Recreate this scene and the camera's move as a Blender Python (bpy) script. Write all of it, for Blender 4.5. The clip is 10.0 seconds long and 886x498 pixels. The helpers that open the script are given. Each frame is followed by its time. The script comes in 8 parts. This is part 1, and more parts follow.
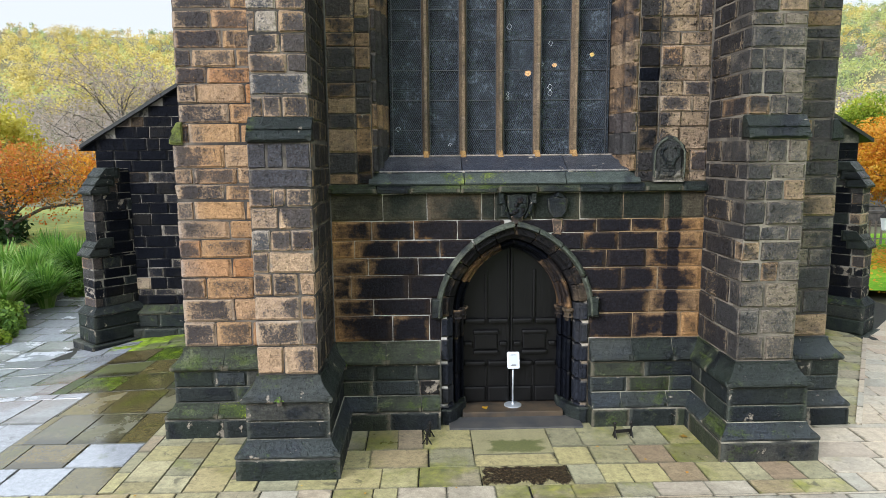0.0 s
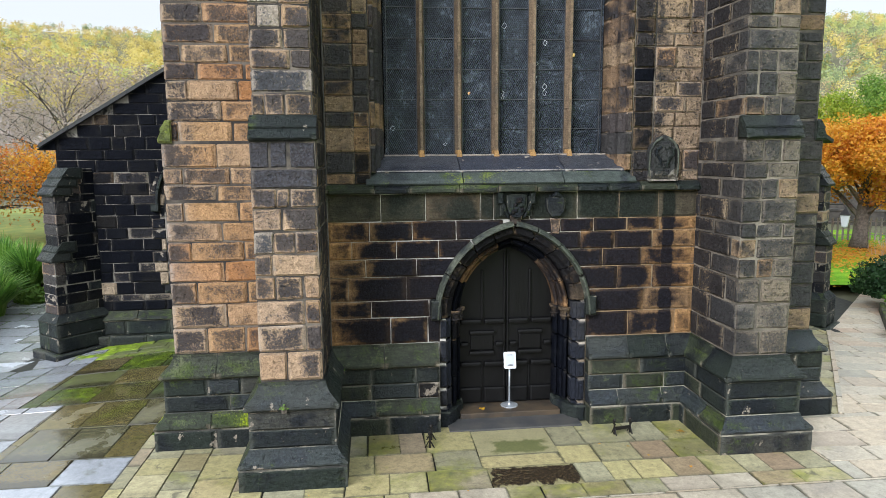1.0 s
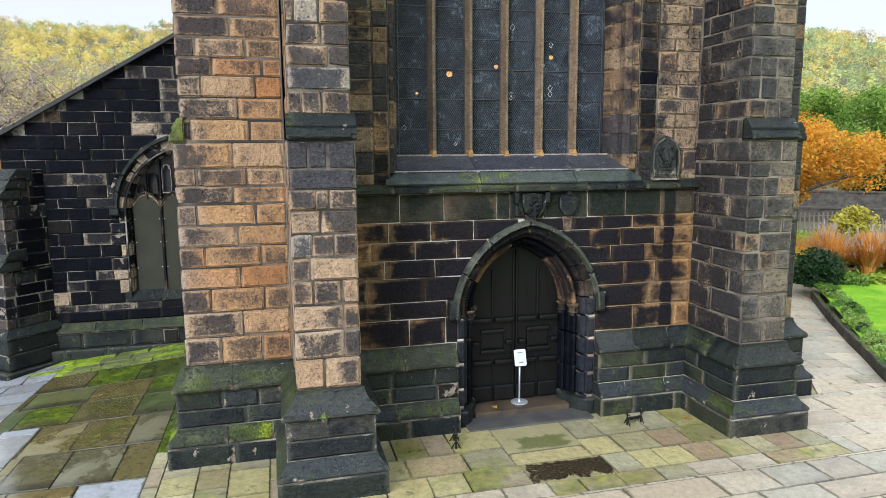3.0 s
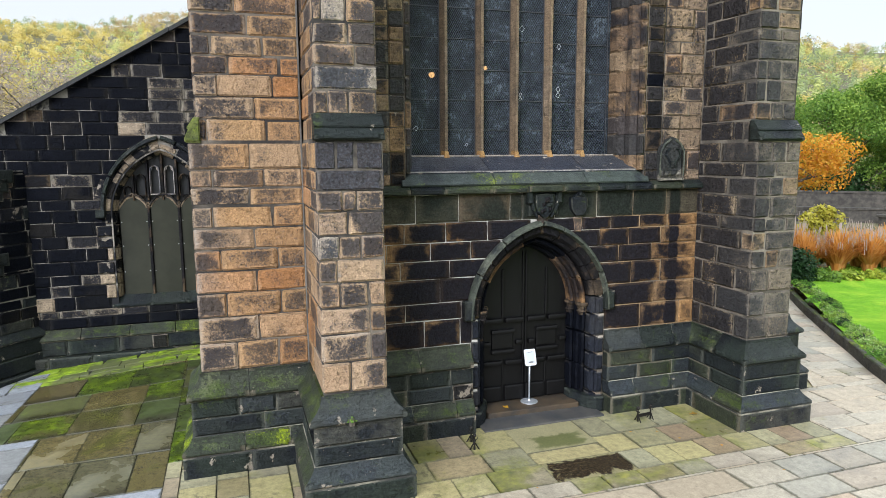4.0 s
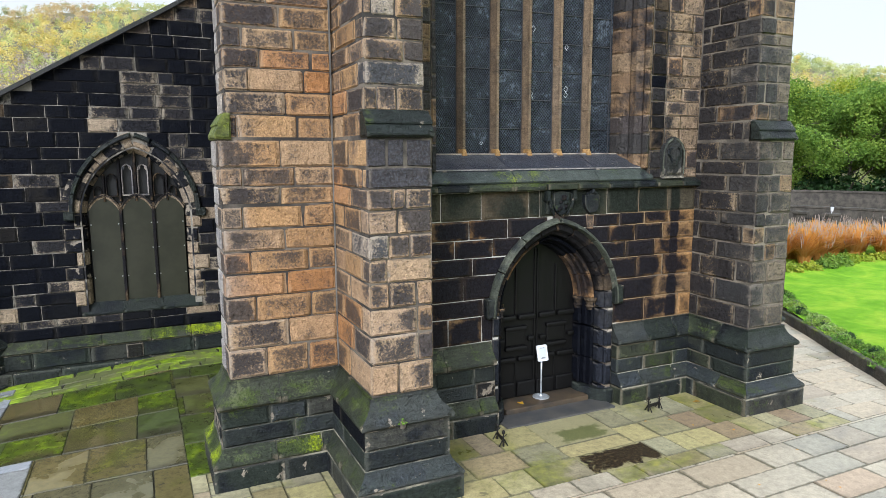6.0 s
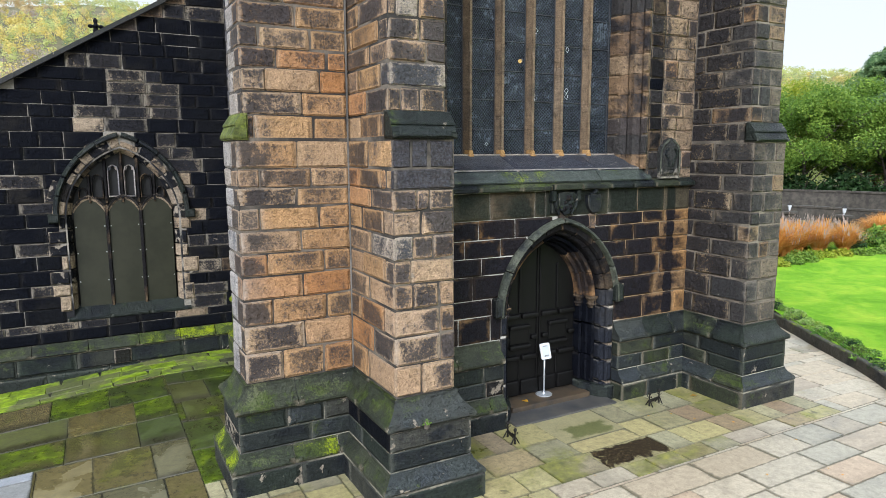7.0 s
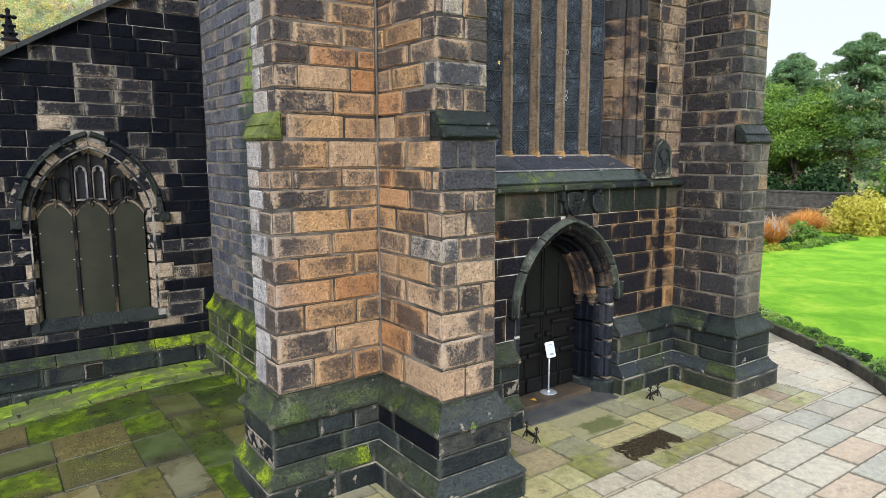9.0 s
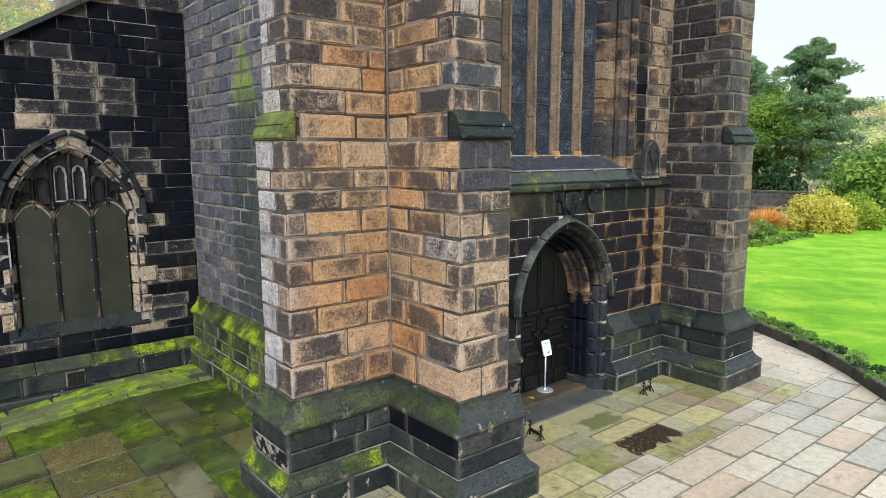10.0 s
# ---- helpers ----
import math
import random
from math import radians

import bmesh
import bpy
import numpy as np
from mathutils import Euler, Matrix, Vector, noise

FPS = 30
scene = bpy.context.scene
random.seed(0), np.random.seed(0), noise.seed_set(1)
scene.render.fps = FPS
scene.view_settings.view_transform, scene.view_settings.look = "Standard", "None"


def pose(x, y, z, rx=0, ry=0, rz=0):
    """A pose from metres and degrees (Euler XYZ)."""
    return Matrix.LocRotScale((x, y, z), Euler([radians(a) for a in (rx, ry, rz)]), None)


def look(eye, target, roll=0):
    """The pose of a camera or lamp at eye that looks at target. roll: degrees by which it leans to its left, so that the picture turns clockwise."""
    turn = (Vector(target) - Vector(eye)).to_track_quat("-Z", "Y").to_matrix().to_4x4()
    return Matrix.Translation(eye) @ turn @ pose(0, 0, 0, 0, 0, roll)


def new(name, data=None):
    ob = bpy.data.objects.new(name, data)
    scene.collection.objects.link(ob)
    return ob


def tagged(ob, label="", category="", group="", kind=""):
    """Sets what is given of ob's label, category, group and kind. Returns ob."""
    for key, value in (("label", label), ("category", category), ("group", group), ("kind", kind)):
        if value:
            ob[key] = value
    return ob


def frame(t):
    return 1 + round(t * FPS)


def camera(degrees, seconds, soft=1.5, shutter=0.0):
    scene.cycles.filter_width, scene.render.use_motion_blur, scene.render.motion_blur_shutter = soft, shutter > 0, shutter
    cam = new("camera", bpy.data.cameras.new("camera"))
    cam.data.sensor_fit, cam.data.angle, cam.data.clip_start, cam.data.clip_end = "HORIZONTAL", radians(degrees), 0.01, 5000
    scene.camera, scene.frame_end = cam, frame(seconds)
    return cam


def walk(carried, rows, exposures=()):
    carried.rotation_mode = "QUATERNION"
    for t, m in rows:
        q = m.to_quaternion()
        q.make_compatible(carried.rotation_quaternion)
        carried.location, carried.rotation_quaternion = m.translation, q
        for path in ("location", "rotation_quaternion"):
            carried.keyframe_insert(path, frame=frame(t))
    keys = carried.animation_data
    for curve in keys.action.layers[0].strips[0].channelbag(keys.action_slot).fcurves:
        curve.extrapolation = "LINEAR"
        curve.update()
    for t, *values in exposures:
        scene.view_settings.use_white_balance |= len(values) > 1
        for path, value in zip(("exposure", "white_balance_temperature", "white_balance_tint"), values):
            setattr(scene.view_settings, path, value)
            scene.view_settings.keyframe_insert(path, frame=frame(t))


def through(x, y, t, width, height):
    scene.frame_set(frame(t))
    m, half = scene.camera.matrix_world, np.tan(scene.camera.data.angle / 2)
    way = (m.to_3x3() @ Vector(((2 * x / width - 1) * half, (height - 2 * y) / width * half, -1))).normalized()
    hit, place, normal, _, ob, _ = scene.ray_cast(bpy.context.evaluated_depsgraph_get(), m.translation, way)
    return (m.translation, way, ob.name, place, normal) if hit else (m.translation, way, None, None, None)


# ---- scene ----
cam = camera(68.1, 10.0, soft=0.85)
METRES, EYE, TILT, LEAN, TURN = 8.0, 4.38, 0.0, 0.0, -1.6
ROWS = [
    (0.0, 0.0, 0.0, 0.0, -0.07, -8.21, 0.47),
    (0.5, -0.0502, 0.0092, -0.0012, -2.33, -8.21, 0.46),
    (1.0, -0.1001, 0.0189, -0.0007, -4.69, -8.23, 0.43),
    (1.5, -0.1505, 0.0275, 0.0002, -6.98, -8.25, 0.43),
    (2.0, -0.2025, 0.0376, 0.0009, -9.05, -8.25, 0.41),
    (2.5, -0.2566, 0.0451, 0.0006, -10.93, -8.28, 0.4),
    (4.0, -0.4128, 0.0847, 0.0008, -16.28, -8.22, 0.37),
    (4.5, -0.4601, 0.1041, -0.0002, -18.05, -8.21, 0.34),
    (5.0, -0.506, 0.1239, -0.0016, -19.83, -8.22, 0.32),
    (5.5, -0.5528, 0.1405, -0.0033, -21.6, -8.2, 0.29),
    (7.0, -0.6897, 0.1935, -0.0002, -26.97, -8.26, 0.22),
    (7.5, -0.7309, 0.2177, 0.0005, -28.74, -8.25, 0.21),
    (8.0, -0.7702, 0.2471, -0.0003, -30.52, -8.25, 0.2),
    (8.5, -0.809, 0.2726, 0.0, -32.32, -8.24, 0.17),
    (9.0, -0.847, 0.3005, 0.0002, -34.12, -8.22, 0.16),
    (9.5, -0.8832, 0.3276, 0.0002, -35.99, -8.25, 0.14),
    (10.0, -0.919, 0.3543, 0.0015, -37.93, -8.26, 0.1),
]
walk(cam, [(t, pose(0, 0, EYE, TILT, LEAN, TURN) @ pose(METRES * x, METRES * y, METRES * z, 90 + pitch, roll, yaw)) for t, x, y, z, yaw, pitch, roll in ROWS])

# ---------------------------------------------------------------- world and light
world = bpy.data.worlds.new("overcast_sky")
scene.world = world
world.use_nodes = True
wn = world.node_tree
wn.nodes.clear()
w_out = wn.nodes.new("ShaderNodeOutputWorld")
w_add = wn.nodes.new("ShaderNodeAddShader")
w_sky = wn.nodes.new("ShaderNodeTexSky")
w_sky.sky_type = "NISHITA"
w_sky.sun_disc = False
w_sky.sun_elevation = radians(38)
w_sky.sun_rotation = radians(222)
w_b1 = wn.nodes.new("ShaderNodeBackground")
w_b1.inputs["Strength"].default_value = 0.03
# cloud layer: an overcast sky is brightest overhead and duller near the horizon
w_b2 = wn.nodes.new("ShaderNodeBackground")
w_tone = wn.nodes.new("ShaderNodeMix")
w_tone.data_type = "RGBA"
w_tone.inputs[6].default_value = (0.94, 0.985, 1.02, 1)
w_tone.inputs[7].default_value = (0.85, 0.96, 1.06, 1)
w_co = wn.nodes.new("ShaderNodeTexCoord")
w_xyz = wn.nodes.new("ShaderNodeSeparateXYZ")
w_map = wn.nodes.new("ShaderNodeMapRange")
for k, v in ((1, 0.20), (2, 0.95), (3, 0.86), (4, 2.5)):
    w_map.inputs[k].default_value = v
wn.links.new(w_co.outputs["Generated"], w_xyz.inputs[0])
wn.links.new(w_xyz.outputs[2], w_map.inputs[0])
wn.links.new(w_map.outputs[0], w_b2.inputs["Strength"])
w_up = wn.nodes.new("ShaderNodeMapRange")
w_up.inputs[1].default_value, w_up.inputs[2].default_value = 0.22, 0.6
wn.links.new(w_xyz.outputs[2], w_up.inputs[0])
wn.links.new(w_up.outputs[0], w_tone.inputs[0])
wn.links.new(w_tone.outputs[2], w_b2.inputs["Color"])
wn.links.new(w_sky.outputs[0], w_b1.inputs["Color"])
wn.links.new(w_b1.outputs[0], w_add.inputs[0])
wn.links.new(w_b2.outputs[0], w_add.inputs[1])
wn.links.new(w_add.outputs[0], w_out.inputs["Surface"])

sun = new("sun", bpy.data.lights.new("sun", "SUN"))
sun.data.energy = 4.1
sun.data.angle = radians(30)
sun.data.color = (0.95, 0.985, 1.09)
sun.matrix_world = look((-16, -8, 15), (0, 10, 2))

# ---------------------------------------------------------------- small helpers
RND = random.Random(7)


def ground_z(x, y):
    """The paving falls gently towards the aisle corners."""
    k = min(1.0, max(0.0, (y - 10.0) / 5.5))
    if x < -4.4:
        return -0.095 * k * min(4.6, -4.4 - x)
    return -0.06 * k * min(4.0, max(0.0, x - 7.0))


def mesh_of(name, verts, faces, mat=None, smooth=False):
    me = bpy.data.meshes.new(name)
    me.from_pydata(verts, [], faces)
    if mat is not None:
        me.materials.append(mat)
    if smooth:
        me.shade_smooth()
    me.update()
    return me


def add(name, verts, faces, mat, parent=None, smooth=False, label=""):
    ob = new(name, mesh_of(name, verts, faces, mat, smooth))
    if parent is not None:
        ob.parent = parent
    if label:
        ob["label"] = label
    return ob


def part(name, bm, mat, parent, label="", smooth=False):
    me = bpy.data.meshes.new(name)
    bmesh.ops.recalc_face_normals(bm, faces=bm.faces)
    bm.to_mesh(me)
    bm.free()
    me.materials.append(mat)
    if smooth:
        me.shade_smooth()
    ob = new(name, me)
    if parent is not None:
        ob.parent = parent
    if label:
        ob["label"] = label
    return ob


def bm_box(bm, x0, x1, y0, y1, z0, z1, bev=0.0):
    vs = [bm.verts.new((x, y, z)) for z in (z0, z1) for x, y in ((x0, y0), (x1, y0), (x1, y1), (x0, y1))]
    fs = [bm.faces.new([vs[i] for i in f]) for f in ((3, 2, 1, 0), (4, 5, 6, 7), (0, 1, 5, 4), (1, 2, 6, 5), (2, 3, 7, 6), (3, 0, 4, 7))]
    if bev:
        es = {e for f in fs for e in f.edges}
        bmesh.ops.bevel(bm, geom=list(es), offset=bev, segments=2, affect="EDGES", profile=0.6)
    return vs


def box(name, x0, x1, y0, y1, z0, z1, mat, parent=None, bev=0.0, label=""):
    bm = bmesh.new()
    bm_box(bm, x0, x1, y0, y1, z0, z1, bev)
    return part(name, bm, mat, parent, label)


def bm_prism(bm, poly, a0, a1, axis="y"):
    """Extrudes a flat outline: axis y takes (x, z), axis x takes (y, z), axis z takes (x, y)."""
    def at(p, a):
        return {"y": (p[0], a, p[1]), "x": (a, p[0], p[1]), "z": (p[0], p[1], a)}[axis]
    lo = [bm.verts.new(at(p, a0)) for p in poly]
    hi = [bm.verts.new(at(p, a1)) for p in poly]
    n = len(poly)
    f = [bm.faces.new(lo), bm.faces.new(hi[::-1])]
    for i in range(n):
        bm.faces.new((lo[i], lo[(i + 1) % n], hi[(i + 1) % n], hi[i]))
    bm.normal_update()
    bmesh.ops.triangulate(bm, faces=[g for g in f if len(g.verts) > 4])


def prism(name, poly, a0, a1, mat, parent=None, axis="y", label=""):
    bm = bmesh.new()
    bm_prism(bm, poly, a0, a1, axis)
    return part(name, bm, mat, parent, label)


def bm_tube(bm, pts, radii, sides=6):
    """A tapered tube along a line of points."""
    rings = []
    for i, p in enumerate(pts):
        p = Vector(p)
        d = (Vector(pts[min(i + 1, len(pts) - 1)]) - Vector(pts[max(i - 1, 0)])).normalized()
        u = d.orthogonal().normalized()
        v = d.cross(u)
        r = radii[i] if hasattr(radii, "__len__") else radii
        rings.append([bm.verts.new(p + (u * math.cos(a) + v * math.sin(a)) * r) for a in [2 * math.pi * k / sides for k in range(sides)]])
    for a, b in zip(rings, rings[1:]):
        # match the nearest start corner, so that the skin does not twist
        s = min(range(sides), key=lambda k: (a[0].co - b[k].co).length)
        b[:] = b[s:] + b[:s]
        for k in range(sides):
            bm.faces.new((a[k], a[(k + 1) % sides], b[(k + 1) % sides], b[k]))
    bm.faces.new(rings[0][::-1])
    bm.faces.new(rings[-1])


def lathe(bm, profile, cx, cy, sides=16):
    rings = [[bm.verts.new((cx + r * math.cos(2 * math.pi * k / sides), cy + r * math.sin(2 * math.pi * k / sides), z)) for k in range(sides)] for r, z in profile]
    for a, b in zip(rings, rings[1:]):
        for k in range(sides):
            bm.faces.new((a[k], a[(k + 1) % sides], b[(k + 1) % sides], b[k]))
    bm.faces.new(rings[0][::-1])
    bm.faces.new(rings[-1])


# ---------------------------------------------------------------- materials
class Nodes:
    """A thin wrapper that makes and links shader nodes."""

    def __init__(self, name):
        self.mat = bpy.data.materials.new(name)
        self.mat.use_nodes = True
        self.nt = self.mat.node_tree
        self.nt.nodes.clear()
        self.out = self.nt.nodes.new("ShaderNodeOutputMaterial")

    def put(self, socket, value):
        if hasattr(value, "is_linked") or hasattr(value, "links"):
            self.nt.links.new(value, socket)
        else:
            if socket.type == "RGBA" and len(value) == 3:
                value = (*value, 1)
            socket.default_value = value

    def node(self, kind, ins=(), operation="", use_clamp=False, interpolation_type="", data_type="", blend_type=""):
        n = self.nt.nodes.new(kind)
        if operation:
            n.operation = operation
        if use_clamp:
            n.use_clamp = True
        if interpolation_type:
            n.interpolation_type = interpolation_type
        if data_type:
            n.data_type = data_type
        if blend_type:
            n.blend_type = blend_type
        for k, v in dict(ins).items():
            self.put(n.inputs[k], v)
        return n

    def math(self, op, a, b=0.0, clamp=False):
        return self.node("ShaderNodeMath", {0: a, 1: b}, operation=op, use_clamp=clamp).outputs[0]

    def ramp(self, fac, stops):
        n = self.node("ShaderNodeValToRGB", {0: fac})
        e = n.color_ramp.elements
        while len(e) > 1:
            e.remove(e[-1])
        e[0].position, e[0].color = stops[0][0], (*stops[0][1], 1)
        for p, c in stops[1:]:
            k = e.new(p)
            k.color = (*c, 1)
        return n.outputs[0]

    def step(self, value, lo, hi, a=0.0, b=1.0):
        n = self.node("ShaderNodeMapRange", {0: value, 1: lo, 2: hi, 3: a, 4: b}, interpolation_type="SMOOTHSTEP")
        return n.outputs[0]

    def noise(self, vec, scale, detail=4.0, rough=0.55, distort=0.0):
        return self.node("ShaderNodeTexNoise", {"Vector": vec, "Scale": scale, "Detail": detail, "Roughness": rough, "Distortion": distort}).outputs[0]

    def mix(self, fac, a, b, blend="MIX"):
        n = self.node("ShaderNodeMix", data_type="RGBA", blend_type=blend)
        self.put(n.inputs[0], fac)
        self.put(n.inputs[6], a)
        self.put(n.inputs[7], b)
        return n.outputs[2]

    def bump(self, height, strength, distance, normal=None):
        ins = {"Strength": strength, "Distance": distance, "Height": height}
        if normal is not None:
            ins["Normal"] = normal
        return self.node("ShaderNodeBump", ins).outputs[0]

    def finish(self, **ins):
        b = self.node("ShaderNodeBsdfPrincipled")
        for k, v in ins.items():
            self.put(b.inputs[k.replace("_", " ")], v)
        self.nt.links.new(b.outputs[0], self.out.inputs["Surface"])
        return self.mat


def grey(v):
    return (v, v, v)


def piece_random(n):
    """One random number a piece, whether it is an object or an island; and a second one."""
    r = n.math("FRACT", n.math("ADD", n.node("ShaderNodeObjectInfo").outputs["Random"], n.node("ShaderNodeNewGeometry").outputs["Random Per Island"]))
    return r, n.math("FRACT", n.math("MULTIPLY", r, 17.31))


def edge_distance(n):
    """How far a point of a block's face is from the nearest arris, 0 to 0.5, from the block's own box."""
    sep = n.node("ShaderNodeSeparateXYZ", {0: n.node("ShaderNodeTexCoord").outputs["Generated"]})
    d = [n.math("MINIMUM", sep.outputs[k], n.math("SUBTRACT", 1.0, sep.outputs[k])) for k in range(3)]
    lo, hi = n.math("MINIMUM", d[0], d[1]), n.math("MAXIMUM", d[0], d[1])
    return n.math("MAXIMUM", lo, n.math("MINIMUM", hi, d[2]))


def stone_material(name, cols, soot=0.3, soot_col=(0.012, 0.013, 0.016), pale=0.0, moss=0.0, moss_top=0.0, rough=(0.5, 0.85), bump=0.6, grain=0.75, rim=0.5, rim_col=(0.36, 0.29, 0.21), tool=0.4, pits=0.25, spec=0.25, lush=0.35, soft=0.26, veil=0.94, core=None, rim_w=1.0, speck=0.0, each=0.16, hollow=0.22, zband=None, tint=0.0, streak=None, face_y=None, drip=None):
    """Weathered gritstone: a tone for each block, grain and pits, soot crust in patches, worn paler arrises, scaled spots, moss that likes ledges."""
    n = Nodes(name)
    geo = n.node("ShaderNodeNewGeometry")
    pos = geo.outputs["Position"]
    r, r2 = piece_random(n)
    off = n.node("ShaderNodeCombineXYZ", {0: n.math("MULTIPLY", r, 31.0), 1: n.math("MULTIPLY", r2, 17.0), 2: r}).outputs[0]
    vec = n.node("ShaderNodeVectorMath", {0: pos, 1: off}, operation="ADD").outputs[0]
    wide = n.noise(pos, 1.3, 5, 0.6, 0.4)
    big = n.noise(vec, 3.2, 6, 0.65, 0.5)
    mid = n.noise(vec, 11.0, 7, 0.7, 0.3)
    fine = n.noise(vec, 34.0, 5, 0.72)
    flat = n.node("ShaderNodeVectorMath", {0: vec, 1: (6.0, 6.0, 46.0)}, operation="MULTIPLY").outputs[0]
    lines = n.noise(flat, 1.0, 4, 0.65, 0.6)
    k = len(cols)
    col = n.ramp(r, [(i / max(1, k - 1), c) for i, c in enumerate(cols)])
    col = n.mix(0.5, col, n.ramp(r2, [(0.0, grey(0.72)), (0.5, grey(1.0)), (1.0, grey(1.25))]), "MULTIPLY")
    col = n.mix(grain, col, n.ramp(mid, [(0.28, grey(0.42)), (0.45, grey(0.85)), (0.58, grey(1.1)), (0.75, grey(1.5))]), "MULTIPLY")
    grit = n.noise(vec, 62.0, 3, 0.6)
    col = n.mix(0.55, col, n.ramp(fine, [(0.32, grey(0.45)), (0.5, grey(1.0)), (0.66, grey(1.45))]), "MULTIPLY")
    col = n.mix(0.4, col, n.ramp(grit, [(0.34, grey(0.4)), (0.5, grey(1.0)), (0.66, grey(1.7))]), "MULTIPLY")
    if tool:
        col = n.mix(tool, col, n.ramp(lines, [(0.32, grey(0.35)), (0.5, grey(1.0)), (0.7, grey(1.5))]), "MULTIPLY")
    # worn arrises
    dist = edge_distance(n)
    e = n.math("ADD", dist, n.math("MULTIPLY", n.math("SUBTRACT", mid, 0.5), 0.2))
    ef = n.step(e, 0.02 * rim_w, 0.085 * rim_w, 1.0, 0.0)
    # soot keeps to the middle of a face and thins out towards its arrises
    heart = n.step(e, 0.01, 0.17 * rim_w)
    s = n.math("ADD", n.math("MULTIPLY", big, 0.6), n.math("MULTIPLY", n.math("SUBTRACT", r2, 0.5), each))
    s = n.math("ADD", s, n.math("MULTIPLY", heart, hollow))
    s = n.math("ADD", s, 0.36 - hollow)
    s = n.math("ADD", s, n.math("MULTIPLY", n.math("SUBTRACT", mid, 0.5), 0.35))
    s = n.math("ADD", s, n.math("MULTIPLY", n.math("SUBTRACT", wide, 0.5), 1.3))
    if speck:
        s = n.math("ADD", s, n.math("MULTIPLY", n.math("SUBTRACT", fine, 0.5), speck))
    if core is not None:
        # rain reaches the outer arrises, where soot has crusted and the surface bleached; the angle between two piers keeps its amber
        cx, cy, r0, r1, much = core
        if cy is None:
            plan = n.math("ABSOLUTE", n.math("SUBTRACT", n.node("ShaderNodeSeparateXYZ", {0: pos}).outputs[0], cx))
        else:
            plan = n.node("ShaderNodeVectorMath", {0: n.node("ShaderNodeVectorMath", {0: pos, 1: (1, 1, 0)}, operation="MULTIPLY").outputs[0], 1: (cx, cy, 0)}, operation="DISTANCE").outputs["Value"]
        far = n.step(n.math("ADD", plan, n.math("MULTIPLY", n.math("SUBTRACT", wide, 0.5), 1.2)), r0, r1)
        s = n.math("ADD", s, n.math("MULTIPLY", n.math("SUBTRACT", far, 0.35 if much > 0 else 0.0), much))
        if tint:
            rim_col = n.mix(far, rim_col, (0.47, 0.42, 0.37))
            col = n.mix(n.math("MULTIPLY", far, tint), col, (0.37, 0.325, 0.285))
    if drip is not None:
        dx = n.math("ABSOLUTE", n.math("SUBTRACT", n.node("ShaderNodeSeparateXYZ", {0: pos}).outputs[0], drip))
        s = n.math("ADD", s, n.math("MULTIPLY", n.step(n.math("ADD", dx, n.math("MULTIPLY", n.math("SUBTRACT", wide, 0.5), 0.3)), 0.14, 0.05), 0.7))
    if face_y is not None:
        s = n.math("ADD", s, n.math("MULTIPLY", n.step(n.math("ADD", n.node("ShaderNodeSeparateXYZ", {0: pos}).outputs[1], n.math("MULTIPLY", n.math("SUBTRACT", big, 0.5), 0.12)), face_y + 0.05, face_y), 1.1))
    if zband is not None:
        zz = n.math("ADD", n.node("ShaderNodeSeparateXYZ", {0: pos}).outputs[2], n.math("MULTIPLY", n.math("SUBTRACT", wide, 0.5), 1.4))
        s = n.math("ADD", s, n.math("MULTIPLY", n.step(zz, zband[0], zband[1]), zband[2]))
    sf = n.step(s, 0.92 - 0.7 * soot, 0.92 + soft - 0.7 * soot)
    col = n.mix(n.math("MULTIPLY", sf, veil), col, n.mix(n.step(fine, 0.4, 0.68), soot_col, tuple(3.0 * c for c in soot_col)))
    col = n.mix(n.math("MULTIPLY", ef, 0.5 * rim), col, rim_col)
    if pale:
        spots = n.step(n.math("ADD", n.noise(vec, 4.5, 5, 0.62, 0.3), n.math("MULTIPLY", ef, 0.08)), 0.72 - 0.22 * pale, 0.76 - 0.2 * pale)
        col = n.mix(n.math("MULTIPLY", spots, 0.85), col, n.mix(mid, (0.20, 0.16, 0.12), (0.46, 0.40, 0.32)))
    if moss or moss_top:
        nz = n.node("ShaderNodeSeparateXYZ", {0: geo.outputs["Normal"]}).outputs[2]
        want = n.math("ADD", n.math("MULTIPLY", n.step(nz, 0.2, 0.75), moss_top), moss)
        patch = n.math("ADD", n.noise(pos, 1.5, 7, 0.7, 0.5), n.math("ADD", n.math("MULTIPLY", n.math("SUBTRACT", fine, 0.5), 0.4), n.math("MULTIPLY", n.math("SUBTRACT", mid, 0.5), 0.45)))
        mf = n.step(n.math("ADD", patch, n.math("MULTIPLY", want, 0.45)), 0.66, 0.80)
        mcol = n.ramp(n.math("ADD", n.math("MULTIPLY", n.noise(pos, 2.7, 4), 0.6), n.math("MULTIPLY", fine, 0.4)), [(0.38, (0.014, 0.022, 0.007)), (0.5, (0.05, 0.072, 0.012)), (0.62, tuple(0.08 + lush * v for v in (0.30, 0.40, -0.16)))])
        col = n.mix(n.math("MULTIPLY", mf, 0.9), col, mcol)
    if streak is not None:
        # green algae in a tall tongue where water runs down a wall that faces west, dark and wet below it
        at, wide_at, z0, z1 = streak
        xyz = n.node("ShaderNodeSeparateXYZ", {0: pos})
        up = n.step(n.math("ADD", xyz.outputs[2], n.math("MULTIPLY", n.math("SUBTRACT", big, 0.5), 0.5)), z0, z1)
        off_y = n.math("ADD", n.math("ABSOLUTE", n.math("SUBTRACT", xyz.outputs[1], at)), n.math("MULTIPLY", n.math("SUBTRACT", mid, 0.5), 0.35))
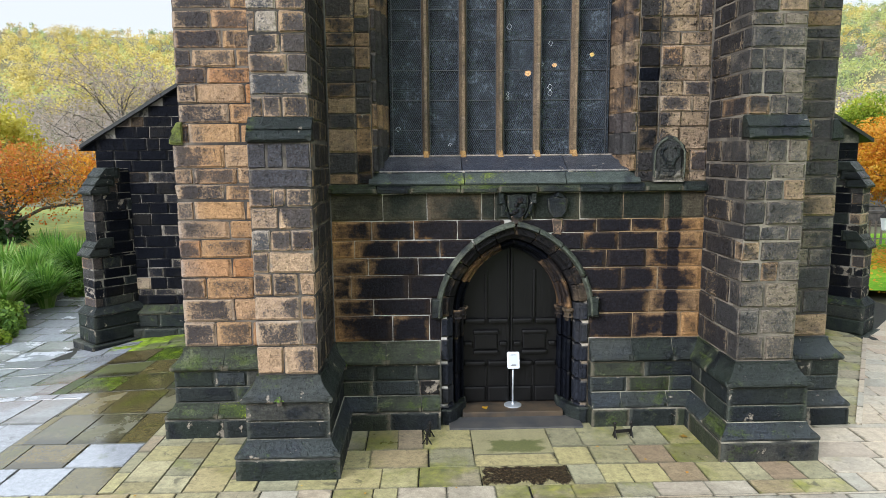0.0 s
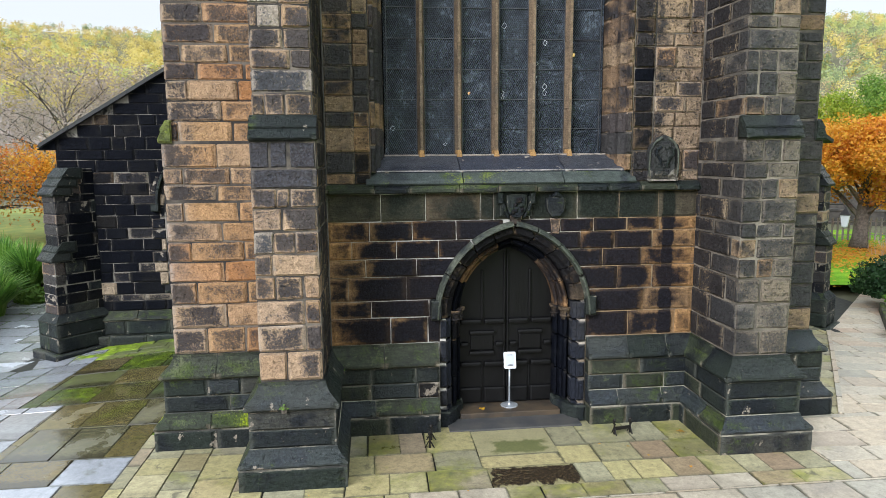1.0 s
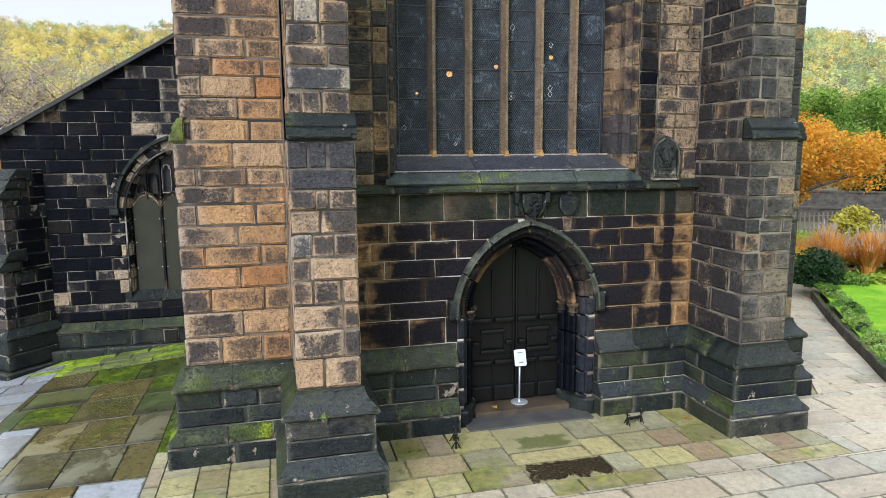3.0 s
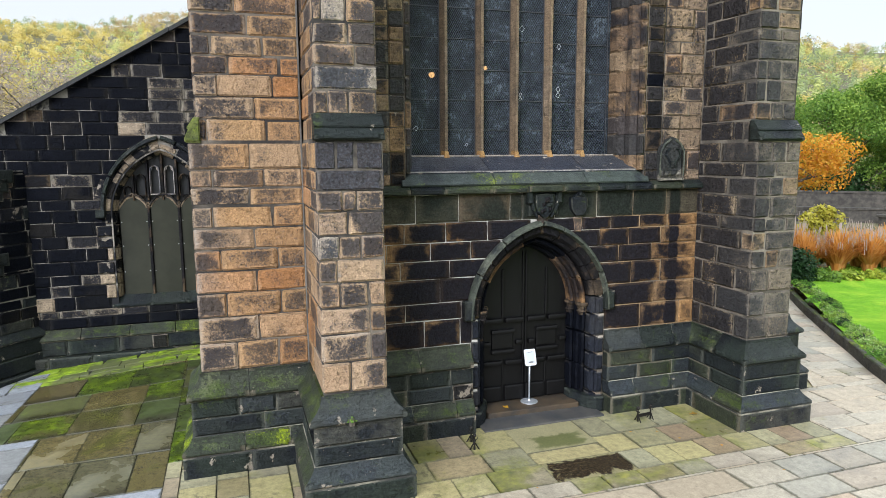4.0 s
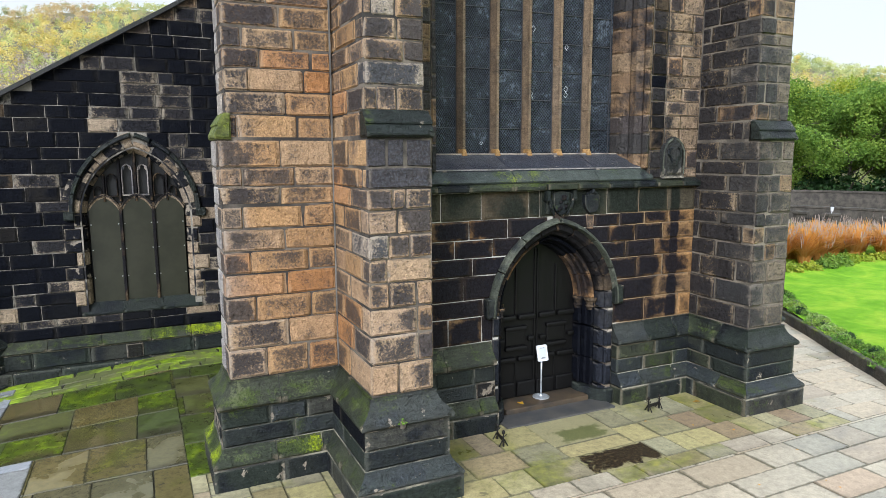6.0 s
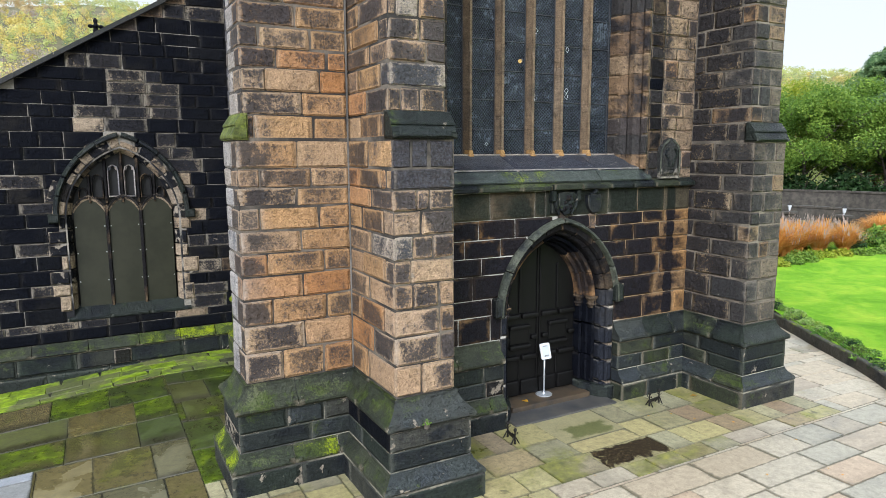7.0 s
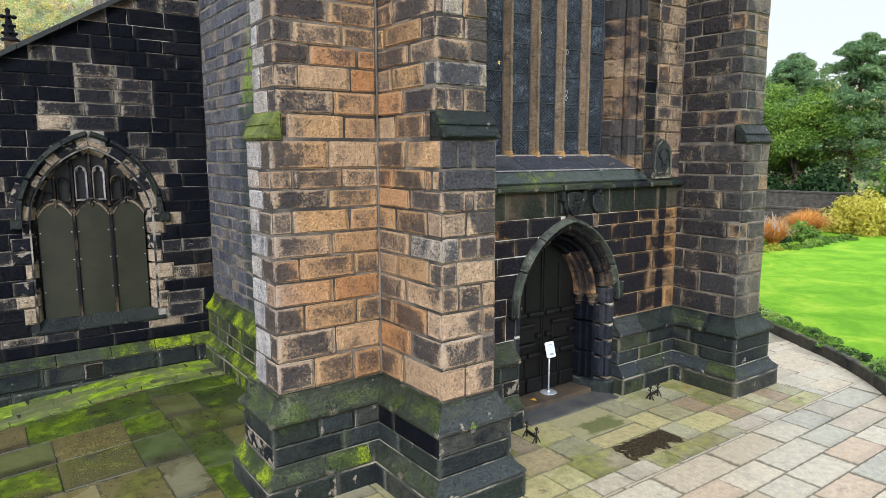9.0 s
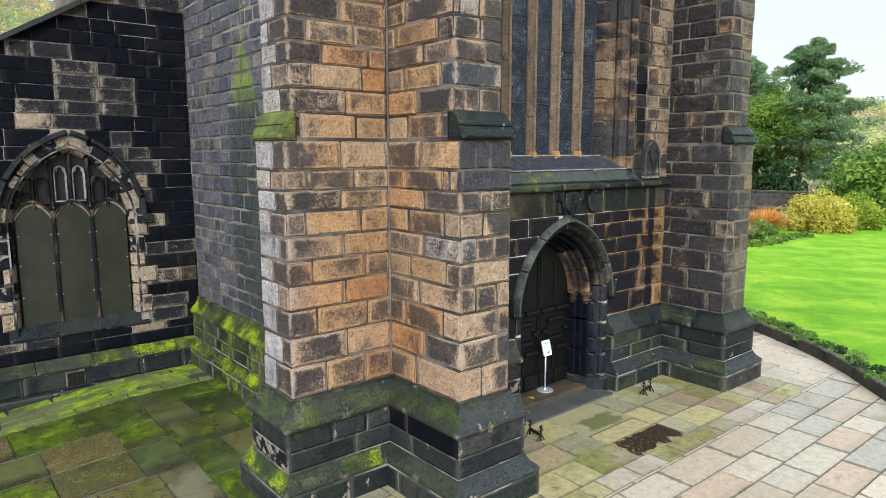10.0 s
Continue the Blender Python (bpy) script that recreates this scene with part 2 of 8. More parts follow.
        tongue = n.step(n.math("DIVIDE", off_y, n.math("MULTIPLY", n.math("SUBTRACT", 1.02, up), wide_at)), 1.1, 0.75)
        col = n.mix(n.math("MULTIPLY", tongue, 0.85), col, n.mix(n.step(up, 0.05, 0.5), (0.035, 0.045, 0.042), n.mix(fine, (0.09, 0.14, 0.02), (0.22, 0.30, 0.04))))
    hole = n.step(n.noise(vec, 24.0, 2, 0.5), 0.33, 0.40)
    col = n.mix(n.math("MULTIPLY", n.math("SUBTRACT", 1.0, hole), pits), col, tuple(0.6 * c for c in soot_col))
    h = n.math("ADD", n.math("MULTIPLY", mid, 0.85), n.math("MULTIPLY", fine, 0.22))
    h = n.math("ADD", h, n.math("MULTIPLY", lines, 0.5 * tool))
    h = n.math("ADD", h, n.math("MULTIPLY", hole, 1.1 * pits))
    # faces swell a little between their rounded arrises
    h = n.math("ADD", h, n.math("MULTIPLY", n.step(n.math("ADD", dist, n.math("MULTIPLY", n.math("SUBTRACT", mid, 0.5), 0.08)), 0.0, 0.10), 1.1))
    h = n.math("ADD", h, n.math("MULTIPLY", big, 0.8))
    nrm = n.bump(h, bump, 0.045)
    return n.finish(Base_Color=col, Roughness=n.step(big, 0.3, 0.7, rough[1], rough[0]), Normal=nrm, Specular_IOR_Level=spec)


TAN = stone_material("stone_tan", [(0.367, 0.214, 0.104), (0.428, 0.243, 0.114), (0.457, 0.273, 0.13), (0.378, 0.239, 0.139), (0.477, 0.313, 0.179), (0.428, 0.184, 0.0646), (0.397, 0.239, 0.119)], soot=0.78, soot_col=(0.017, 0.016, 0.017), rim=0.85, rim_col=(0.50, 0.335, 0.20), pits=0.25, bump=1.0, soft=0.42, veil=0.9, hollow=0.42, rim_w=1.15, speck=1.25, grain=0.6, core=(-2.29, 10.12, 0.9, 1.5, 0.26), tint=0.3, tool=0.15, each=0.42)
BAND = stone_material("stone_band", [(0.43, 0.26, 0.13), (0.46, 0.30, 0.16), (0.40, 0.25, 0.13)], soot=0.5, soot_col=(0.016, 0.019, 0.026), rim=0.5, rim_col=(0.5, 0.42, 0.33), pits=0.25, bump=0.9, soft=0.3, veil=0.95, speck=0.4, hollow=0.1, face_y=8.74)
ROSE = stone_material("stone_rose", [(0.357, 0.224, 0.124), (0.428, 0.273, 0.154), (0.388, 0.268, 0.179), (0.457, 0.313, 0.193)], soot=0.72, soot_col=(0.016, 0.016, 0.019), pale=0.08, rim=0.85, rim_col=(0.46, 0.35, 0.245), pits=0.3, hollow=0.38, bump=0.95, soft=0.36, veil=0.92, rim_w=1.2, speck=1.1, core=(-2.29, None, 0.3, 0.85, 0.36), zband=(2.7, 3.9, 0.14), tool=0.15, each=0.34)
CHALKY = stone_material("stone_chalky", [(0.36, 0.325, 0.31), (0.45, 0.41, 0.38), (0.40, 0.33, 0.265), (0.30, 0.285, 0.29)], soot=0.48, soot_col=(0.03, 0.036, 0.048), pale=0.2, rim=0.5, rim_col=(0.54, 0.50, 0.45), bump=1.0, soft=0.4, speck=0.9, pits=0.5)
BROWN = stone_material("stone_brown", [(0.22, 0.14, 0.082), (0.28, 0.178, 0.098), (0.33, 0.20, 0.10), (0.24, 0.165, 0.105), (0.34, 0.235, 0.14)], soot=0.64, soot_col=(0.009, 0.010, 0.013), pale=0.06, rim=0.7, rim_col=(0.40, 0.275, 0.16), bump=1.0, soft=0.36, rim_w=1.3, speck=0.3, pits=0.5, each=0.3)
GREY = stone_material("stone_grey", [(0.162, 0.133, 0.101), (0.202, 0.162, 0.121), (0.17, 0.15, 0.125), (0.235, 0.186, 0.133)], soot=0.86, soot_col=(0.011, 0.012, 0.0145), pale=0.06, rim=0.6, rim_col=(0.38, 0.32, 0.25), bump=1.1, soft=0.4, veil=0.85, rim_w=1.1, speck=1.2, pits=0.45, core=(5.35, None, 0.45, 0.95, 0.4), each=0.3)
FLANK = stone_material("stone_flank", [(0.27, 0.20, 0.13), (0.33, 0.245, 0.155), (0.29, 0.215, 0.145), (0.36, 0.26, 0.16)], soot=0.98, soot_col=(0.010, 0.0105, 0.013), rim=0.8, rim_col=(0.34, 0.27, 0.19), bump=1.2, soft=0.28, veil=0.95, rim_w=1.15, speck=1.5, pits=0.5, spec=0.14)
DARK = stone_material("stone_dark", [(0.085, 0.062, 0.044), (0.12, 0.084, 0.054), (0.10, 0.076, 0.053), (0.15, 0.102, 0.062)], soot=0.74, soot_col=(0.0042, 0.0048, 0.0065), spec=0.1, rim=0.6, rim_col=(0.25, 0.175, 0.105), bump=1.0)
SOOTY = stone_material("stone_sooty", [(0.26, 0.155, 0.078), (0.34, 0.20, 0.095), (0.29, 0.185, 0.105), (0.37, 0.205, 0.09)], soot=0.86, soot_col=(0.006, 0.0066, 0.009), rim=0.6, rim_col=(0.34, 0.215, 0.115), bump=0.9, soft=0.5, veil=0.96, rim_w=1.5, spec=0.14, speck=0.3)
FRONT = stone_material("stone_front", [(0.27, 0.155, 0.075), (0.36, 0.20, 0.085), (0.30, 0.185, 0.095), (0.40, 0.215, 0.085)], soot=1.32, soot_col=(0.0034, 0.0044, 0.0074), rim=0.12, rim_col=(0.34, 0.215, 0.115), bump=0.7, soft=0.42, veil=0.975, rim_w=1.5, spec=0.09, speck=0.3, core=(1.30, None, 1.6, 3.2, -0.5), zband=(3.3, 3.7, 0.5), drip=3.98)
FRONT_TOP = stone_material("stone_front_top", [(0.05, 0.05, 0.035), (0.07, 0.065, 0.045), (0.10, 0.075, 0.05)], soot=0.95, soot_col=(0.0085, 0.0105, 0.0085), rim=0.1, bump=0.6, soft=0.5, veil=0.95, spec=0.1, speck=0.3, core=(1.30, None, 1.9, 3.3, -0.4), drip=3.98)
ASHY = stone_material("stone_ashy", [(0.40, 0.27, 0.16), (0.44, 0.31, 0.20), (0.38, 0.22, 0.11)], soot=0.96, soot_col=(0.012, 0.0125, 0.016), rim=0.8, rim_col=(0.50, 0.43, 0.36), bump=1.0, soft=0.36, veil=0.93, speck=1.3, hollow=0.4, rim_w=1.2, pits=0.4, tool=0.15)
BLEACHED = stone_material("stone_bleached", [(0.38, 0.31, 0.24), (0.43, 0.36, 0.29), (0.42, 0.32, 0.22)], soot=0.7, soot_col=(0.016, 0.018, 0.023), rim=0.5, rim_col=(0.50, 0.44, 0.37), bump=1.0, soft=0.3, speck=1.2, each=0.4, hollow=0.3, tool=0.15)
INKY = stone_material("stone_inky", [(0.022, 0.023, 0.028), (0.045, 0.044, 0.044), (0.018, 0.02, 0.026)], soot=0.85, soot_col=(0.0075, 0.009, 0.0135), rim=0.7, rim_col=(0.27, 0.25, 0.215), bump=1.0, soft=0.4, speck=0.3, spec=0.2)
BLACK = stone_material("stone_black", [(0.0045, 0.0054, 0.008), (0.010, 0.0105, 0.0125), (0.006, 0.0071, 0.0102), (0.018, 0.0165, 0.0155)], soot=0.66, soot_col=(0.0022, 0.0027, 0.0046), rough=(0.5, 0.75), bump=0.75, rim=0.12, rim_col=(0.13, 0.115, 0.095), tool=0.35, pits=0.3, spec=0.06, speck=0.3)
SCALED = stone_material("stone_scaled", [(0.012, 0.013, 0.017), (0.021, 0.020, 0.020), (0.033, 0.029, 0.024)], soot=0.62, soot_col=(0.0042, 0.005, 0.0078), pale=0.78, rough=(0.45, 0.75), rim=0.4, bump=1.0, spec=0.12)
SMEARED = stone_material("stone_smeared", [(0.10, 0.085, 0.07), (0.22, 0.18, 0.135), (0.32, 0.26, 0.19)], soot=0.86, soot_col=(0.006, 0.007, 0.0105), rim=1.1, rim_col=(0.36, 0.315, 0.25), rim_w=1.5, bump=1.1, soft=0.22, speck=1.3, pale=0.1, spec=0.1, pits=0.5)
PLINTH = stone_material("stone_plinth", [(0.0164, 0.0205, 0.0205), (0.0295, 0.0344, 0.0303), (0.023, 0.0312, 0.0246), (0.0533, 0.0525, 0.0443)], soot=0.5, soot_col=(0.0068, 0.0083, 0.0105), moss=0.14, moss_top=0.2, rough=(0.48, 0.75), bump=0.9, rim=0.6, rim_col=(0.14, 0.145, 0.12), rim_w=0.8, pale=0.3, spec=0.16, lush=0.08, each=0.08)
LEDGE = stone_material("stone_ledge", [(0.0148, 0.0197, 0.018), (0.0246, 0.0303, 0.0254), (0.0189, 0.0254, 0.0205), (0.0344, 0.0385, 0.0344)], soot=0.5, soot_col=(0.0055, 0.0068, 0.0085), moss=0.14, moss_top=0.06, rough=(0.30, 0.55), bump=1.0, rim=0.5, rim_col=(0.14, 0.145, 0.12), rim_w=0.8, pale=0.2, spec=0.22, lush=0.08)
SILL = stone_material("stone_sill", [(0.042, 0.052, 0.048), (0.058, 0.068, 0.06), (0.05, 0.062, 0.053)], soot=0.4, soot_col=(0.012, 0.014, 0.016), moss=0.13, moss_top=0.1, rough=(0.35, 0.55), bump=0.4, rim=0.1, rim_col=(0.12, 0.13, 0.10), pale=0.08, spec=0.25, pits=0.1)
HOODSTONE = stone_material("stone_hood", [(0.075, 0.085, 0.065), (0.115, 0.12, 0.09), (0.09, 0.10, 0.078)], soot=0.42, soot_col=(0.010, 0.012, 0.013), moss=0.05, rough=(0.45, 0.7), bump=0.8, rim=0.3, rim_col=(0.20, 0.20, 0.15), pale=0.2, spec=0.2, lush=0.1)
QUOIN = stone_material("stone_quoin", [(0.30, 0.22, 0.145), (0.38, 0.29, 0.20), (0.34, 0.27, 0.20)], soot=0.38, soot_col=(0.008, 0.009, 0.012), rim=0.6, rim_col=(0.42, 0.33, 0.235), bump=1.1, soft=0.2, speck=0.5, pits=0.4)
ROSEWALL = stone_material("stone_rosewall", [(0.29, 0.205, 0.135), (0.36, 0.25, 0.155), (0.33, 0.235, 0.155), (0.40, 0.28, 0.17)], soot=1.18, soot_col=(0.010, 0.011, 0.014), rim=0.5, rim_col=(0.42, 0.315, 0.21), bump=1.2, soft=0.45, speck=1.2, pits=0.6, core=(3.30, None, 0.28, 0.62, -0.45))
FOOT = stone_material("stone_foot", [(0.0178, 0.0228, 0.0228), (0.0304, 0.0368, 0.0355), (0.0228, 0.0297, 0.0266), (0.0475, 0.0507, 0.0456)], soot=0.5, soot_col=(0.014, 0.017, 0.021), moss=0.15, moss_top=0.05, rough=(0.35, 0.6), bump=1.0, rim=0.5, rim_col=(0.15, 0.16, 0.13), pale=0.3, spec=0.3, lush=0.1, soft=0.4, each=0.05)
# weathered sill slope; its blue-grey tone paints in the reflected sky
WEATHERED_SHEEN = stone_material("stone_weathered_sheen", [(0.035, 0.04, 0.055), (0.05, 0.052, 0.06), (0.04, 0.046, 0.058)], soot=0.5, soot_col=(0.012, 0.014, 0.02), rim=0.0, pale=0.35, rough=(0.3, 0.55), bump=0.6, spec=0.3, zband=(4.22, 4.4, -0.4), hollow=0.0)
MULLION = stone_material("stone_mullion", [(0.166, 0.119, 0.0756), (0.202, 0.14, 0.0864), (0.18, 0.133, 0.09)], soot=0.42, soot_col=(0.03, 0.026, 0.022), rim=0.35, rim_col=(0.32, 0.25, 0.17), bump=0.6, soft=0.5, hollow=0.0)
AMBER = stone_material("stone_amber", [(0.34, 0.19, 0.07), (0.40, 0.23, 0.09)], soot=0.3, rim=0.4, rim_col=(0.45, 0.30, 0.15))
TABLET = stone_material("stone_tablet", [(0.36, 0.32, 0.255), (0.42, 0.37, 0.30)], soot=0.55, soot_col=(0.010, 0.012, 0.013), rim=0.0, speck=0.5, soft=0.3, zband=(4.04, 4.2, 0.45), hollow=0.0, bump=1.3)
TSIDE = stone_material("stone_tower_side", [(0.075, 0.078, 0.098), (0.15, 0.14, 0.14), (0.10, 0.102, 0.122), (0.24, 0.195, 0.15)], soot=0.5, soot_col=(0.02, 0.022, 0.03), pale=0.25, rim=0.7, rim_col=(0.34, 0.29, 0.23), bump=1.1, soft=0.4, speck=0.5, pits=0.4, streak=(14.15, 0.75, 4.7, 6.6))
MOSSY = stone_material("stone_mossy", [(0.04, 0.05, 0.03), (0.07, 0.075, 0.045), (0.05, 0.06, 0.035)], lush=0.75, soot=0.5, soot_col=(0.006, 0.007, 0.0078), moss=0.40, moss_top=0.36, rough=(0.45, 0.7), bump=0.8, pale=0.1)
MOSSCAP = stone_material("stone_moss_cap", [(0.10, 0.12, 0.03), (0.13, 0.15, 0.035)], lush=0.7, soot=0.25, soot_col=(0.02, 0.025, 0.01), moss=0.55, moss_top=0.3, bump=0.8, rim=0.2)
GREENISH = stone_material("stone_greenish", [(0.0266, 0.0325, 0.0201), (0.0413, 0.0461, 0.0295), (0.0307, 0.0389, 0.0236)], lush=0.1, soot=0.45, soot_col=(0.006, 0.0075, 0.0078), moss=0.2, moss_top=0.22, rough=(0.45, 0.7), bump=0.8, pale=0.1)


def mortar_material(name, col, dark):
    n = Nodes(name)
    p = n.node("ShaderNodeNewGeometry").outputs["Position"]
    a = n.noise(p, 1.3, 5, 0.6)
    b = n.noise(p, 30.0, 4, 0.6)
    c = n.mix(n.step(a, 0.42, 0.62), dark, col)
    c = n.mix(0.5, c, n.ramp(b, [(0.3, grey(0.5)), (0.7, grey(1.3))]), "MULTIPLY")
    return n.finish(Base_Color=c, Roughness=0.9, Normal=n.bump(b, 0.4, 0.01))


def repointed_mortar():
    """Pale lime pointing over the doorway, older amber mortar towards the buttresses."""
    n = Nodes("mortar_pale")
    p = n.node("ShaderNodeNewGeometry").outputs["Position"]
    x = n.node("ShaderNodeSeparateXYZ", {0: p}).outputs[0]
    a = n.noise(p, 1.3, 5, 0.6)
    b = n.noise(p, 30.0, 4, 0.6)
    k = n.math("ADD", n.math("ABSOLUTE", n.math("SUBTRACT", x, 0.75)), n.math("MULTIPLY", n.math("SUBTRACT", a, 0.5), 1.6))
    c = n.mix(n.step(k, 1.2, 2.2), (0.50, 0.475, 0.43), (0.26, 0.175, 0.095))
    c = n.mix(n.step(a, 0.52, 0.62), c, (0.11, 0.09, 0.07))
    c = n.mix(0.5, c, n.ramp(b, [(0.3, grey(0.5)), (0.7, grey(1.3))]), "MULTIPLY")
    return n.finish(Base_Color=c, Roughness=0.9, Normal=n.bump(b, 0.4, 0.01))


MORTAR_PALE = repointed_mortar()
MORTAR_TAN = mortar_material("mortar_tan", (0.15, 0.125, 0.098), (0.03, 0.026, 0.022))
MORTAR_CREAM = mortar_material("mortar_cream", (0.215, 0.182, 0.14), (0.075, 0.064, 0.05))
MORTAR_DARK = mortar_material("mortar_dark", (0.22, 0.19, 0.155), (0.022, 0.021, 0.02))


def patchy_mortar():
    """Old mortar gone black with soot, pale only where it was repointed."""
    n = Nodes("mortar_patchy")
    p = n.node("ShaderNodeNewGeometry").outputs["Position"]
    a = n.noise(p, 1.1, 6, 0.65, 0.4)
    b = n.noise(p, 26.0, 4, 0.6)
    c = n.mix(n.step(a, 0.47, 0.56), (0.010, 0.010, 0.012), (0.27, 0.245, 0.205))
    c = n.mix(0.5, c, n.ramp(b, [(0.3, grey(0.5)), (0.7, grey(1.3))]), "MULTIPLY")
    return n.finish(Base_Color=c, Roughness=0.9, Normal=n.bump(b, 0.4, 0.01))


MORTAR_PATCHY = patchy_mortar()
FILLET = mortar_material("cement_fillet", (0.17, 0.155, 0.135), (0.08, 0.074, 0.066))
MORTAR_PLINTH = mortar_material("mortar_plinth", (0.27, 0.25, 0.19), (0.03, 0.031, 0.028))


def flag_material(name, cols, moss, wet, moss_cols=((0.05, 0.06, 0.015), (0.16, 0.16, 0.03), (0.26, 0.25, 0.05)), stain=0.3, moss_scale=1.1, gloss=0.5, even=0.0, mud=0.3):
    """Worn sandstone flags: a tone each, damp sheen in shallow hollows, algae in patches."""
    n = Nodes(name)
    geo = n.node("ShaderNodeNewGeometry")
    r, r2 = piece_random(n)
    off = n.node("ShaderNodeCombineXYZ", {0: n.math("MULTIPLY", r, 13.0), 1: n.math("MULTIPLY", r2, 29.0), 2: 0.0}).outputs[0]
    vec = n.node("ShaderNodeVectorMath", {0: geo.outputs["Position"], 1: off}, operation="ADD").outputs[0]
    big = n.noise(vec, 1.2, 5, 0.6, 0.3)
    mid = n.noise(vec, 9.0, 6, 0.65)
    fine = n.noise(vec, 70.0, 3, 0.6)
    col = n.ramp(r, [(i / (len(cols) - 1), c) for i, c in enumerate(cols)])
    col = n.mix(0.75 * (1 - even), col, n.ramp(mid, [(0.3, grey(0.45)), (0.52, grey(1.0)), (0.75, grey(1.5))]), "MULTIPLY")
    col = n.mix(0.4, col, n.ramp(fine, [(0.3, grey(0.6)), (0.7, grey(1.3))]), "MULTIPLY")
    chip = n.noise(vec, 27.0, 5, 0.7, 0.3)
    col = n.mix(0.6 * (1 - even), col, n.ramp(chip, [(0.32, grey(0.4)), (0.46, grey(0.95)), (0.62, grey(1.15)), (0.72, grey(1.5))]), "MULTIPLY")
    # dirt gathers along the worn edges of a flag
    gx = n.node("ShaderNodeSeparateXYZ", {0: n.node("ShaderNodeTexCoord").outputs["Generated"]})
    ed = n.math("MINIMUM", *[n.math("MINIMUM", gx.outputs[k], n.math("SUBTRACT", 1.0, gx.outputs[k])) for k in (0, 1)])
    col = n.mix(n.step(n.math("ADD", ed, n.math("MULTIPLY", n.math("SUBTRACT", mid, 0.5), 0.12)), 0.005, 0.05, 0.65, 0.0), col, (0.06, 0.058, 0.035))
    patch = n.math("ADD", n.noise(geo.outputs["Position"], moss_scale, 6, 0.62, 0.6), n.math("MULTIPLY", n.math("SUBTRACT", chip, 0.5), 0.18))
    want = n.math("ADD", patch, n.math("MULTIPLY", n.math("SUBTRACT", r2, 0.5), 0.28))
    mf = n.step(want, 0.72 - 0.4 * moss, 0.92 - 0.4 * moss)
    mcol = n.ramp(n.noise(vec, 5.0, 5, 0.65), [(0.3, moss_cols[0]), (0.52, moss_cols[1]), (0.75, moss_cols[2])])
    col = n.mix(n.math("MULTIPLY", mf, 0.8), col, mcol)
    st = n.step(n.noise(vec, 2.2, 5, 0.7, 0.8), 0.66 - 0.1 * stain, 0.74 - 0.08 * stain)
    col = n.mix(n.math("MULTIPLY", st, stain), col, (0.045, 0.042, 0.034))
    gen = n.node("ShaderNodeSeparateXYZ", {0: n.node("ShaderNodeTexCoord").outputs["Generated"]})
    low = n.math("SUBTRACT", n.math("MULTIPLY", n.math("SUBTRACT", mid, 0.5), 0.5), gen.outputs[1])
    silt = n.math("MULTIPLY", n.step(n.math("ADD", low, n.math("MULTIPLY", n.math("SUBTRACT", r, 0.55), 0.5)), -0.10, 0.03), min(1.0, stain + 0.3))
    col = n.mix(n.math("MULTIPLY", silt, mud), col, (0.04, 0.034, 0.02))
    wf = n.step(n.math("ADD", big, n.math("MULTIPLY", n.math("SUBTRACT", r2, 0.5), 0.3)), 0.75 - 0.5 * wet, 0.95 - 0.5 * wet)
    col = n.mix(n.math("MULTIPLY", wf, 0.3), col, grey(0.0))
    rough = n.math("ADD", n.step(wf, 0.0, 1.0, 0.5, 0.28 if gloss < 0.8 else 0.12), n.math("MULTIPLY", n.math("SUBTRACT", mid, 0.5), 0.12))
    nrm = n.bump(n.math("ADD", mid, n.math("MULTIPLY", fine, 0.25)), 0.22 if gloss < 0.8 else 0.09, 0.012)
    return n.finish(Base_Color=col, Roughness=rough, Normal=nrm, Specular_IOR_Level=gloss)


FLAG_DOOR = flag_material("flag_algae", [(0.224, 0.185, 0.0952), (0.336, 0.291, 0.14), (0.246, 0.224, 0.14), (0.403, 0.347, 0.162), (0.258, 0.185, 0.118), (0.302, 0.286, 0.19), (0.37, 0.319, 0.179)], 0.50, 0.3, ((0.05, 0.062, 0.018), (0.17, 0.175, 0.035), (0.36, 0.33, 0.05)), stain=0.65, gloss=0.35, even=0.15, mud=0.25)
# wet flags; the pale bluish base includes the sky's reflection as colour
FLAG_WET_SHEEN = flag_material("flag_wet_sheen", [(0.412, 0.427, 0.459), (0.476, 0.493, 0.525), (0.373, 0.379, 0.395), (0.454, 0.472, 0.504), (0.358, 0.352, 0.33)], 0.08, 1.0, ((0.05, 0.05, 0.02), (0.13, 0.12, 0.04), (0.20, 0.19, 0.06)), stain=0.35, gloss=0.9, even=0.55, mud=0.5)
FLAG_DAMP = flag_material("flag_damp", [(0.150, 0.120, 0.040), (0.185, 0.148, 0.062), (0.115, 0.098, 0.034), (0.150, 0.138, 0.080), (0.195, 0.138, 0.045)], 0.38, 1.0, ((0.04, 0.045, 0.012), (0.12, 0.125, 0.025), (0.21, 0.21, 0.04)), stain=0.6, gloss=0.9, even=0.3, mud=0.8)
FLAG_PATH = flag_material("flag_path", [(0.35, 0.281, 0.196), (0.435, 0.355, 0.254), (0.392, 0.345, 0.265), (0.477, 0.398, 0.292), (0.329, 0.302, 0.239), (0.424, 0.313, 0.217)], 0.14, 0.35, stain=0.4, gloss=0.4, even=0.4, mud=0.2)
FLAG_GREEN = flag_material("flag_green", [(0.045, 0.065, 0.014), (0.07, 0.09, 0.02), (0.032, 0.046, 0.012), (0.11, 0.10, 0.03), (0.055, 0.075, 0.02)], 0.72, 0.9, ((0.02, 0.034, 0.004), (0.11, 0.17, 0.008), (0.34, 0.46, 0.016)), stain=0.5, gloss=0.5, moss_scale=1.5, mud=0.9)
